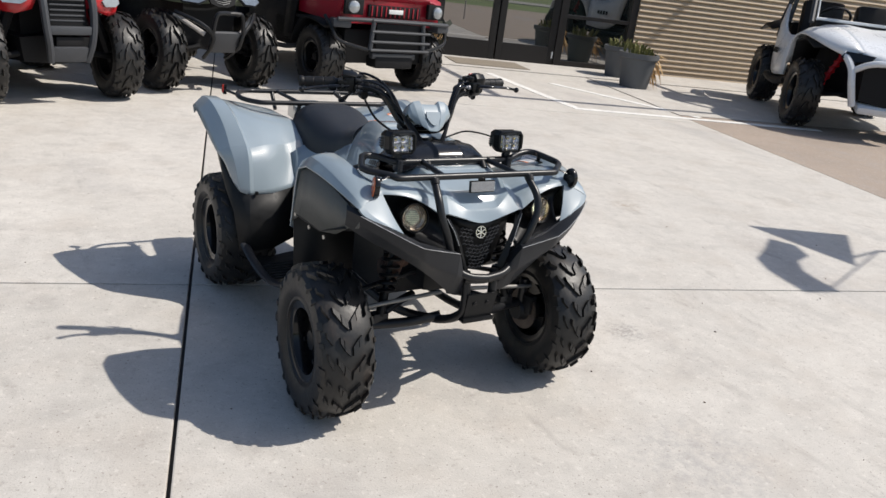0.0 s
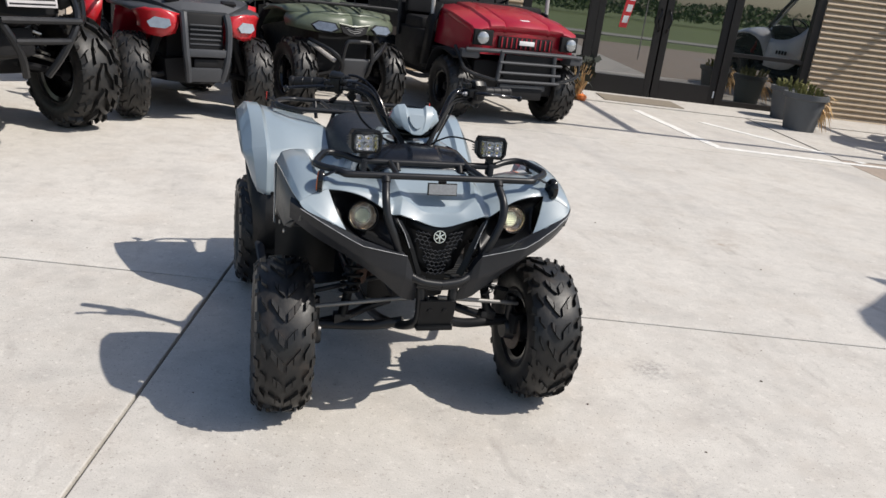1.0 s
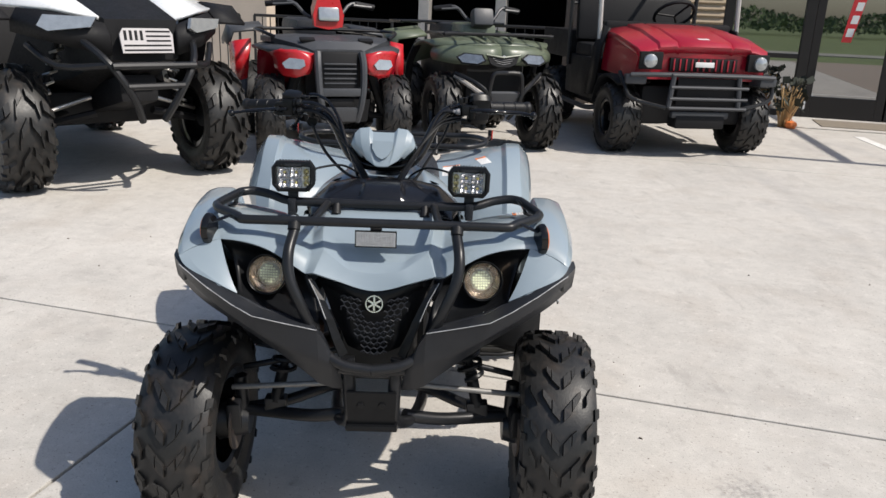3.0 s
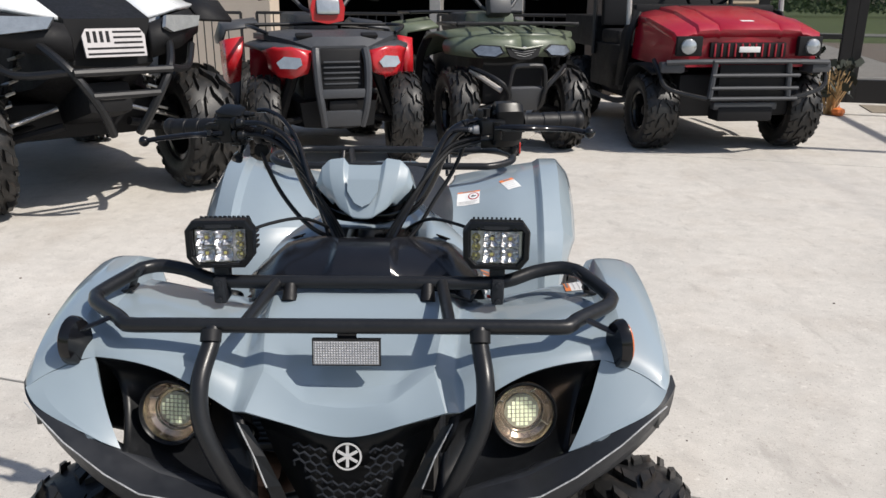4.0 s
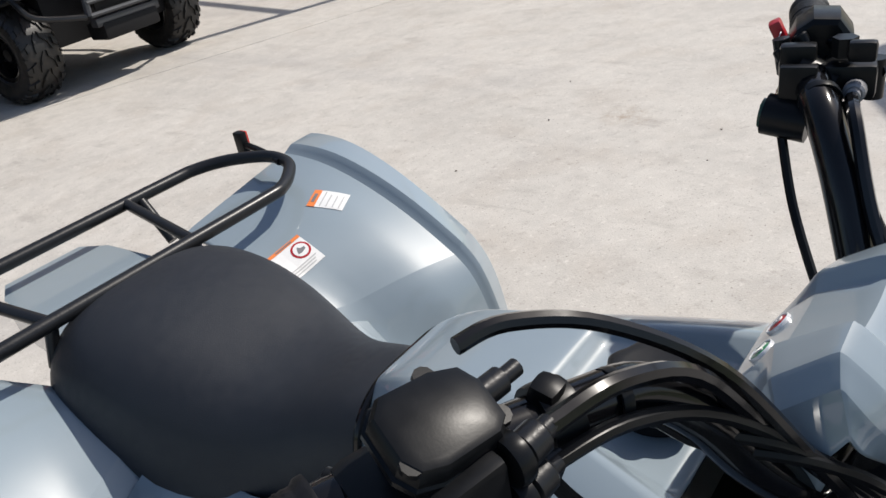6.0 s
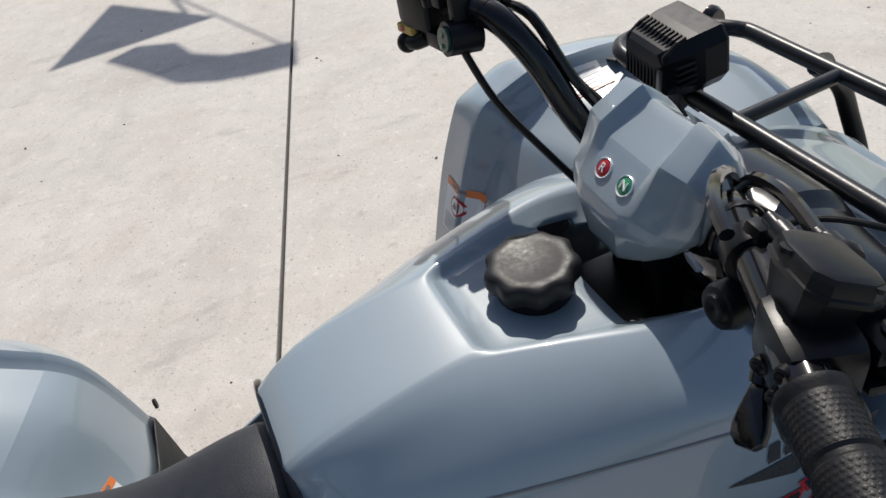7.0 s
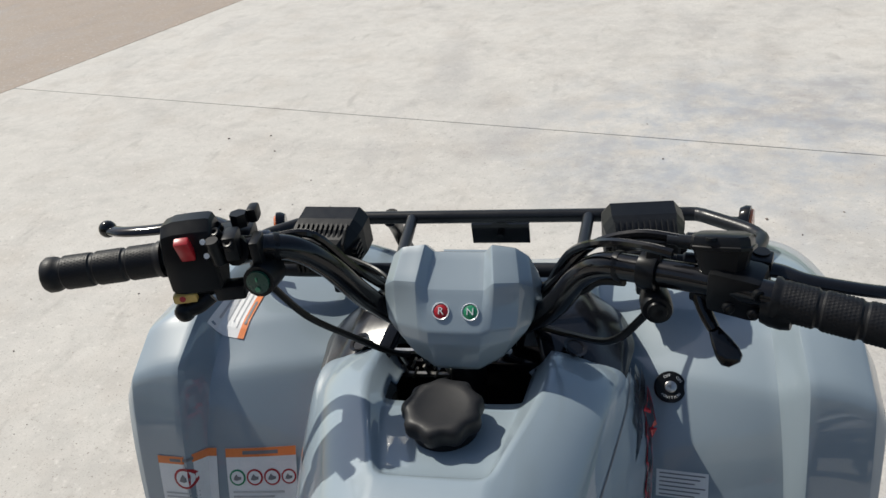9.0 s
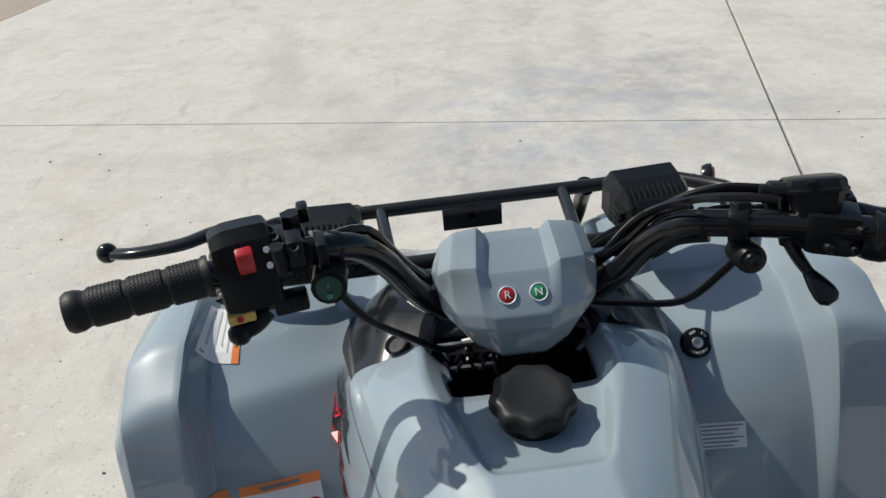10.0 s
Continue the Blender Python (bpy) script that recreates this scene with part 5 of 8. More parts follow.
# a step inside the raised outer ridge
REAR = [row[:3] + [(row[3][0] - .013, row[3][1] + .004, row[3][2] - d)] + row[3:] for row, d in zip(REAR, (.003, .005, .010, .012, .014, .014, .013, .010, .004))]
for s in (-1, 1):
    FENDERS.append(part("rear_fender", shell(REAR, side=s, cols={2: .3, 3: .93, 4: .93, 5: .88, 1: .6}, lines={3: .9, 7: .86}), PAINT, quad, "glossy grey painted rear fender", levels=2, thick=0.004))
    bm = shell([[(.10, .33, .545), (.14, .33, .535), (.187, .318, .510)], [(.10, .25, .535), (.15, .255, .48), (.19, .245, .41)], [(.10, .16, .545), (.14, .16, .48), (.16, .17, .40)], [(.095, .08, .60), (.11, .06, .53), (.13, .04, .42)], [(.098, .02, .62), (.125, .02, .5), (.135, .02, .40)]], side=s)
    part("side_panel", bm, PAINT, quad, levels=1, thick=0.003)
    # dark valance below the fender, footwell and nerf strip
    val = [[(.19, .243, .412), (.27, .224, .398), (.345, .220, .398), (.388, .272, .426), (.410, .33, .49), (.42, .44, .56)],
           [(.19, .24, .34), (.27, .215, .32), (.345, .212, .32), (.385, .26, .33), (.40, .31, .40), (.405, .40, .50)],
           [(.19, .20, .25), (.27, .185, .22), (.345, .182, .215), (.380, .20, .215), (.37, .26, .30), (.36, .33, .42)]]
    part("rear_valance", shell(val, side=s), GUARD, quad, "dull black lower body panel", thick=0.005)
    well = [[(.10, .22, .22), (.20, .20, .20), (.30, .19, .19), (.378, .19, .205)], [(.10, .10, .19), (.20, .10, .175), (.30, .10, .165), (.365, .10, .18)], [(.10, .0, .185), (.20, .0, .17), (.30, .0, .17), (.355, .0, .18)]]
    part("footwell", shell(well, side=s), GUARD, quad, thick=0.006)
    for k in range(9):
        bm = bmesh.new()
        box(bm, (s * .28, .01 + k * .020, .178), (0.12, 0.008, 0.012), (0, 0, 0), 0.002)
        part("footwell_rib", bm, LINER, quad)
    bm = bmesh.new()
    tube(bm, [(s * .380, .205, .235), (s * .375, .12, .205), (s * .368, .02, .190), (s * .365, -.10, .215), (s * .366, -.195, .265)], 0.016, 8, 4, flat=0.5)
    part("side_rail", bm, BUMPER, quad)
    bm = bmesh.new()
    turned(bm, [(0.001, 0), (0.0065, 0), (0.0065, 0.003), (0.001, 0.004)], frame_of((s * .343, .217, .405), (0, -1, 0.1)), 10)
    part("screw", bm, PLASTIC, quad)

# rear rack with end reflectors
bm = bmesh.new()
half = [(0, .470, .650), (.20, .470, .650), (.235, .474, .650), (.268, .495, .652), (.290, .520, .656), (.290, .560, .660), (.262, .610, .660), (.225, .640, .658), (.18, .646, .657), (0, .646, .657)]
tube(bm, half + [(-x, y, z) for x, y, z in reversed(half[1:-1])], 0.0085, 12, 4, closed=True)
rrack = part("rear_rack", bm, TUBE, quad, "satin black tubular rear rack")
for s in (-1, 1):
    bm = bmesh.new()
    rod(bm, (s * .115, .646, .657), (s * .09, .470, .650), 0.007)
    rod(bm, (s * .135, .646, .655), (s * .135, .60, .60), 0.007)
    rod(bm, (s * .09, .470, .650), (s * .10, .48, .60), 0.007)
    part("cross_bar", bm, TUBE, rrack)
    bm = bmesh.new()
    tube(bm, [(s * .285, .530, .657), (s * .30, .58, .66), (s * .312, .630, .66)], 0.005, 8, 3)
    box(bm, (s * .312, .640, .662), (0.012, 0.018, 0.036), (0, 0, 0), 0.003)
    holder = part("reflector_holder", bm, PLASTIC, rrack)
    bm = bmesh.new()
    box(bm, (s * .318, .640, .664), (0.006, 0.016, 0.030), (0, 0, 0), 0.002)
    part("reflector", bm, RED_LENS, holder, "red end reflector")

# chassis: engine block, skid plate, arms, springs, tie rods, hubs
bm = bmesh.new()
box(bm, (0, -.02, .33), (0.20, 0.42, 0.26), (0, 0, 0), 0.03)
box(bm, (0, -.30, .40), (0.16, 0.28, 0.20), (0, 0, 0), 0.03)
box(bm, (0, .36, .36), (0.24, 0.36, 0.30), (0, 0, 0), 0.04)
part("engine_block", bm, GUARD, quad)
bm = bmesh.new()
for s in (-1, 1):
    tube(bm, [(s * .046, -.590, .43), (s * .042, -.600, .36), (s * .044, -.585, .300), (s * .075, -.50, .255), (s * .10, -.25, .20), (s * .10, .2, .20)], 0.0125, 10, 5)
tube(bm, [(-.06, -.607, .415), (0, -.612, .41), (.06, -.607, .415)], 0.010, 10, 3)
part("frame_tube", bm, TUBE, quad)
bm = bmesh.new()
plate(bm, [(-.044, -.045), (.044, -.045), (.047, .035), (-.047, .035)], frame_of((0, -.608, .338), (0, -1, -.18)), 0.006)
for x in (-.02, .02):
    turned(bm, [(0.001, 0.006), (0.008, 0.006), (0.007, 0.010), (0.001, 0.011)], frame_of((x, -.608, .345), (0, -1, -.18)), 6)
box(bm, (0, -.60, .293), (0.098, 0.03, 0.012), (0, 0, 0), 0.003)
part("skid_plate", bm, PLASTIC, quad)
for s in (-1, 1):
    bm = bmesh.new()
    tube(bm, [(s * .278, -.440, .232), (s * .21, -.455, .234), (s * .13, -.49, .248), (s * .06, -.52, .272)], 0.0135, 10, 4)
    tube(bm, [(s * .278, -.436, .232), (s * .19, -.41, .24), (s * .12, -.38, .255), (s * .06, -.36, .265)], 0.0125, 10, 4)
    box(bm, (s * .212, -.446, .252), (0.045, 0.030, 0.030), (0, 0, 0), 0.004)
    part("lower_arm", bm, TUBE, quad)
    bm = bmesh.new()
    rod(bm, (s * .300, -.455, .290), (s * .045, -.485, .325), 0.006)
    part("tie_rod", bm, DULL_STEEL, quad, "bare steel tie rod")
    bm = bmesh.new()
    rod(bm, (s * .290, -.39, .305), (s * .05, -.39, .36), 0.007)
    part("brake_rod", bm, TUBE, quad)
    bm = bmesh.new()
    a, b = Vector((s * .212, -.450, .258)), Vector((s * .166, -.415, .470))
    rod(bm, a, a.lerp(b, 0.35), 0.013)
    rod(bm, a.lerp(b, 0.3), b, 0.009)
    pts, axis = [], frame_of(a.lerp(b, 0.30), b - a)
    for k in range(7 * 10 + 1):
        t = 2 * math.pi * k / 10
        pts.append(axis @ Vector((0.024 * math.cos(t), 0.024 * math.sin(t), 0.155 * k / 70)))
    tube(bm, pts, 0.0052, 6, 1)
    part("spring", bm, PLASTIC, quad, "black coil spring")
    bm = bmesh.new()
    rod(bm, (s * .268, AX_F, .207), (s * .33, AX_F, .207), 0.030, 0.045)
    rod(bm, (s * .282, AX_F, .18), (s * .286, AX_F, .31), 0.014)
    box(bm, (s * .295, AX_F - .03, .235), (0.03, 0.035, 0.06), (0, 0, 10), 0.006)
    part("knuckle", bm, TUBE, quad)
    bm = bmesh.new()
    ring(bm, [(.034, -.002), (.064, -.002), (.064, .002), (.034, .002)], frame_of((s * .298, AX_F, .207), (s, 0, 0)), 28)
    part("brake_disc", bm, RUSTY_DISC, quad)
bm = bmesh.new()
tube(bm, [(-.13, -.40, .40), (-.16, -.42, .41), (-.165, -.40, .36), (-.14, -.33, .33), (-.10, -.25, .32)], 0.024, 12, 4)
part("exhaust_pipe", bm, RUST, quad, "rusty exhaust pipe")
bm = bmesh.new()
rod(bm, (-.30, AX_R, .20), (.30, AX_R, .20), 0.022)
part("rear_axle", bm, TUBE, quad)

# the bars stand a touch off the middle, and the tail leans the same way
for ob in quad.children:
    if ob.name.split(".")[0] in ("handlebar", "nacelle"):
        ob.matrix_local = Matrix.Translation((-0.006, 0, 0)) @ Matrix.Translation((0, -.25, 0)) @ Matrix.Rotation(radians(-1.5), 4, "Z") @ Matrix.Translation((0, .25, 0))
    elif ob.name.split(".")[0] in ("rear_fender", "rear_rack", "tail_cover", "rear_valance"):
        ob.location.x = -0.018
    elif ob.name.split(".")[0] in ("seat", "side_panel"):
        ob.location.x = -0.008
for ob in [bars] + list(bars.children_recursive):
    for v in ob.data.vertices:
        k = min(1.5, max(0.0, (-v.co.x - 0.06) / 0.17))
        v.co.y += 0.002 * k
        v.co.z -= 0.008 * k


# ---- the shop front ----
SIDING = material("tan_siding", (0.40, 0.31, 0.21), 0.6, vary=0.06, scale=4, dirt=(0.30, 0.22, 0.15), dirt_amount=0.3)
BEIGE = material("beige_wall", (0.52, 0.44, 0.36), 0.8, vary=0.05, scale=5, bump=0.2, bump_scale=90)
BRONZE = material("dark_bronze_frame", (0.018, 0.016, 0.015), 0.45, 0.0, vary=0.1, scale=12, spec=0.3)
# near-black colour carries the darkness of the unlit room
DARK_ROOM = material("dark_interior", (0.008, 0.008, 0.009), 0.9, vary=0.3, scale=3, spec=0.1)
STRIPE = material("white_line_paint", (0.66, 0.65, 0.62), 0.75, vary=0.12, scale=9, dirt=(0.42, 0.39, 0.35), dirt_amount=0.5)
PANE = material("coated_glass", (0.010, 0.014, 0.013), 0.015, vary=0.05, scale=2)
PANE.node_tree.nodes["Principled BSDF"].inputs["IOR"].default_value = 3.7
GALV = material("galvanised_post", (0.42, 0.40, 0.38), 0.5, 0.5, vary=0.12, scale=12)
WALL_V = 8.0


def wall(name, spans, mat, label, v0=WALL_V, v1=WALL_V + 0.25):
    bm = bmesh.new()
    for u0, u1, z0, z1 in spans:
        uv_box(bm, u0, u1, v0, v1, z0, z1)
    return structure(name, bm, mat, label, "wall")


wall("wall_west", [(-9, -4.6, 0, 4.2), (-4.6, -0.55, 2.9, 4.2)], BEIGE, "plain beige stucco shop wall beside the dark bays")
wall("wall_middle", [(-0.25, 1.25, 0, 4.2), (1.25, 5.1, 2.35, 4.2)], BEIGE, "beige shop wall above the glass entrance")
wall("wall_east", [(5.1, 9.5, 0, 4.2)], BEIGE, "shop wall behind tan lap siding")
bm = bmesh.new()
uv_box(bm, -9, 9.5, WALL_V, 15, 4.2, 4.35)
structure("roof", bm, GALV, "flat grey metal shop roof", "roof")
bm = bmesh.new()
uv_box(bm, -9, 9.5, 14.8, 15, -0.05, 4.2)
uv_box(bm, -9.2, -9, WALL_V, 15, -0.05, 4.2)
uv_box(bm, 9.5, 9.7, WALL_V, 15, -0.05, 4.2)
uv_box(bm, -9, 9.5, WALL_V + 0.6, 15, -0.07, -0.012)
structure("wall_back", bm, DARK_ROOM, "shop interior walls coloured near-black for the unlit room", "wall")
for u in (-2.40, -1.40):
    bm = bmesh.new()
    uv_box(bm, u - 0.07, u + 0.07, WALL_V + 0.02, WALL_V + 0.16, 0, 2.9, 0.01)
    structure("bay_post", bm, GALV, "pale metal post between the open bays", "post")
bm = bmesh.new()
uv_box(bm, -0.58, -0.25, WALL_V - 0.10, WALL_V + 0.2, 0, 3.6, 0.01)
structure("pier", bm, material("brown_pier", (0.055, 0.043, 0.036), 0.6, vary=0.1, scale=6), "dark brown square pier", "pillar")


def siding(name, u0, u1, z1, label):
    """Lap siding: each board is a bent strip with a lip at its lower edge."""
    bm = bmesh.new()
    uv_box(bm, u0, u1, WALL_V - 0.012, WALL_V - 0.002, 0.0, z1)
    base = structure(name, bm, SIDING, label, "siding")
    bm = bmesh.new()
    h = 0.072
    rings = [[Vector((u, y, z)) for y, z in ((-0.014, 0.004), (-0.040, 0.0), (-0.046, 0.010), (-0.040, 0.026), (-0.020, 0.050), (-0.014, h))] for u in (u0, u1)]
    loft(bm, rings, True, True)
    first = part("board", bm, SIDING, base)
    first.location = (0, WALL_V, 0)
    for k in range(1, int(z1 / h)):
        ob = new("board", first.data)
        ob.parent, ob.location = base, (0, WALL_V, k * h)


siding("siding_east", 5.12, 9.4, 2.9, "tan horizontal lap siding on the shop wall")
siding("siding_middle", -0.22, 1.22, 2.9, "tan horizontal lap siding behind the utility cart")

# glazed entrance: side lights and a pair of doors
bm = bmesh.new()
for u in (1.28, 2.14, 4.00, 5.06):
    uv_box(bm, u - 0.055, u + 0.055, WALL_V - 0.03, WALL_V + 0.09, 0, 2.35, 0.004)
uv_box(bm, 1.28, 5.06, WALL_V - 0.028, WALL_V + 0.088, 2.24, 2.35, 0.004)
uv_box(bm, 1.335, 2.085, WALL_V - 0.026, WALL_V + 0.08, 0, 0.08, 0.003)
uv_box(bm, 4.055, 5.005, WALL_V - 0.026, WALL_V + 0.08, 0, 0.08, 0.003)
uv_box(bm, 1.335, 2.085, WALL_V - 0.026, WALL_V + 0.08, 0.66, 0.71, 0.003)
uv_box(bm, 4.055, 5.005, WALL_V - 0.026, WALL_V + 0.08, 0.66, 0.71, 0.003)
window_1 = structure("window_1", bm, BRONZE, "dark bronze glazed shop entrance frame with coated glass", "window")
for u0, u1, z0, z1 in ((1.335, 2.085, 0.08, 0.66), (1.335, 2.085, 0.71, 2.24), (4.055, 5.005, 0.08, 0.66), (4.055, 5.005, 0.71, 2.24)):
    bm = bmesh.new()
    uv_box(bm, u0, u1, WALL_V + 0.02, WALL_V + 0.03, z0, z1)
    part("pane", bm, PANE, window_1, smooth=False)
for n, (u0, u1) in enumerate(((2.20, 3.06), (3.08, 3.94))):
    bm = bmesh.new()
    for q0, q1, z0, z1 in ((u0, u0 + 0.09, 0.01, 2.23), (u1 - 0.09, u1, 0.01, 2.23), (u0 + 0.09, u1 - 0.09, 0.01, 0.25), (u0 + 0.09, u1 - 0.09, 2.11, 2.23)):
        uv_box(bm, q0, q1, WALL_V - 0.012, WALL_V + 0.04, z0, z1, 0.004)
    door = structure(f"door_{n + 1}", bm, BRONZE, "dark bronze glass shop door, closed", "door")
    bm = bmesh.new()
    uv_box(bm, u0 + 0.09, u1 - 0.09, WALL_V + 0.01, WALL_V + 0.02, 0.25, 2.11)
    part("pane", bm, PANE, door, smooth=False)
    bm = bmesh.new()
    at = u1 - 0.045 if n == 0 else u0 + 0.045
    tube(bm, [(at, WALL_V - 0.012, 0.86), (at, WALL_V - 0.07, 0.90), (at + (-.03 if n == 0 else .03), WALL_V - 0.08, 1.0), (at, WALL_V - 0.07, 1.10), (at, WALL_V - 0.012, 1.14)], 0.012, 8, 4)
    part("door_handle", bm, GLOSS_BLACK, door)
    mid, low = (u0 + u1) / 2 - 0.02, 1.40 if n else 1.47
    bm = bmesh.new()
    uv_box(bm, mid - 0.24, mid + 0.24, WALL_V + 0.004, WALL_V + 0.008, low, low + 0.26)
    sign = part("notice", bm, WHITE, door, "white and red paper notice", smooth=False)
    bm = bmesh.new()
    uv_box(bm, mid - 0.235, mid + 0.235, WALL_V + 0.001, WALL_V + 0.004, low + 0.005, low + 0.10)
    part("red_band", bm, DECAL_RED, sign, smooth=False)
    for z0, z1, q, tint in ((.03, .07, .19, WHITE), (.13, .17, .20, INK), (.20, .235, .17, INK)):
        bm = bmesh.new()
        uv_box(bm, mid - q, mid + q, WALL_V - 0.002, WALL_V + 0.001, low + z0, low + z1)
        part("plain_bar", bm, tint, sign, smooth=False)
    bm = bmesh.new()
    uv_box(bm, (u1 if n else u0 + 0.05) - 0.03, (u1 if n else u0 + 0.05) - 0.012, WALL_V - 0.018, WALL_V - 0.012, 0.10, 0.19)
    part("door_stop", bm, WHITE, door, smooth=False)
# slanted red strip banner inside the left door
bm = bmesh.new()
plate(bm, [(2.50, 0.86), (2.60, 0.86), (2.74, 1.62), (2.60, 1.64)], GRID @ Matrix.Translation((0, WALL_V + 0.006, 0)) @ Matrix.Rotation(radians(90), 4, "X"), 0.003)
tagged(part("banner", bm, DECAL_RED, None, smooth=False), "slanted red strip banner stuck on the shop door", "banner")
strip = [ob for ob in bpy.data.objects if ob.name == "banner"][0]
for k in range(5):
    bm = bmesh.new()
    plate(bm, [(2.53 + .028 * k, 0.92 + .14 * k), (2.60 + .028 * k, 0.92 + .14 * k), (2.615 + .028 * k, 1.01 + .14 * k), (2.545 + .028 * k, 1.01 + .14 * k)], GRID @ Matrix.Translation((0, WALL_V + 0.0035, 0)) @ Matrix.Rotation(radians(90), 4, "X"), 0.002)
    part("plain_bar", bm, WHITE, strip, smooth=False)

# low bar railing by the bays
FENCE = material("black_railing", (0.02, 0.02, 0.021), 0.5, 0.3, vary=0.1, scale=20)
for u0, u1, v in ((-5.5, -4.55, 7.2), (-4.45, -2.6, 7.4), (-2.2, -0.7, 7.5)):
    rail = thing("railing", "black steel bar railing in front of the shop", "railing", GRID, "railings")
    bm = bmesh.new()
    for q in (u0, u1):
        rod(bm, (q, v, 0), (q, v, 0.88), 0.018, seg=8)
    rod(bm, (u0, v, 0.88), (u1, v, 0.88), 0.018, seg=8)
    rod(bm, (u0, v, 0.14), (u1, v, 0.14), 0.012, seg=8)
    part("frame", bm, FENCE, rail)
    for k in range(1, int((u1 - u0) / 0.11)):
        bm = bmesh.new()
        rod(bm, (u0 + k * 0.11, v, 0.14), (u0 + k * 0.11, v, 0.88), 0.007, seg=6)
        part("bar", bm, FENCE, rail)

# parking lines and walkway
bm = bmesh.new()
for (u0, v0), (u1, v1) in (((2.55, 6.6), (2.83, 4.65)), ((2.8, 4.60), (5.6, 4.46)), ((3.2, 6.2), (4.25, 4.65)), ((4.1, 6.55), (5.2, 5.0)), ((5.0, 6.5), (6.1, 4.9))):
    way = Vector((u1 - u0, v1 - v0, 0))
    box(bm, ((u0 + u1) / 2, (v0 + v1) / 2, 0.001), (way.length, 0.10, 0.004), (0, 0, math.degrees(math.atan2(way.y, way.x))))
structure("parking_lines", bm, STRIPE, "worn white painted parking lines on the concrete", "marking")
bm = bmesh.new()
uv_box(bm, 1.2, 9.5, 7.0, 7.98, 0.0, 0.012, 0.003)
structure("walkway", bm, CONCRETE, "pale concrete walkway along the shop doors", "pavement")
bm = bmesh.new()
uv_box(bm, 4.04, 14, 4.7, 6.98, 0.0, 0.004)
structure("apron", bm, CONCRETE, "pale concrete parking apron by the shop", "pavement")
bm = bmesh.new()
uv_box(bm, 2.3, 3.3, 7.15, 7.75, 0.012, 0.020, 0.003)
tagged(part("door_mat", bm, material("mat_coir", (0.20, 0.17, 0.13), 0.95, vary=0.2, scale=30, bump=0.5, bump_scale=300), None, smooth=False), "worn brown mat before the shop door", "mat").matrix_world = GRID

# unseen steel canopy frame, added above the entrance to throw thin shadows on the yard
canopy = thing("canopy_frame", "unseen dark steel canopy frame on the shop wall, added for its thin shadows", "canopy", GRID)
for a, b in (((3.35, 4.50, 3.0), (7.4, 4.50, 3.0)), ((4.55, 4.50, 3.0), (4.25, 7.99, 3.0)), ((7.4, 4.5, 3.0), (7.4, 7.99, 3.0))):
    bm = bmesh.new()
    rod(bm, a, b, 0.045, seg=8)
    part("beam", bm, BRONZE, canopy)

# planters and the autumn bundle by the door
CLAY = material("grey_planter", (0.10, 0.105, 0.11), 0.75, vary=0.12, scale=12, bump=0.2, bump_scale=60)
LEAF = material("dry_leaves", (0.13, 0.13, 0.035), 0.8, vary=0.35, scale=20)
STRAW = material("straw", (0.55, 0.36, 0.17), 0.85, vary=0.25, scale=25)


def planter(at, label, r=0.24, h=0.42, seed=3):
    rnd = random.Random(seed)
    pot = thing("planter", label, "planter", Matrix.Translation(at), "planters by the shop door")
    bm = bmesh.new()
    turned(bm, [(0.001, 0), (r * 0.72, 0), (r * 0.92, h * 0.8), (r * 0.94, h * 0.84), (r * 1.04, h * 0.86), (r * 1.05, h), (r * 0.95, h), (r * 0.9, h * 0.85), (0.001, h * 0.85)], Matrix(), 28)
    part("pot", bm, CLAY, pot)
    for name, mat, count, lean in (("foliage", LEAF, 60, 0.6), ("dry_stalks", STRAW, 90, 1.1)):
        bm = bmesh.new()
        for _ in range(count):
            a, d = rnd.uniform(0, 6.28), rnd.uniform(0, r * 0.8)
            if mat is STRAW:
                a = rnd.uniform(-1.2, 0.6)
            b = Vector((d * math.cos(a), d * math.sin(a), h * 0.85))
            up = Vector((math.cos(a) * rnd.uniform(0.1, lean), math.sin(a) * rnd.uniform(0.1, lean), 1)).normalized() * rnd.uniform(0.07, 0.20)
            tip = b + up + (Vector((0.12 * math.cos(a), 0.12 * math.sin(a), -rnd.uniform(0.1, 0.5))) if mat is STRAW else Vector((0, 0, 0)))
            side = up.cross(Vector((rnd.uniform(-1, 1), rnd.uniform(-1, 1), 0.3))).normalized() * rnd.uniform(0.008, 0.022)
            mid = b.lerp(tip, 0.55) + Vector((0, 0, 0.05))
            vs = [bm.verts.new(p) for p in (b, mid + side, tip, mid - side)]
            bm.faces.new(vs)
        tagged(part(name, bm, mat, pot, smooth=False), kind="stuff")
    return pot


planter((6.12, 4.98, 0.004), "dark grey planter with drooping yellowed plants by the siding")
planter((6.55, 5.75, 0.012), "dark grey planter of green plants beside the shop window", 0.22, 0.40, 5)
bundle = thing("straw_bundle", "small autumn straw bundle with an orange pumpkin", "decoration", Matrix.Translation((3.80, 6.16, 0.0)))
bm = bmesh.new()
rnd = random.Random(9)
for _ in range(70):
    a = rnd.uniform(0, 6.28)
    b = Vector((0.05 * math.cos(a) * rnd.random(), 0.05 * math.sin(a) * rnd.random(), 0.0))
    tip = b + Vector((rnd.uniform(-.11, .11), rnd.uniform(-.11, .11), rnd.uniform(0.25, 0.46)))
    s = Vector((math.cos(a), math.sin(a), 0)) * 0.008
    bm.faces.new([bm.verts.new(p) for p in (b - s, b + s, tip + s * 0.4, tip - s)])
tagged(part("straw", bm, STRAW, bundle, smooth=False), kind="stuff")
bm = bmesh.new()
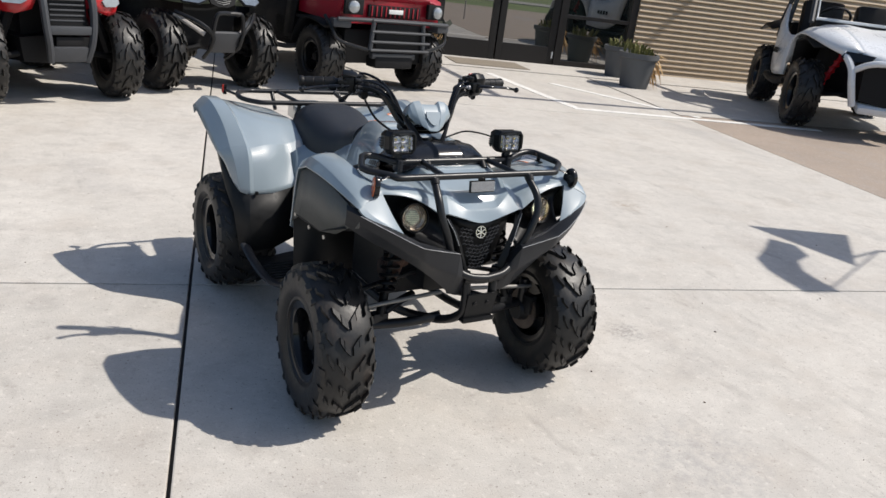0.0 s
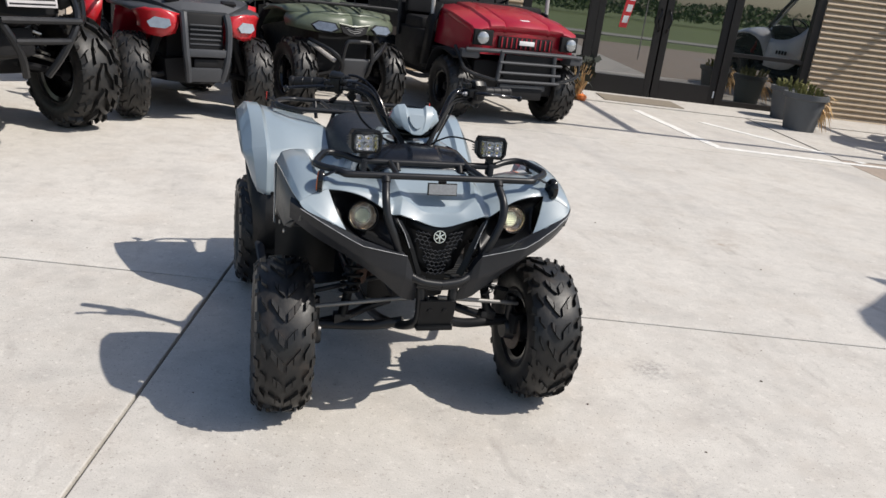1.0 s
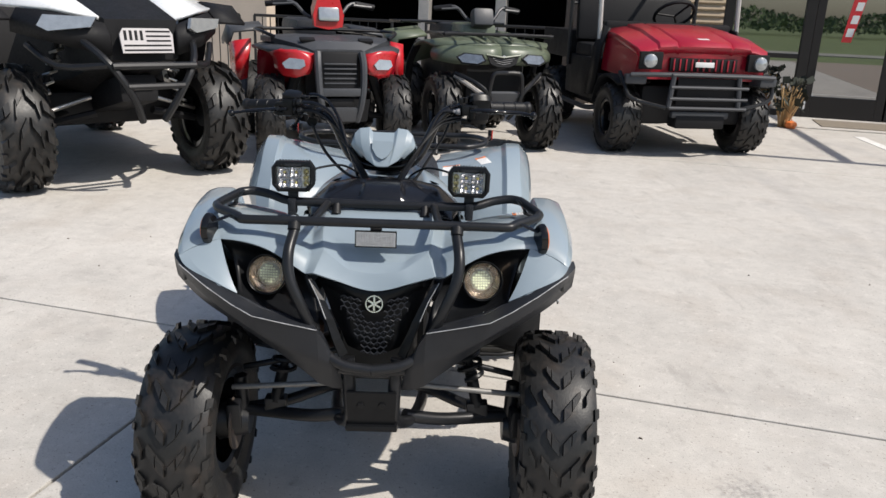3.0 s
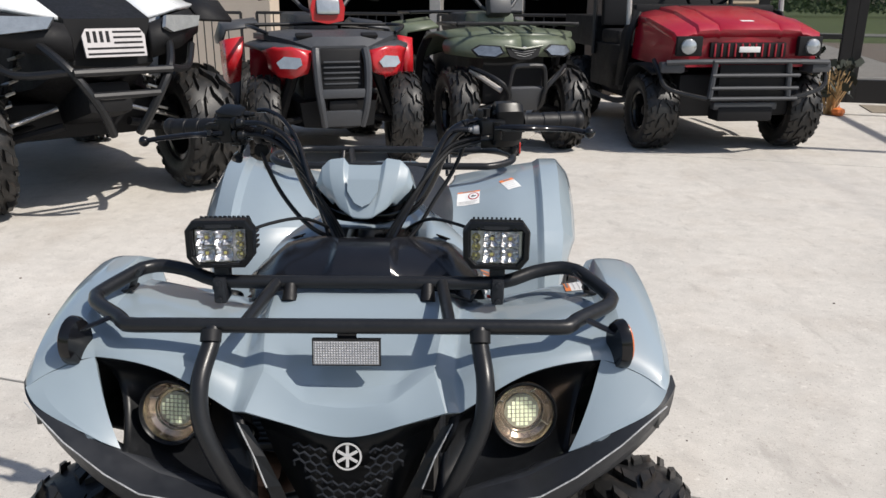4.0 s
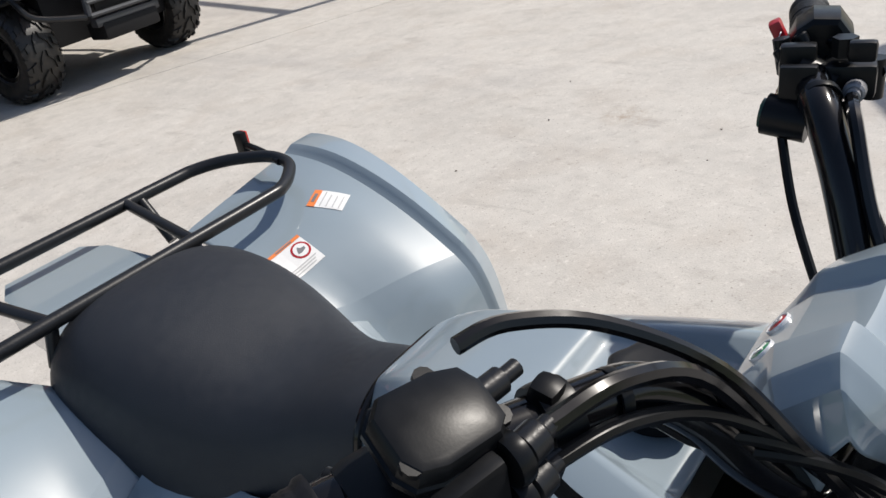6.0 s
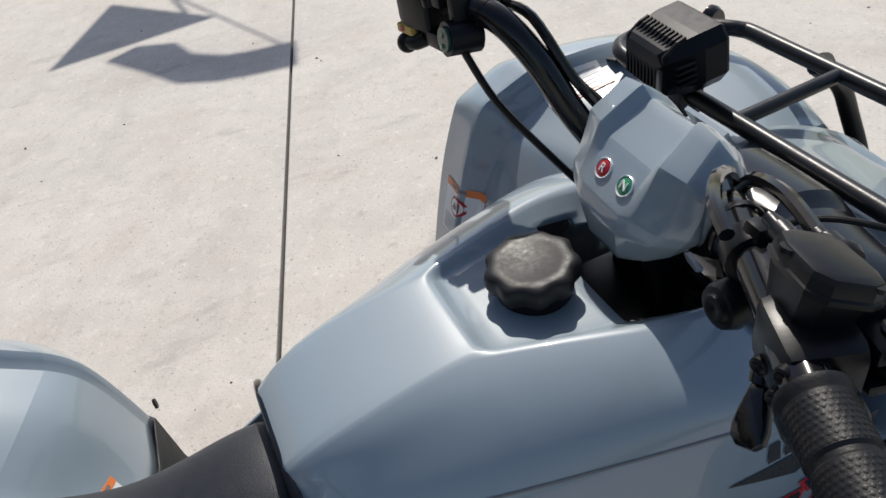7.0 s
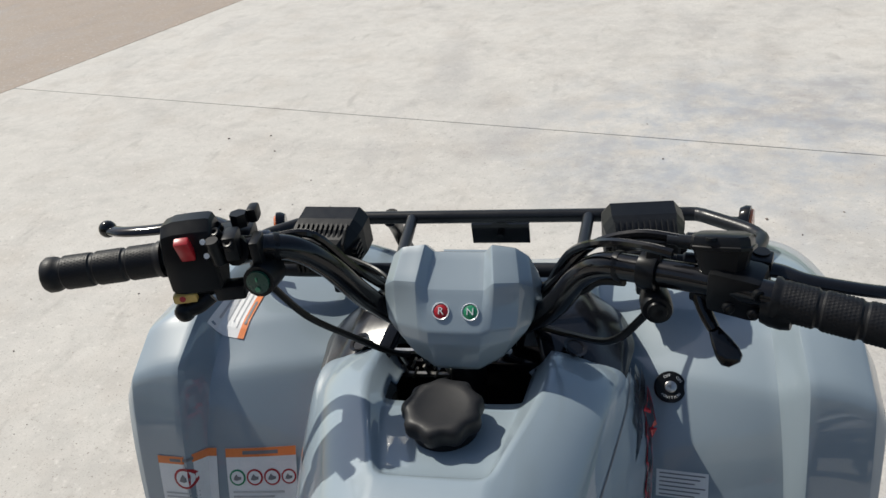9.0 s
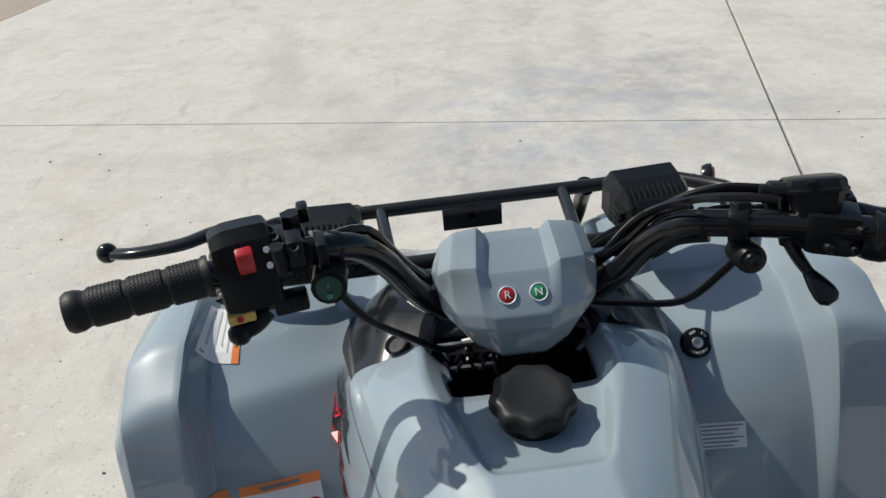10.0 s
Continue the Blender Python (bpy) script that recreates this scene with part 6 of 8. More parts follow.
turned(bm, [(0.001, 0.0), (0.04, 0.005), (0.058, 0.035), (0.052, 0.065), (0.018, 0.080), (0.006, 0.076), (0.004, 0.10), (0.001, 0.10)], Matrix.Translation((0.04, -0.10, 0)), 40, lambda a: 0.05 * math.cos(9 * a))
part("pumpkin", bm, ORANGE, bundle)
bm = bmesh.new()
for _ in range(110):
    c = Vector((rnd.uniform(-.10, .18), rnd.uniform(-.12, .12), rnd.uniform(0.18, 0.50)))
    e, g = (Vector((rnd.uniform(-1, 1), rnd.uniform(-1, 1), rnd.uniform(-1, 1))).normalized() * rnd.uniform(0.03, 0.06) for _ in range(2))
    bm.faces.new([bm.verts.new(p) for p in (c + e, c + g, c - e, c - g)])
part("dark_leaves", bm, material("withered_leaves", (0.03, 0.035, 0.025), 0.8, vary=0.3, scale=20), bundle, smooth=False)["kind"] = "stuff"

# unseen cut-out on an invented pole off to the side, shaped to cast the shadow on the slabs
cutout = thing("feather_banner", "unseen grey cut-out on a slim pole, added to cast a shadow on the yard", "banner")
HIGH = 2.3
lift = Vector((0.727, -0.376, 1.0)) * HIGH
CUTOUT = material("cutout_grey", (0.25, 0.26, 0.28), 0.8, vary=0.05, scale=5)
for name, outline in (("pennant", [(2.614, .455), (3.155, .181), (2.666, -.175)]),
                      ("blade", [(2.543, .254), (2.33, .13), (2.173, .053), (2.09, -.07), (2.05, -.20), (2.021, -.33), (2.218, -.377), (2.24, -.25), (2.275, -.14), (2.376, -.038), (2.522, .0), (2.603, .136)])):
    bm = bmesh.new()
    plate(bm, outline, Matrix.Translation(lift), 0.006)
    part(name, bm, CUTOUT, cutout, smooth=False)
bm = bmesh.new()
rod(bm, (4.75, -0.92, 0), (4.75, -0.92, HIGH), 0.014, seg=8)
rod(bm, (4.75, -0.92, HIGH), (4.42, -.95, HIGH), 0.010, seg=8)
rod(bm, (4.75, -0.92, HIGH), (3.80, -1.22, HIGH), 0.006, seg=8)
part("pole", bm, GALV, cutout)

# lawn, road and tree line across the way, mirrored in the shop glass
bm = bmesh.new()
uv_box(bm, -60, 60, -15.5, -13.0, -0.078, -0.05)
structure("road", bm, material("pale_road", (0.30, 0.29, 0.26), 0.9, vary=0.12, scale=3), "pale concrete road beyond the yard", "road")
rnd = random.Random(21)
bm = bmesh.new()
for _ in range(15000):
    u, v = rnd.uniform(-70, 70), rnd.uniform(-62, -50)
    h = 1.9 + 0.9 * noise.noise(Vector((u * 0.12, 0, 0)))
    z = rnd.uniform(0.2, 1) * h
    c = Vector((u, v, z))
    e, g = (Vector((rnd.uniform(-1, 1), rnd.uniform(-1, 1), rnd.uniform(-1, 1))).normalized() * rnd.uniform(0.10, 0.30) for _ in range(2))
    bm.faces.new([bm.verts.new(p) for p in (c + e, c + g, c - e, c - g)])
trees = structure("far_trees", bm, material("far_foliage", (0.075, 0.115, 0.04), 0.9, vary=0.4, scale=0.5), "far line of dark green trees", "trees")
trees["kind"] = "stuff"


# ---- parked vehicles ----
RED = material("red_body", (0.42, 0.012, 0.018), 0.3, vary=0.06, scale=5, coat=0.4)
CRIMSON = material("crimson_body", (0.30, 0.006, 0.020), 0.33, vary=0.08, scale=5, coat=0.3)
OLIVE = material("olive_body", (0.095, 0.115, 0.078), 0.4, vary=0.08, scale=6, coat=0.2)
GREY_PLASTIC = material("grey_plastic", (0.038, 0.041, 0.047), 0.5, vary=0.12, scale=8)
PALE = material("pale_body", (0.62, 0.64, 0.66), 0.3, vary=0.04, scale=5, coat=0.3)
SILVER = material("silver_rim", (0.35, 0.35, 0.35), 0.4, 0.7, vary=0.1, scale=20)
CLEAR = material("headlamp_glass", (0.36, 0.38, 0.39), 0.12, 0.5, vary=0.15, scale=30, coat=0.6)
LAMP_GLASS = material("grey_lamp_glass", (0.20, 0.22, 0.24), 0.10, 0.6, vary=0.3, scale=30, coat=0.8)
# near-black of dark plastic parts; also colours in the shade of cores and undersides
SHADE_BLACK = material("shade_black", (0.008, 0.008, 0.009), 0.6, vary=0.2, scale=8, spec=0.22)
PLATE = material("dull_silver_plate", (0.42, 0.40, 0.40), 0.5, 0.3, vary=0.08, scale=12)
RED_SPRING = material("red_spring", (0.5, 0.01, 0.02), 0.4, vary=0.1, scale=30)


def mass(parent, name, mat, rings, label="", sharp=40, both=True, levels=0):
    """A body lofted from half-sections, mirrored over x = 0 and closed."""
    bm = bmesh.new()
    full = [[Vector(p) for p in ring] + [Vector((-x, y, z)) for x, y, z in reversed(ring)] for ring in rings]
    loft(bm, full, True, True)
    return part(name, bm, mat, parent, label, sharp=sharp, levels=levels)


def pipe(parent, name, pts, r, mat=TUBE, label="", steps=4, both=False):
    for s in ((-1, 1) if both else (1,)):
        bm = bmesh.new()
        tube(bm, [(s * x, y, z) for x, y, z in pts], r, 8, steps)
        ob = part(name, bm, mat, parent, label)
    return ob


def block(parent, name, mat, at, size, turn=(0, 0, 0), bevel=0.01, taper=None, label="", both=False):
    for s in ((-1, 1) if both else (1,)):
        bm = bmesh.new()
        box(bm, (s * at[0], at[1], at[2]), size, (turn[0], s * turn[1], s * turn[2]), bevel, taper)
        ob = part(name, bm, mat, parent, label)
    return ob


def rack_bars(parent, y0, y1, w, z, mat, count=4):
    bm = bmesh.new()
    tube(bm, [(-w, y0 + .05, z), (-w + .06, y0, z + .01), (w - .06, y0, z + .01), (w, y0 + .05, z), (w, y1 - .05, z), (w - .06, y1, z), (-w + .06, y1, z), (-w, y1 - .05, z)], 0.012, 8, 3, closed=True)
    ob = part("rack", bm, mat, parent, "tubular luggage rack")
    for k in range(count):
        bm = bmesh.new()
        x = -w + 2 * w * (k + 1) / (count + 1)
        rod(bm, (x, y0, z), (x, y1, z), 0.009, seg=6)
        part("rack_bar", bm, mat, ob)


def bars_and_seat(parent, y, z, w, seat_mat):
    pipe(parent, "handlebar", [(-w, y + .10, z - .02), (-w * .55, y + .05, z), (-w * .25, y, z - .10), (w * .25, y, z - .10), (w * .55, y + .05, z), (w, y + .10, z - .02)], 0.013, GREY_PLASTIC)
    for s in (-1, 1):
        bm = bmesh.new()
        rod(bm, (s * w * .62, y + .055, z), (s * w * 1.0, y + .10, z - .02), 0.022)
        part("grip", bm, GRIP, parent)
        bm = bmesh.new()
        tube(bm, [(s * w * .55, y - .02, z - .01), (s * w * .9, y + .0, z - .02)], 0.010, 6, 1)
        part("brake_lever", bm, GREY_PLASTIC, parent)
    block(parent, "seat", seat_mat, (0, y + .65, .86), (0.32, 0.75, 0.16), (0, 0, 0), 0.05)


# red quad
rq = thing("quad_bike", "red and dark grey sport quad bike parked by the shop", "quad bike", Matrix.Translation((-.575, 3.59, 0)) @ Matrix.Rotation(radians(18.6), 4, "Z"), "parked vehicles")
for s in (-1, 1):
    wheel(rq, (s * .44, 0.04, .295), .295, .20, .165, 16, s, 0.014, turn=-8, rim_mat=SHADE_BLACK, name="front_wheel", bead=SILVER)
    wheel(rq, (s * .44, 1.28, .295), .295, .26, .165, 16, s, 0.014, rim_mat=SHADE_BLACK, name="rear_wheel", blunt=True, bead=SILVER)
    # red bezel round the lamp, swept back into the fender
    bezel = [[(.165, -.150, .735), (.29, -.165, .760), (.40, -.110, .755), (.45, -.03, .735)], [(.175, -.175, .690), (.23, -.180, .715), (.37, -.120, .710), (.43, -.05, .70)],
             [(.185, -.180, .650), (.23, -.180, .625), (.36, -.125, .625), (.42, -.05, .66)], [(.20, -.165, .605), (.29, -.150, .575), (.37, -.100, .585), (.415, -.04, .63)]]
    part("front_fender", shell(bezel, side=s, cols={1: .6, 2: .6}, lines={1: .6, 2: .6}), RED, rq, "glossy red front fender", levels=1, thick=0.02)
    top = [[(.165, -.150, .737), (.29, -.165, .762), (.40, -.110, .757), (.45, -.03, .737)], [(.165, .0, .775), (.29, -.0, .79), (.42, .02, .785), (.49, .06, .765)], [(.2, .3, .79), (.3, .3, .80), (.45, .3, .79), (.53, .3, .76)]]
    part("fender_top", shell(top, side=s), GREY_PLASTIC, rq, levels=1, thick=0.02)
    lamp_at = frame_of((s * .302, -.150, .668), (s * .42, -1, .20))
    bm = bmesh.new()
    plate(bm, [(-.078, .0), (-.055, -.034), (.04, -.036), (.078, -.012), (.068, .028), (-.03, .036)], lamp_at, 0.012)
    part("headlight", bm, CLEAR, rq, "pale glass headlight")
    # red flank behind the wheel and the long red strip at the foot guard
    flank = [[(.20, .10, .78), (.36, .12, .78), (.50, .18, .74)], [(.22, .16, .64), (.36, .22, .64), (.50, .26, .60)], [(.24, .26, .48), (.38, .30, .46), (.49, .32, .44)]]
    part("inner_flank", shell(flank, side=s), CRIMSON, rq, levels=1, thick=0.015)
    strip = [[(.52, .42, .80), (.63, .46, .78), (.66, .56, .76)], [(.54, .40, .66), (.63, .44, .64), (.66, .54, .62)], [(.56, .39, .52), (.62, .42, .50), (.65, .5, .50)]]
    part("side_strip", shell(strip, side=s), RED, rq, thick=0.02)
    foot = [[(.56, .39, .52), (.62, .42, .50), (.65, .5, .50)], [(.58, .38, .36), (.62, .41, .34), (.65, .48, .34)], [(.58, .34, .22), (.61, .36, .20), (.64, .44, .20)]]
    part("foot_guard", shell(foot, side=s), GREY_PLASTIC, rq, thick=0.02)
    rear = [[(.36, .95, .86), (.60, .95, .83), (.64, 1.0, .72)], [(.36, 1.3, .90), (.62, 1.3, .87), (.66, 1.3, .76)], [(.36, 1.6, .84), (.60, 1.6, .82), (.64, 1.6, .7)]]
    part("rear_fender", shell(rear, side=s), GREY_PLASTIC, rq, thick=0.02)
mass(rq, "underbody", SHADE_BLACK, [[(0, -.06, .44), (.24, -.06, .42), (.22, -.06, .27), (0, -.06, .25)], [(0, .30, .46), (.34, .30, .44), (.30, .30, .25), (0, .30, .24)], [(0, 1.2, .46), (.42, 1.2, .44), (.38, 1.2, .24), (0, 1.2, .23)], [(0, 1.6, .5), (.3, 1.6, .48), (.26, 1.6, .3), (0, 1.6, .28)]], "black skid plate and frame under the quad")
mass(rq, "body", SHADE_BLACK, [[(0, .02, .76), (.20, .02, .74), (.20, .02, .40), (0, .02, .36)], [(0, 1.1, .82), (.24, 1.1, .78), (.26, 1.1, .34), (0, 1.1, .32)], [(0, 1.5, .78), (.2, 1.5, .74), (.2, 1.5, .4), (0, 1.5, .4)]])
mass(rq, "front_deck", GREY_PLASTIC, [[(0, -.16, .765), (.15, -.16, .765), (.17, -.15, .755), (.17, -.15, .72), (0, -.16, .70)], [(0, -.10, .815), (.15, -.10, .815), (.30, -.06, .80), (.30, -.05, .77), (0, -.1, .74)],
                                      [(0, .08, .845), (.20, .08, .845), (.42, .10, .825), (.42, .10, .79), (0, .1, .76)], [(0, .34, .845), (.22, .34, .845), (.46, .34, .825), (.46, .34, .79), (0, .34, .76)]], "dark grey moulded front deck", sharp=25)
for s in (-1, 1):
    block(rq, "tie_down", SHADE_BLACK, (s * .20, -.075, .822), (0.10, 0.05, 0.02), (18, 0, 0), 0.006)
    pipe(rq, "rack_rail", [(s * .40, .06, .83), (s * .47, .14, .86), (s * .50, .30, .87), (s * .44, .44, .87)], 0.012)
pipe(rq, "rack_rail", [(-.44, .44, .87), (0, .46, .875), (.44, .44, .87)], 0.012)
# bumper: two broad posts, grille and plates between
block(rq, "grille_column", SHADE_BLACK, (0, -.15, .60), (0.26, 0.08, 0.30), (-6, 0, 0), 0.02)
for k in range(5):
    block(rq, "grille_slat", GREY_PLASTIC, (0, -.196, .545 + k * .032), (0.22, 0.010, 0.010), (-6, 0, 0), 0.002)
for s in (-1, 1):
    bm = bmesh.new()
    tube(bm, [(s * .15, -.175, .745), (s * .155, -.215, .66), (s * .150, -.235, .52), (s * .135, -.235, .40), (s * .115, -.20, .29)], (0.026, 0.022), 8, 4)
    part("bumper_post", bm, GREY_PLASTIC, rq)
block(rq, "bumper_plate", GREY_PLASTIC, (0.0, -.235, .49), (0.27, 0.03, 0.055), (0, 0, 0), 0.012)
block(rq, "bumper_plate", GREY_PLASTIC, (0.0, -.215, .34), (0.23, 0.03, 0.10), (14, 0, 0), 0.012)
block(rq, "winch", SHADE_BLACK, (0.0, -.19, .415), (0.18, 0.07, 0.07), (0, 0, 0), 0.02)
mass(rq, "headlight_pod", RED, [[(0, .20, 1.10), (.08, .20, 1.08), (.11, .20, .98), (.10, .20, .90), (0, .20, .88)], [(0, .34, 1.16), (.07, .34, 1.14), (.10, .34, 1.02), (.09, .34, .90), (0, .34, .88)], [(0, .46, 1.10), (.05, .46, 1.08), (.07, .46, 1.0), (.06, .46, .92), (0, .46, .9)]], "red headlight pod on the handlebar")
block(rq, "headlight", CLEAR, (0, .195, .985), (0.15, 0.03, 0.10), (-12, 0, 0), 0.02)
bars_and_seat(rq, .40, 1.06, .40, SEAT)
for s in (-1, 1):
    pipe(rq, "suspension_arm", [(s * .10, -.04, .34), (s * .42, .02, .28)], 0.022, SHADE_BLACK)
    pipe(rq, "spring_strut", [(s * .26, .0, .60), (s * .36, .02, .32)], 0.035, SHADE_BLACK)

# olive quad
gq = thing("quad_bike", "olive green utility quad bike with racks parked by the shop", "quad bike", Matrix.Translation((.58, 4.16, 0)) @ Matrix.Rotation(radians(15), 4, "Z"), "parked vehicles")
for s in (-1, 1):
    wheel(gq, (s * .40, 0.03, .30), .30, .20, .15, 13, s, 0.024, name="front_wheel")
    wheel(gq, (s * .40, 1.27, .30), .30, .25, .15, 13, s, 0.024, name="rear_wheel", blunt=True)
    fender = [[(.0, -.12, .80), (.18, -.12, .80), (.34, -.04, .80), (.46, .10, .78)], [(.0, -.16, .74), (.18, -.17, .73), (.36, -.10, .74), (.50, .08, .74)], [(.0, -.15, .68), (.18, -.16, .66), (.34, -.10, .66), (.48, .06, .68)]]
    part("front_fender", shell(fender, side=s), OLIVE, gq, "olive front fender", levels=1, thick=0.02)
    arch = [[(.0, -.10, .81), (.22, -.10, .81), (.46, .08, .79)], [(.0, .15, .86), (.25, .15, .86), (.52, .20, .83)], [(.0, .45, .86), (.25, .45, .85), (.54, .45, .80)], [(.20, .58, .7), (.38, .58, .68), (.55, .56, .62)]]
    part("fender_top", shell(arch, side=s), OLIVE, gq, levels=1, thick=0.02)
    lamp_at = frame_of((s * .245, -.165, .705), (s * .30, -1, .35))
    bm = bmesh.new()
    plate(bm, [(-.095, .008), (-.06, -.028), (.05, -.036), (.10, -.01), (.078, .028), (-.045, .036)], lamp_at, 0.015)
    part("headlight", bm, LAMP_GLASS, gq, "grey glass headlight")
    rear = [[(.30, .92, .84), (.56, .92, .80), (.60, .95, .62)], [(.30, 1.3, .90), (.60, 1.3, .86), (.64, 1.3, .72)], [(.30, 1.6, .85), (.58, 1.6, .82), (.62, 1.6, .7)]]
    part("rear_fender", shell(rear, side=s), OLIVE, gq, thick=0.02)
    pipe(gq, "bumper_tube", [(s * .34, -.10, .60), (s * .22, -.24, .54), (s * .13, -.28, .46), (s * .12, -.24, .36), (s * .10, -.10, .26)], 0.016, TUBE)
    pipe(gq, "bumper_brace", [(s * .13, -.28, .46), (s * .11, -.30, .60), (s * .06, -.30, .62), (0, -.30, .62)], 0.016, TUBE)
    pipe(gq, "pale_arm", [(s * .15, -.20, .45), (s * .34, -.08, .58)], 0.018, GALV)
    pipe(gq, "suspension_arm", [(s * .10, -.04, .34), (s * .36, .02, .28)], 0.022, SHADE_BLACK)
mass(gq, "body", SHADE_BLACK, [[(0, .0, .72), (.22, .0, .70), (.22, .0, .34), (0, .0, .30)], [(0, 1.1, .80), (.24, 1.1, .76), (.26, 1.1, .32), (0, 1.1, .30)], [(0, 1.5, .78), (.2, 1.5, .74), (.2, 1.5, .4), (0, 1.5, .4)]])
bm = bmesh.new()
face = frame_of((0, -.178, .700), (0, -1, .22))
plate(bm, [(-.125, .030), (0, .012), (.125, .030), (.100, -.028), (.045, -.050), (-.045, -.050), (-.100, -.028)], face, 0.018)
grill = part("grille", bm, SHADE_BLACK, gq, "black chevron grille", smooth=False)
for k in range(4):
    bm = bmesh.new()
    tube(bm, [face @ Vector((x * (1 - .15 * k), .014 - .016 * k + abs(x) * .14, .019)) for x in (-.10, -.05, 0, .05, .10)], 0.004, 6, 1)
    part("grille_bar", bm, GREY_PLASTIC, grill)
bm = bmesh.new()
tube(bm, [face @ Vector(p) for p in ((-.135, .040, .012), (-.06, .028, .02), (0, .020, .024), (.06, .028, .02), (.135, .040, .012))], 0.014, 8, 3, flat=.6)
part("brow", bm, OLIVE, gq)
for s in (-1, 1):
    bm = bmesh.new()
    plate(bm, [(-.110, .012), (-.068, -.038), (.056, -.046), (.116, -.014), (.090, .036), (-.052, .044)], frame_of((s * .245, -.160, .705), (s * .30, -1, .35)), 0.010)
    part("lamp_surround", bm, SHADE_BLACK, gq, smooth=False)
    pipe(gq, "hood_rib", [(s * .10, -.10, .838), (s * .13, .10, .872), (s * .15, .32, .872)], 0.012, OLIVE)
    pipe(gq, "mud_flap", [(s * .50, .40, .80), (s * .54, .52, .64), (s * .54, .60, .42)], 0.030, SHADE_BLACK)
bm = bmesh.new()
plate(bm, [(-.022, .0), (0, -.012), (.022, .0), (0, .012)], face @ Matrix.Translation((0, .022, .03)), 0.004)
part("badge", bm, SILVER, grill, smooth=False)
block(gq, "skid_plate", GREY_PLASTIC, (0.0, -.23, .40), (0.24, 0.04, 0.18), (25, 0, 0), 0.02, (1, 1), "grey skid plate")
rack_bars(gq, -.08, .45, .42, .87, TUBE, 5)
rack_bars(gq, 1.15, 1.65, .46, .93, TUBE, 5)
block(gq, "instrument_pod", GREY_PLASTIC, (0, .36, .99), (0.17, 0.12, 0.14), (-18, 0, 0), 0.03)
block(gq, "fuel_tank", OLIVE, (0, .60, .86), (0.30, 0.40, 0.18), (0, 0, 0), 0.05)
bars_and_seat(gq, .40, 1.07, .36, SEAT)

# red utility cart
uc = thing("utility_cart", "red utility cart with a roll cage and grey brush guard", "utility cart", Matrix.Translation((2.13, 4.40, 0)) @ Matrix.Rotation(radians(6.7), 4, "Z"), "parked vehicles")
for s in (-1, 1):
    wheel(uc, (s * .53, 0.0, .275), .275, .24, .14, 16, s, 0.012, name="front_wheel")
    wheel(uc, (s * .53, 1.78, .275), .275, .26, .14, 16, s, 0.012, name="rear_wheel", blunt=True)
HOOD = []
for y, z, w in ((-.31, .80, .50), (-.32, .85, .50), (-.28, .89, .52), (.10, .97, .55), (.42, 1.00, .57)):
    HOOD.append([(0, y, z), (.20, y, z), (.215, y, z - .012), (.235, y, z), (.36, y, z - .01), (.375, y, z - .03), (.40, y, z - .03), (w, y, z - .06), (w + .01, y + .01, z - .10)])
part("hood", shell(HOOD, both=True), CRIMSON, uc, "crimson moulded hood", thick=0.015)
mass(uc, "front_panel", CRIMSON, [[(0, -.31, .80), (.50, -.28, .80), (.53, -.26, .60), (0, -.29, .60)], [(0, .35, .90), (.56, .35, .90), (.58, .35, .62), (0, .35, .6)]], sharp=30)
block(uc, "grille_recess", SHADE_BLACK, (0, -.305, .715), (0.54, 0.03, 0.10), (0, 0, 0), 0.008)
for k in range(11):
    block(uc, "grille_slat", CRIMSON, (-.24 + k * .048, -.322, .715), (0.012, 0.012, 0.088), (0, 0, 0), 0.003)
block(uc, "name_plate", WHITE, (0, -.335, .72), (0.15, 0.010, 0.038), (0, 0, 0), 0.004)
block(uc, "hood_label", WHITE, (0.02, -.20, .905), (0.09, 0.06, 0.004), (10, 0, 0), 0.0)
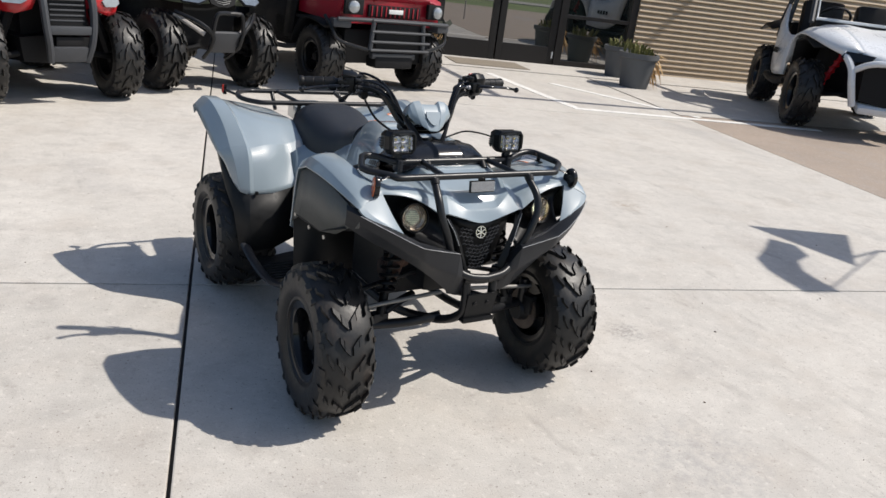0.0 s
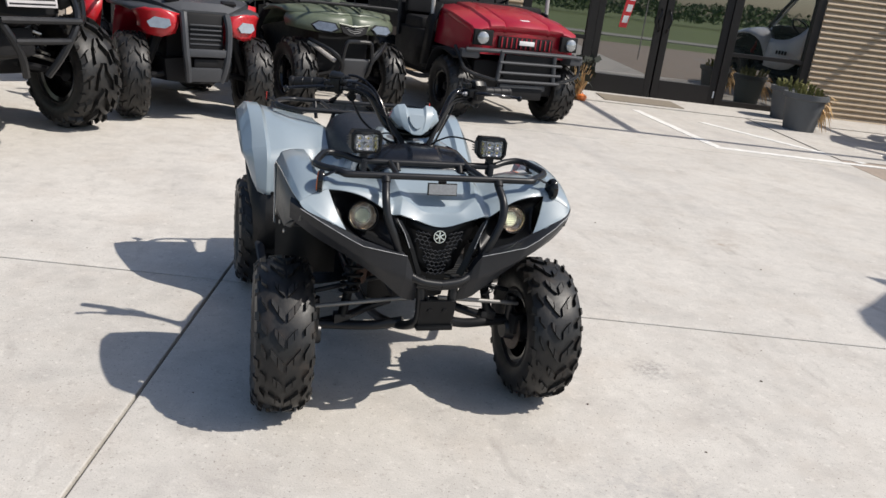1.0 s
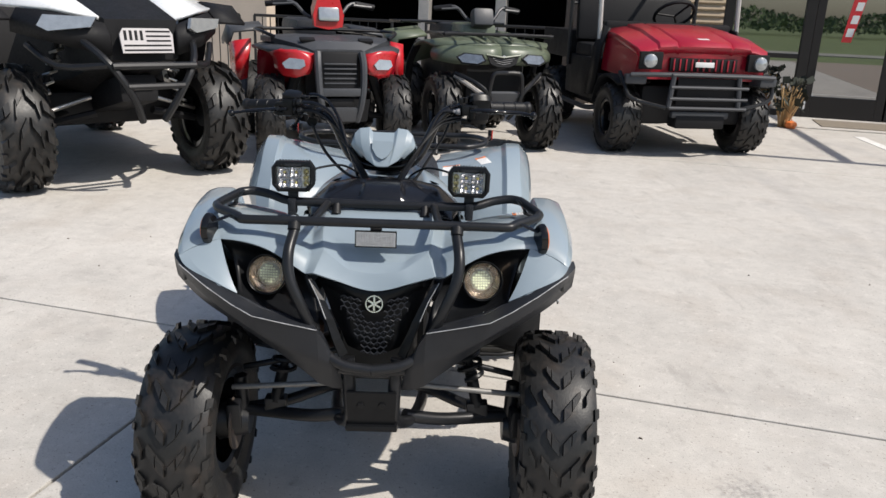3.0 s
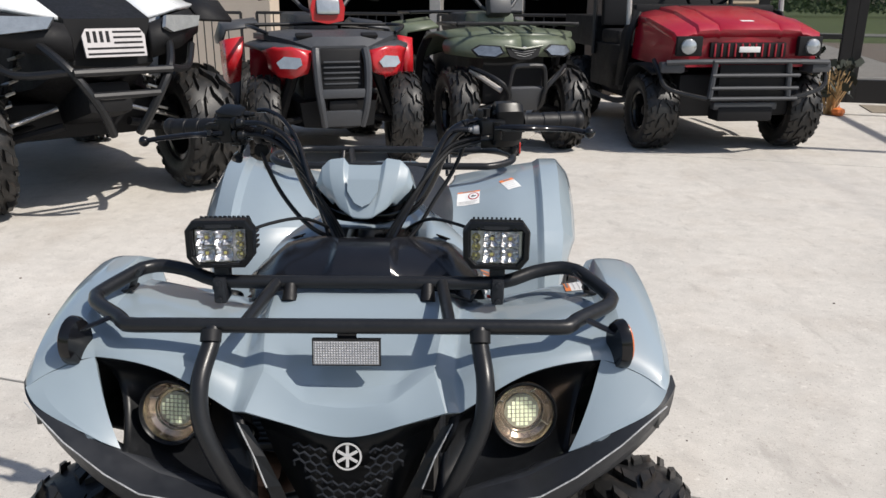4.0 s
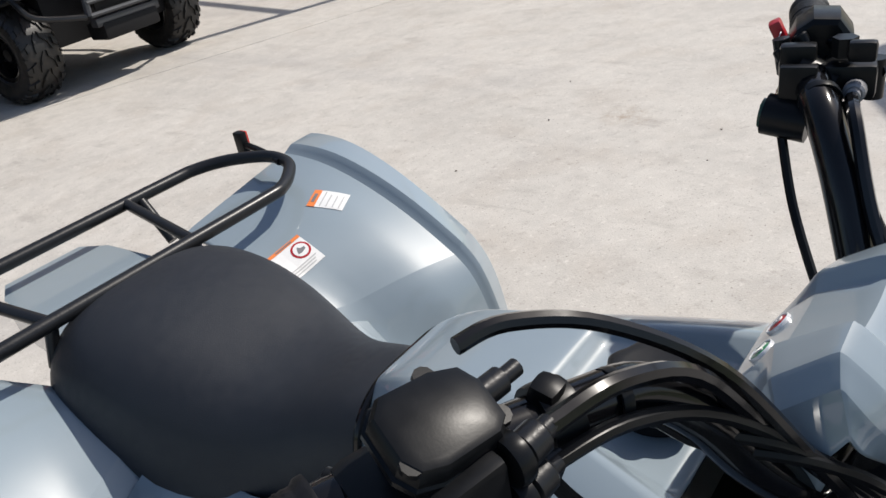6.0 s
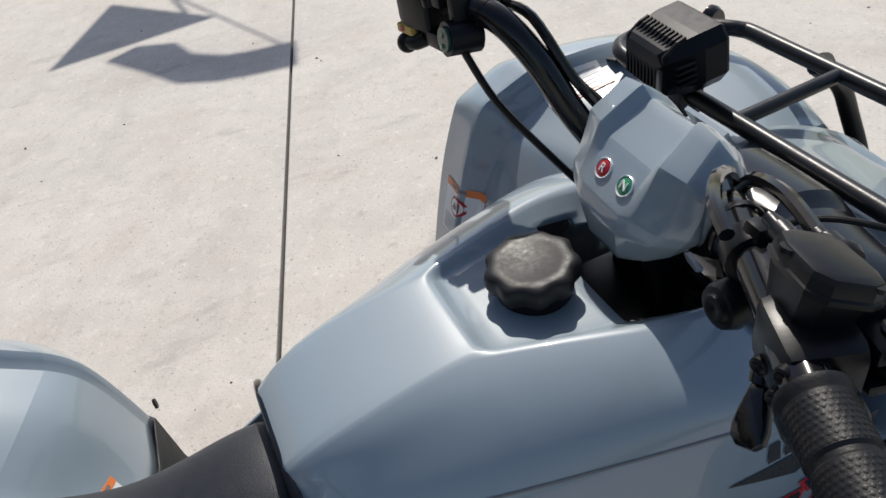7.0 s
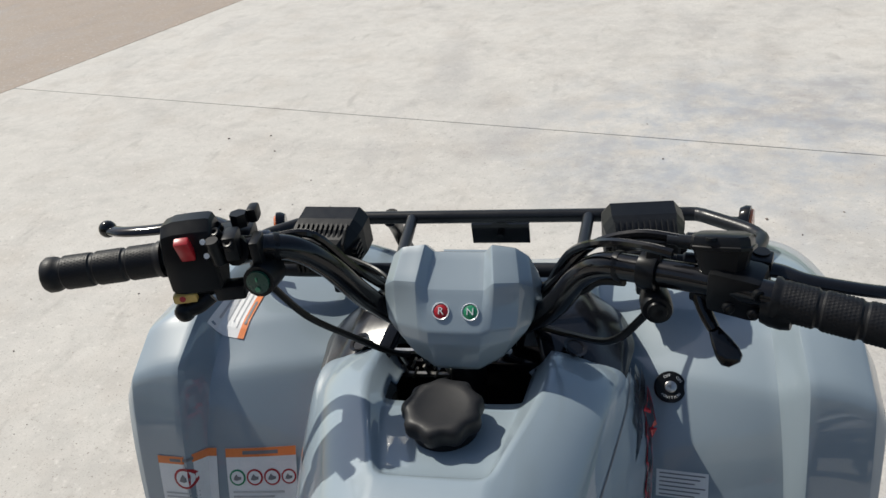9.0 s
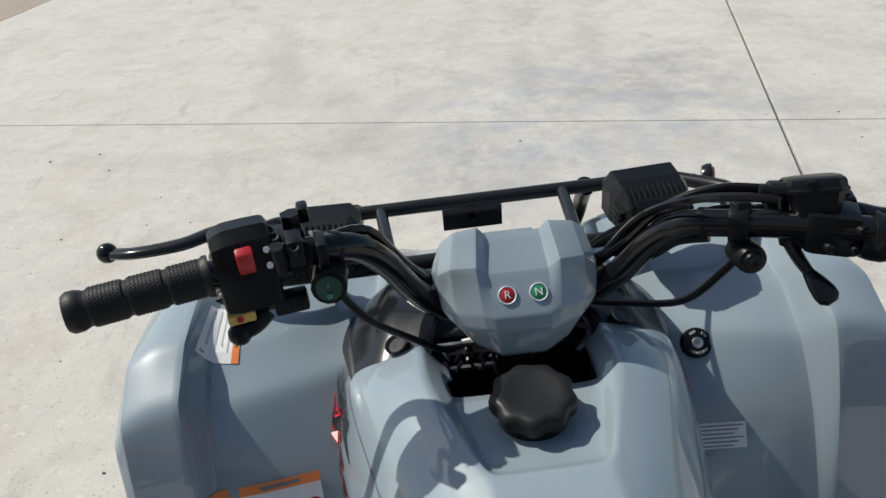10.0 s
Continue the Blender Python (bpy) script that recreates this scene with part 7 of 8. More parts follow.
for s in (-1, 1):
    block(uc, "headlight_recess", SHADE_BLACK, (s * .428, -.325, .742), (0.175, 0.04, 0.13), (0, 0, s * 4), 0.008)
    bm = bmesh.new()
    turned(bm, [(0.001, 0), (0.052, 0), (0.050, 0.018), (0.03, 0.030), (0.001, 0.034)], frame_of((s * .44, -.344, .740), (s * .05, -1, 0)), 28)
    part("headlight", bm, CLEAR, uc, "round glass headlight")
    block(uc, "bumper_end", GREY_PLASTIC, (s * .52, -.28, .60), (0.16, 0.14, 0.07), (0, 0, s * 12), 0.02)
    pipe(uc, "guard_hoop", [(s * .60, -.16, .64), (s * .60, -.28, .56), (s * .55, -.34, .46), (s * .30, -.40, .40)], 0.016, TUBE)
    pipe(uc, "guard_post", [(s * .26, -.40, .645), (s * .28, -.40, .40)], 0.020, GREY_PLASTIC)
    pipe(uc, "cage_post", [(s * .60, .40, .86), (s * .60, .48, 1.5), (s * .58, .62, 1.95)], 0.020, GALV)
    pipe(uc, "cage_post", [(s * .60, 1.25, .6), (s * .60, 1.25, 1.2), (s * .58, 1.2, 1.95)], 0.020, FENCE)
    pipe(uc, "cage_rail", [(s * .58, .62, 1.95), (s * .58, 1.2, 1.95)], 0.020, FENCE)
    panel = [[(.56, .30, .96), (.62, .30, .80), (.64, .34, .42)], [(.57, .44, .98), (.63, .46, .80), (.65, .48, .40)]]
    part("cowl_side", shell(panel, side=s), SHADE_BLACK, uc, thick=0.02)
    pipe(uc, "side_rail", [(s * .60, .30, .32), (s * .62, .6, .28), (s * .62, 1.3, .28)], 0.022, GREY_PLASTIC)
    arch = [[(.36, -.2, .58), (.62, -.20, .56)], [(.36, .0, .64), (.64, .0, .62)], [(.36, .22, .62), (.64, .24, .60)], [(.36, .34, .40), (.64, .36, .36)]]
    part("wheel_arch", shell(arch, side=s), SHADE_BLACK, uc, levels=1, thick=0.02)
for z in (.645, .555, .47, .40):
    pipe(uc, "guard_bar", [(-.28, -.41, z), (.34, -.41, z)], 0.013, GREY_PLASTIC)
pipe(uc, "guard_top", [(-.58, -.34, .635), (-.28, -.39, .645), (.28, -.39, .645), (.58, -.34, .635)], 0.018, GREY_PLASTIC)
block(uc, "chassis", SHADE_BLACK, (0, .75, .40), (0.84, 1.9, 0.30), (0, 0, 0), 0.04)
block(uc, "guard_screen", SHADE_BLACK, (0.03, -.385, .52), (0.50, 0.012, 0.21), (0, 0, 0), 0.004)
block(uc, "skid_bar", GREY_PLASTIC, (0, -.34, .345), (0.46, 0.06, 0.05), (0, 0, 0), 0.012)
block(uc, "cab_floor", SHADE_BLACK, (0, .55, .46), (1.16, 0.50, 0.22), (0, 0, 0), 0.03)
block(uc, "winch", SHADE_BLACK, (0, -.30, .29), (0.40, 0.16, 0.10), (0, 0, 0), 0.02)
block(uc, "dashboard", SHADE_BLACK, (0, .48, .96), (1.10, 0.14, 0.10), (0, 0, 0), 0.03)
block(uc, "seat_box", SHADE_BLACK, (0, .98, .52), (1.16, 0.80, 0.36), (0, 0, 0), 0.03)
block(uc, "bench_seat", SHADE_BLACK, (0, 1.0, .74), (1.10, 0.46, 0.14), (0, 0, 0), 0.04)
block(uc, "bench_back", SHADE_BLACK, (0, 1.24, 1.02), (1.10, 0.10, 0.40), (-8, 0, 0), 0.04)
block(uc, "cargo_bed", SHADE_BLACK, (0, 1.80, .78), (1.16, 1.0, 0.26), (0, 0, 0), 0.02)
bm = bmesh.new()
axis = frame_of((0.12, .62, 1.08), (0, .6, .8))
tube(bm, [axis @ Vector((.17 * math.cos(a), .17 * math.sin(a), 0)) for a in (math.pi / 8 * k for k in range(16))], 0.014, 8, 1, closed=True)
for k in range(3):
    rod(bm, axis @ Vector((0, 0, -.02)), axis @ Vector((.17 * math.cos(2.1 * k), .17 * math.sin(2.1 * k), 0)), 0.010, seg=6)
part("steering_wheel", bm, SHADE_BLACK, uc)
pipe(uc, "cage_bar", [(-.58, .62, 1.95), (.58, .62, 1.95)], 0.020, FENCE)
pipe(uc, "cage_bar", [(-.6, 1.25, 1.15), (.6, 1.25, 1.15)], 0.016, FENCE)
for x in (-.3, .0, .3):
    pipe(uc, "cage_bar", [(x, 1.25, 1.15), (x, 1.22, 1.95)], 0.012, FENCE)


def buggy(at, body, name, label, r, half, spring, plate_mat):
    """A side-by-side buggy: big lugged wheels, sloped nose, tube bumper, cage, seats."""
    b = thing(name, label, "buggy", at, "parked vehicles")
    for s in (-1, 1):
        wheel(b, (s * half, 0, r), r, .27, r * .52, 13, s, 0.03, name="front_wheel")
        wheel(b, (s * half, 1.95, r), r, .30, r * .52, 13, s, 0.03, name="rear_wheel", blunt=True)
        pipe(b, "suspension_arm", [(s * .16, -.12, .42), (s * (half - .1), -.02, r)], 0.022, SHADE_BLACK)
        pipe(b, "suspension_arm", [(s * .16, .16, .42), (s * (half - .1), .02, r)], 0.022, SHADE_BLACK)
        pipe(b, "steering_rod", [(s * .16, -.05, .50), (s * (half - .1), -.03, r + .06)], 0.012, STEEL)
        pts = [(s * .27 + s * .03 * math.cos(1.26 * k) + s * .14 * k / 30, .04 + .03 * math.sin(1.26 * k), .80 - .36 * k / 30) for k in range(31)]
        pipe(b, "spring", pts, 0.009, spring, steps=1)
        pipe(b, "damper", [(s * .27, .04, .84), (s * .42, .04, .42)], 0.018, SHADE_BLACK)
        nose = [[(.19, -.46, .92), (.36, -.34, .96), (.52, -.16, .98)], [(.18, -.50, .86), (.38, -.40, .88), (.56, -.18, .92)], [(.18, -.50, .76), (.36, -.40, .80), (.56, -.16, .86)]]
        part("nose_side", shell(nose, side=s), SHADE_BLACK, b, thick=0.03)
        lamp = frame_of((s * .36, -.40, .915), (s * .55, -1, .25))
        bm = bmesh.new()
        plate(bm, [(-.13, -.02), (-.08, -.045), (.12, -.02), (.15, .03), (-.10, .035)], lamp, 0.02)
        part("headlight", bm, CLEAR, b, "slanted glass headlight")
        wing = [[(.20, -.42, .95), (.40, -.28, .99), (.60, -.02, 1.0)], [(.22, .10, 1.08), (.44, .14, 1.08), (.66, .26, 1.04)], [(.22, .45, 1.14), (.44, .48, 1.12), (.66, .5, 1.06)]]
        part("hood_wing", shell(wing, side=s), body, b, "pale hood wing", thick=0.02)
        guard = [[(.56, -.20, .93), (.78, -.12, .92)], [(.60, .10, 1.04), (.82, .12, 1.02)], [(.60, .42, 1.0), (.82, .44, .96)], [(.58, .52, .6), (.78, .54, .58)]]
        part("wheel_guard", shell(guard, side=s), SHADE_BLACK, b, thick=0.015)
        door = [[(.66, .52, .98), (.70, .54, .50)], [(.70, 1.0, .96), (.72, 1.0, .44)], [(.70, 1.5, 1.04), (.72, 1.45, .55)]]
        part("door", shell(door, side=s), body, b, "plain side door", thick=0.03)
        pipe(b, "cage_tube", [(s * .62, .45, 1.05), (s * .58, .85, 1.60), (s * .55, 1.4, 1.75), (s * .58, 1.9, 1.2)], 0.024, SHADE_BLACK)
        pipe(b, "bumper_tube", [(s * .30, -.40, .84), (s * .22, -.58, .72), (s * .12, -.60, .55), (s * .06, -.54, .42)], 0.020, TUBE)
        pipe(b, "bumper_tube", [(s * .22, -.58, .72), (s * .40, -.36, .70), (s * .50, -.20, .80)], 0.018, TUBE)
        block(b, "seat", SHADE_BLACK, (s * .30, 1.25, .80), (0.46, 0.20, 0.75), (-12, 0, 0), 0.06)
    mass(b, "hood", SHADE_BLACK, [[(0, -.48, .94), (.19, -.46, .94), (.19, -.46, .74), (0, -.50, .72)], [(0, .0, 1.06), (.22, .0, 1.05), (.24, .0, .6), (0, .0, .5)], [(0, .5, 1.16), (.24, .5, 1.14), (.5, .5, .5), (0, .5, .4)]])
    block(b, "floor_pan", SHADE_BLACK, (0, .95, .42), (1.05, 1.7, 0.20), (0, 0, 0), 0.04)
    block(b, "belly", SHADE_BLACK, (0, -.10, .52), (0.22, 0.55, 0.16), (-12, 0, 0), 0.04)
    for z, w in ((.715, .22), (.61, .15)):
        pipe(b, "bumper_bar", [(-w, -.61, z), (w, -.61, z)], 0.018, TUBE)
    block(b, "rear_box", SHADE_BLACK, (0, 1.95, .86), (1.1, 0.7, 0.30), (0, 0, 0), 0.05)
    face = frame_of((0, -.515, .835), (0, -1, .22))
    bm = bmesh.new()
    plate(bm, [(-.135, -.065), (.135, -.065), (.14, .03), (.12, .062), (-.12, .062), (-.14, .03)], face, 0.012)
    grill = part("grille_plate", bm, plate_mat, b, "silver grille plate with cut stripes", smooth=False)
    bm = bmesh.new()
    for k in range(5):
        x0 = -0.005 if k > 1 else -.125
        plate(bm, [(x0, -.055 + k * .024), (.125, -.055 + k * .024), (.125, -.046 + k * .024), (x0, -.046 + k * .024)], face @ Matrix.Translation((0, 0, 0.0121)), 0.001)
    for k in range(4):
        plate(bm, [(-.12 + k * .028, .0), (-.105 + k * .028, .0), (-.105 + k * .028, .05), (-.12 + k * .028, .05)], face @ Matrix.Translation((0, 0, 0.0121)), 0.001)
    part("stripes", bm, SHADE_BLACK, grill, smooth=False)
    return b


buggy(Matrix.Translation((-1.74, 2.69, 0)) @ Matrix.Rotation(radians(41), 4, "Z"), PALE, "buggy", "black and white side-by-side buggy with big lugged tyres", .345, .56, STEEL, PLATE)


def touring_buggy(at):
    """A pale side-by-side buggy with fascia struts, doors, windscreen, cage and roof."""
    b = thing("buggy", "pale grey side-by-side buggy with red springs by the siding", "buggy", at, "parked vehicles")
    half, r = .66, .355
    for s in (-1, 1):
        wheel(b, (s * half, 0, r), r, .26, r * .55, 15, s, 0.025, name="front_wheel")
        wheel(b, (s * half, 1.85, r), r, .28, r * .55, 15, s, 0.025, name="rear_wheel", blunt=True)
        for y in (-.12, .14):
            pipe(b, "suspension_arm", [(s * .18, y, .42), (s * (half - .12), y * .3, r)], 0.024, SHADE_BLACK)
        pts = [(s * .30 + s * .035 * math.cos(1.26 * k) + s * .18 * k / 30, .06 + .035 * math.sin(1.26 * k), .84 - .40 * k / 30) for k in range(31)]
        pipe(b, "spring", pts, 0.011, RED_SPRING, steps=1)
        pipe(b, "damper", [(s * .29, .06, .88), (s * .49, .05, .42)], 0.026, RED_SPRING)
        # fender sweeping from the hood over the wheel down to the door
        fender = [[(.30, -.46, .86), (.40, -.44, .84), (.46, -.40, .80)], [(.36, -.22, .98), (.56, -.24, .95), (.66, -.20, .88)], [(.42, .10, 1.06), (.64, .08, 1.03), (.76, .10, .97)],
                  [(.46, .38, 1.06), (.66, .38, 1.02), (.78, .40, .93)], [(.50, .56, .98), (.66, .56, .92), (.76, .57, .80)], [(.52, .64, .70), (.66, .66, .64), (.74, .66, .58)]]
        part("front_fender", shell(fender, side=s, cols={1: .8}), PALE, b, "pale moulded front fender", levels=1, thick=0.02)
        liner = [[(.34, -.20, .90), (.70, -.16, .84)], [(.40, .10, .98), (.74, .12, .92)], [(.44, .40, .94), (.74, .42, .86)], [(.46, .54, .50), (.70, .56, .46)]]
        part("wheel_liner", shell(liner, side=s), SHADE_BLACK, b, thick=0.02)
        # headlight wedge under the hood's edge
        bm = bmesh.new()
        plate(bm, [(-.16, -.02), (-.06, -.06), (.12, -.03), (.15, .025), (-.12, .04)], frame_of((s * .34, -.47, .80), (s * .45, -1, .25)), 0.03)
        part("headlight", bm, GLOSS_BLACK, b, "dark slanted headlight")
        # pale struts of the front fascia
        pipe(b, "fascia_strut", [(s * .46, -.40, .82), (s * .40, -.52, .70), (s * .36, -.56, .52), (s * .30, -.54, .34)], 0.034, PALE, "pale fascia strut")
        pipe(b, "fascia_strut", [(s * .40, -.52, .66), (s * .24, -.58, .76), (0, -.60, .78)], 0.030, PALE, "pale fascia strut")
        # door, sill and the shoulder behind it
        door = [[(.70, .66, .90), (.74, .66, .70), (.74, .66, .46)], [(.72, .95, .88), (.77, .95, .68), (.76, .95, .42)], [(.72, 1.22, .98), (.77, 1.22, .76), (.76, 1.20, .44)], [(.68, 1.42, 1.22), (.72, 1.42, .98), (.74, 1.36, .62)]]
        leaf = part("door", shell(door, side=s, cols={1: .8}), PALE, b, "pale side door with dark bars", levels=1, thick=0.03)
        bm = bmesh.new()
        for k in range(4):
            plate(bm, [(-.11 + .06 * k, -.03), (-.07 + .06 * k, -.03), (-.06 + .06 * k, .03), (-.10 + .06 * k, .03)], frame_of((s * .785, 1.02, .70), (s, 0, .2)), 0.004)
        part("plain_bar", bm, SHADE_BLACK, leaf, smooth=False)
        pipe(b, "sill", [(s * .70, .62, .40), (s * .74, 1.0, .36), (s * .72, 1.5, .38)], 0.045, SHADE_BLACK)
        pipe(b, "cage_tube", [(s * .62, .50, 1.06), (s * .58, .80, 1.50), (s * .55, 1.05, 1.70), (s * .55, 1.55, 1.70), (s * .60, 1.75, 1.2), (s * .62, 1.9, .95)], 0.028, GREY_PLASTIC)
        pipe(b, "cage_tube", [(s * .55, 1.45, 1.70), (s * .62, 1.40, 1.2), (s * .66, 1.40, .7)], 0.026, GREY_PLASTIC)
        block(b, "seat", SHADE_BLACK, (s * .30, 1.32, .90), (0.46, 0.18, 0.80), (-12, 0, 0), 0.06)
        block(b, "seat_base", SHADE_BLACK, (s * .30, 1.08, .58), (0.48, 0.46, 0.16), (4, 0, 0), 0.05)
        rear = [[(.56, 1.50, 1.02), (.78, 1.52, .92)], [(.56, 1.85, 1.06), (.80, 1.85, .96)], [(.56, 2.2, .98), (.78, 2.2, .88)]]
        part("rear_fender", shell(rear, side=s), SHADE_BLACK, b, thick=0.02)
    hood = [[(0, -.56, .80), (.20, -.55, .80), (.31, -.48, .84)], [(0, -.30, .92), (.22, -.29, .93), (.36, -.24, .965)], [(0, .05, 1.00), (.24, .05, 1.03), (.42, .06, 1.05)], [(0, .40, 1.06), (.26, .40, 1.09), (.48, .40, 1.07)], [(0, .52, 1.05), (.26, .52, 1.08), (.52, .54, 1.02)]]
    part("hood", shell(hood, both=True, cols={1: .9}), PALE, b, "pale sculpted hood", levels=1, thick=0.02)
    mass(b, "nose_core", SHADE_BLACK, [[(0, -.54, .76), (.28, -.52, .76), (.26, -.54, .40), (0, -.54, .36)], [(0, .0, .96), (.30, .0, .96), (.28, .0, .36), (0, .0, .34)], [(0, .5, 1.0), (.5, .5, 1.0), (.5, .5, .36), (0, .5, .34)]])
    block(b, "skid_panel", PALE, (0, -.50, .33), (0.50, 0.16, 0.08), (20, 0, 0), 0.03)
    block(b, "floor_pan", SHADE_BLACK, (0, 1.1, .42), (1.30, 1.5, 0.14), (0, 0, 0), 0.04)
    block(b, "cargo_box", SHADE_BLACK, (0, 1.95, .90), (1.1, 0.7, 0.26), (0, 0, 0), 0.05)
    block(b, "dashboard", SHADE_BLACK, (0, .62, 1.04), (1.16, 0.20, 0.14), (10, 0, 0), 0.04)
    roof = [[(0, .95, 1.76), (.40, .95, 1.75), (.60, 1.0, 1.71)], [(0, 1.3, 1.79), (.42, 1.3, 1.78), (.62, 1.3, 1.73)], [(0, 1.65, 1.76), (.40, 1.65, 1.75), (.60, 1.6, 1.71)]]
    part("roof", shell(roof, both=True), PALE, b, "pale roof panel", levels=1, thick=0.025)
    # windscreen in a pale frame
    screen = frame_of((0, .74, 1.38), (0, -.78, .55))
    bm = bmesh.new()
    plate(bm, [(-.55, -.33), (.55, -.33), (.50, .33), (-.50, .33)], screen, 0.006)
    pane = part("windscreen", bm, LENS, b, "clear windscreen", smooth=False)
    pane.visible_shadow = False
    bm = bmesh.new()
    tube(bm, [screen @ Vector(p) for p in ((-.56, -.34, 0), (.56, -.34, 0), (.51, .34, 0), (-.51, .34, 0))], 0.022, 8, 1, closed=True)
    part("screen_frame", bm, PALE, b)
    bm = bmesh.new()
    axis = frame_of((-.30, .86, 1.12), (0, .7, .7))
    tube(bm, [axis @ Vector((.17 * math.cos(a), .17 * math.sin(a), 0)) for a in (math.pi / 8 * k for k in range(16))], 0.015, 8, 1, closed=True)
    rod(bm, axis @ Vector((-.17, 0, 0)), axis @ Vector((.17, 0, 0)), 0.012, seg=6)
    part("steering_wheel", bm, SHADE_BLACK, b)
    return b


touring_buggy(Matrix.Translation((7.03, 2.52, 0)) @ Matrix.Rotation(radians(-41.5), 4, "Z"))


# ---- labels and decals, laid on the painted skins ----
from mathutils.bvhtree import BVHTree


class Skin:
    """A painted part as it stands after smoothing, to lay labels on."""

    def __init__(self, ob):
        bpy.context.view_layer.update()
        deps = bpy.context.evaluated_depsgraph_get()
        ev = ob.evaluated_get(deps)
        me = ev.to_mesh()
        self.tree = BVHTree.FromPolygons([ob.matrix_world @ v.co for v in me.vertices], [tuple(p.vertices) for p in me.polygons])
        self.ob, self.back = ob, ob.matrix_world.inverted()
        ev.to_mesh_clear()

    def lay(self, name, outline, m, mat, lift=0.0010, label="", fine=6, parent=None):
        """A thin label of the given outline in the plane of m, bent onto the skin along m's z axis."""
        bm = bmesh.new()
        f = bm.faces.new([bm.verts.new((x, y, 0)) for x, y in outline])
        if fine > 1:
            xs, ys = [p[0] for p in outline], [p[1] for p in outline]
            for k in range(1, fine):
                for axis, lo, hi in ((0, min(xs), max(xs)), (1, min(ys), max(ys))):
                    co, no = [0, 0, 0], [0, 0, 0]
                    co[axis], no[axis] = lo + (hi - lo) * k / fine, 1
                    bmesh.ops.bisect_plane(bm, geom=bm.verts[:] + bm.edges[:] + bm.faces[:], plane_co=co, plane_no=no)
        way = (m.to_3x3() @ Vector((0, 0, -1))).normalized()
        for v in bm.verts:
            start = m @ v.co - way * 0.06
            hit = self.tree.ray_cast(start, way, 0.16)
            place = hit[0] - way * lift if hit[0] else m @ v.co
            v.co = self.back @ place
        me = bpy.data.meshes.new(name)
        bm.to_mesh(me)
        bm.free()
        me.materials.append(mat)
        ob = new(name, me)
        ob.parent = parent or self.ob
        if label:
            ob["label"] = label
        return ob


def rect(x0, y0, x1, y1):
    return [(x0, y0), (x1, y0), (x1, y1), (x0, y1)]


def disc(x, y, r, n=16):
    return [(x + r * math.cos(2 * math.pi * k / n), y + r * math.sin(2 * math.pi * k / n)) for k in range(n)]


def warning(skin, m, w, h, label, signs=(), lines=8, band=0.13):
    """A white label with an orange band, round signs and rows of grey print."""
    base = skin.lay("label", rect(-w / 2, -h / 2, w / 2, h / 2), m, WHITE, 0.0008, label)
    skin.lay("label_band", rect(-w / 2, h / 2 - band * h, w / 2, h / 2), m, ORANGE, 0.0012)
    skin.lay("band_print", rect(-w * 0.25, h / 2 - band * h * 0.7, w * 0.25, h / 2 - band * h * 0.3), m, INK, 0.0016, fine=3)
    for x, y, r, mat in signs:
        skin.lay("sign", disc(x, y, r), m, mat, 0.0012, fine=3)
        skin.lay("sign_field", disc(x, y, r * 0.78), m, WHITE, 0.0016, fine=3)
        skin.lay("sign_mark", [(x - r * .5, y - r * .25), (x - r * .1, y - r * .35), (x + r * .45, y - r * .2), (x + r * .5, y + r * .1), (x + r * .1, y + r * .15), (x - r * .1, y + r * .45), (x - r * .35, y + r * .1)], m, INK, 0.0020, fine=2)
    low = min([y - r for x, y, r, mat in signs] or [h / 2 - band * h]) - h * 0.05
    rnd = random.Random(int(w * 1e5))
    for k in range(lines):
        y = low - (low + h / 2 - h * 0.04) * (k + 0.5) / lines
        skin.lay("print", rect(-w * 0.43, y - h * 0.008 - 0.0004, w * rnd.uniform(0.15, 0.43), y + h * 0.008 + 0.0004), m, PALE_INK, 0.0013, fine=4)
    return base


front = Skin(cowl)
warning(front, frame_of((.322, -.19, .527), (0, .964, .266)), 0.060, 0.070, "white and orange warning label", [(0, .008, .013, RED_PART)], 5)
warning(front, frame_of((.240, -.20, .510), (-.08, .955, .28)), 0.080, 0.098, "white and orange warning label", [(-.028, .016, .0095, GREEN_PART), (-.008, .016, .0095, RED_PART), (.012, .016, .0095, RED_PART), (.031, .016, .0085, RED_PART)], 9, 0.10)
warning(front, frame_of((.290, -.343, .655), (.05, .2, 1), (-1, .06, 0)), 0.074, 0.036, "white and orange warning label", (), 4, 0.20)
plain = frame_of((-.210, -.224, .534), (.05, .80, .60))
front.lay("label", rect(-.025, -.0135, .025, .0135), plain, WHITE, 0.0008, "small white printed label")
for k in range(6):
    front.lay("print", rect(-.022, .0095 - k * .0042, .022 - .005 * (k % 3), .0108 - k * .0042), plain, INK, 0.0013, fine=3)

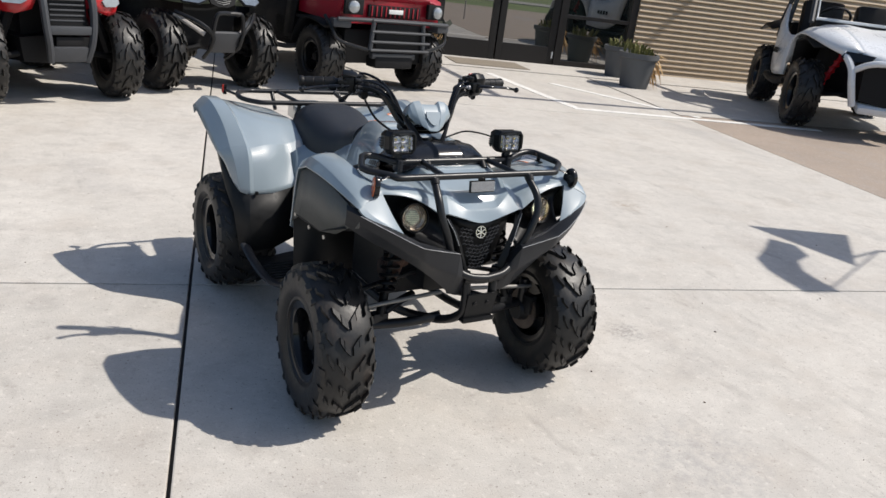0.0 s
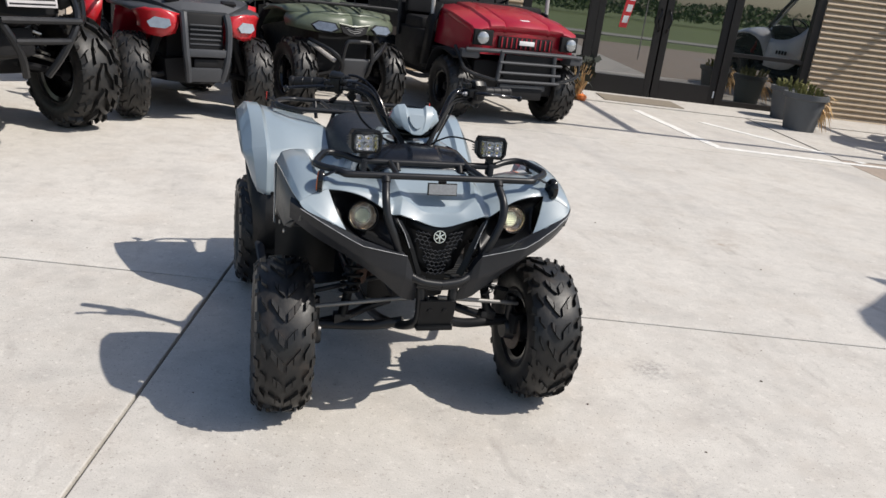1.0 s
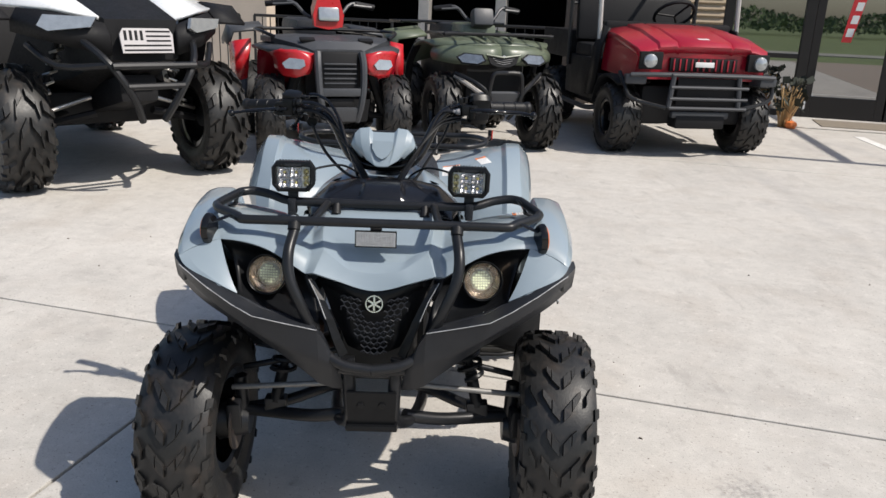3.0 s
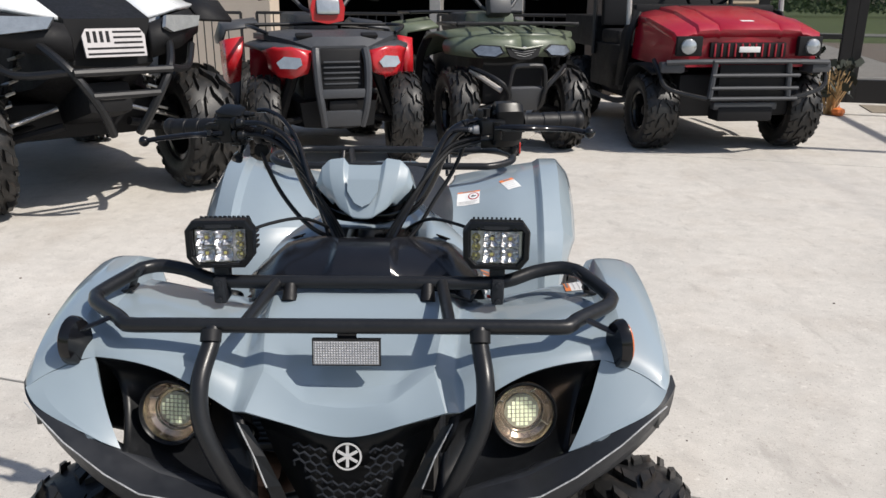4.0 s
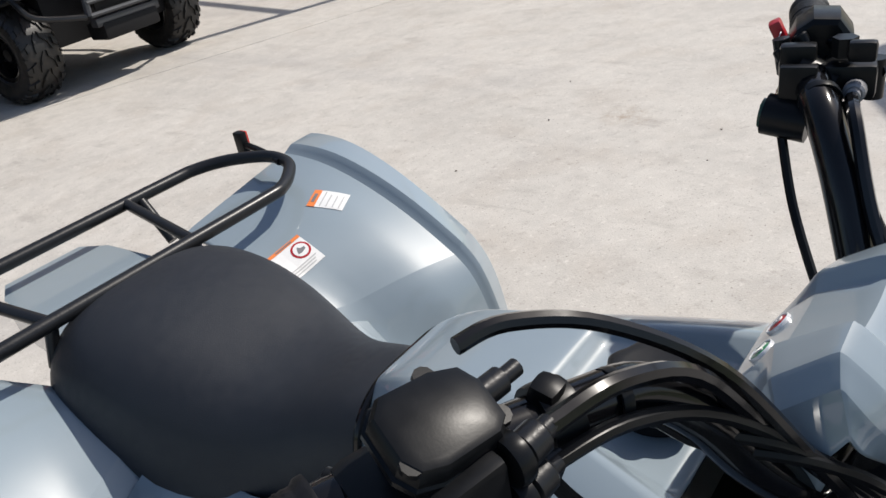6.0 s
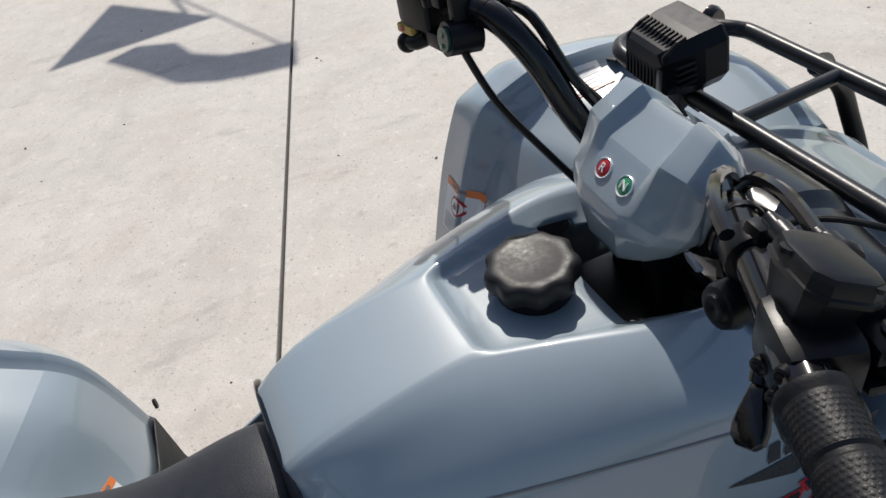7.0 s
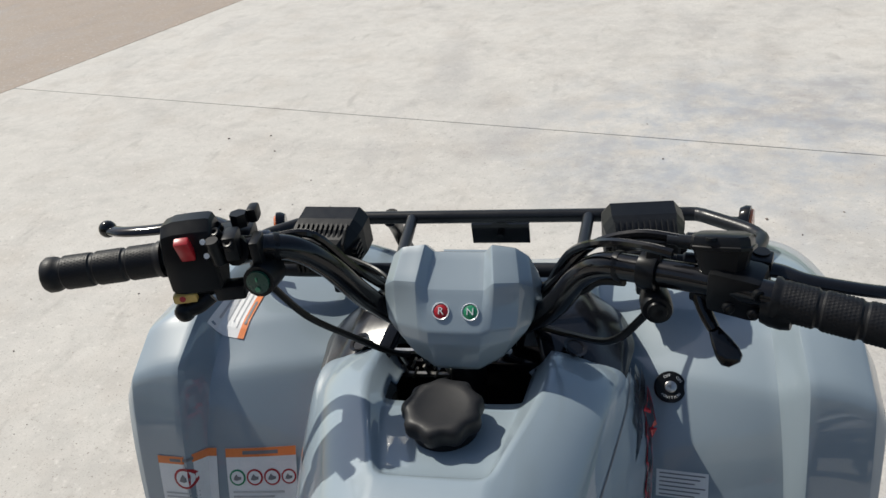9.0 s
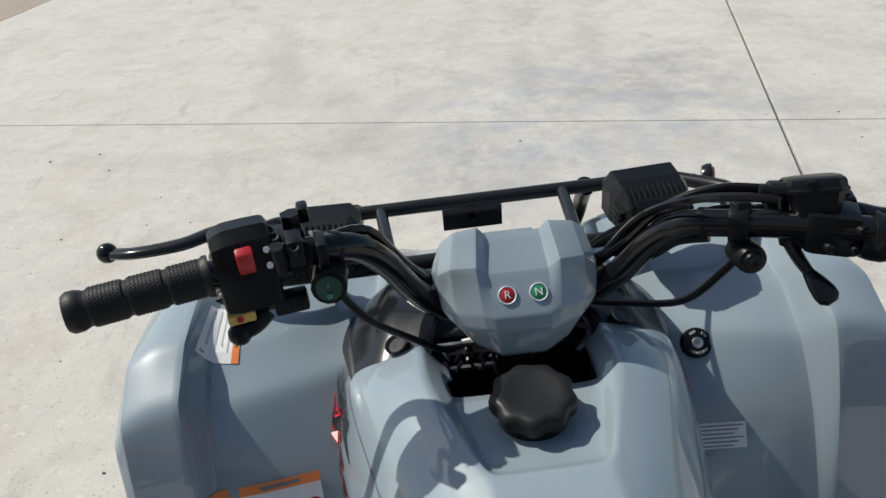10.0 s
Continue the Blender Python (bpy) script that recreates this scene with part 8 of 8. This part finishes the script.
left, right = Skin(FENDERS[1]), Skin(FENDERS[0])
warning(left, frame_of((.262, .440, .63), (0, -.25, 1), (-.4, 1, 0)), 0.034, 0.050, "white and orange warning label", (), 4, 0.22)
warning(left, frame_of((.158, .405, .60), (-.35, -.55, .75), (0, 1, .6)), 0.052, 0.050, "white warning label with a round sign", [(.012, .004, .013, RED_PART)], 3, 0.10)
warning(left, frame_of((.188, .250, .44), (-.2, -1, .45), (.3, 0, 1)), 0.040, 0.052, "white and orange warning label", (), 5, 0.16)

# side decals: black blade, slanted red shapes with pale edges, and plain bars above
body = Skin(tank)
for s in (-1, 1):
    m = frame_of((s * .163, -.155, .606), (s * .92, 0.12, .36))
    body.lay("panel_seam", rect(min(-s * .105, s * .215), .047, max(-s * .105, s * .215), .0488), m, INK, 0.0007, fine=18)
    put = lambda pts: [(x * s, y) for x, y in pts]
    body.lay("blade_decal", put([(-.020, .006), (-.135, .026), (-.128, .012), (-.080, .004), (-.070, -.001)]), m, DECAL_BLACK, 0.0009, "black blade-shaped decal", fine=8)
    for k in range(6):
        x0, y0 = -.050 - k * .0125, .0145 + k * .0020
        body.lay("plain_bar", put([(x0, y0), (x0 - .0095, y0 + .0015), (x0 - .0105, y0 + .0155), (x0 - .0020, y0 + .0140)]), m, DECAL_BLACK, 0.0012, fine=2)
    # slanted strokes in black with a red rim
    for k in range(5):
        x0, y0 = -.128 + k * .026, .006 - k * .011
        stroke = [(0, 0), (.026, -.005), (.021, -.014), (.013, -.013), (.022, -.030), (-.004, -.026), (.000, -.018), (.009, -.019), (.000, -.004)]
        body.lay("red_shape", put([(x0 + x * 1.15, y0 + y * 1.15) for x, y in stroke]), m, DECAL_RED, 0.0012, "slanted red decal shape", fine=4)
        body.lay("dark_shape", put([(x0 + .003 + x * .86, y0 - .0022 + y * .92) for x, y in stroke]), m, DECAL_BLACK, 0.0016, fine=4)
    for k in range(7):
        x0 = -.100 + k * .020
        body.lay("speed_stripe", [(x * s, y) for x, y in [(x0, -.032 - k * .003), (x0 + .030, -.036 - k * .003), (x0 + .026, -.039 - k * .003), (x0 - .004, -.035 - k * .003)]], m, DECAL_BLACK, 0.0009, fine=3)
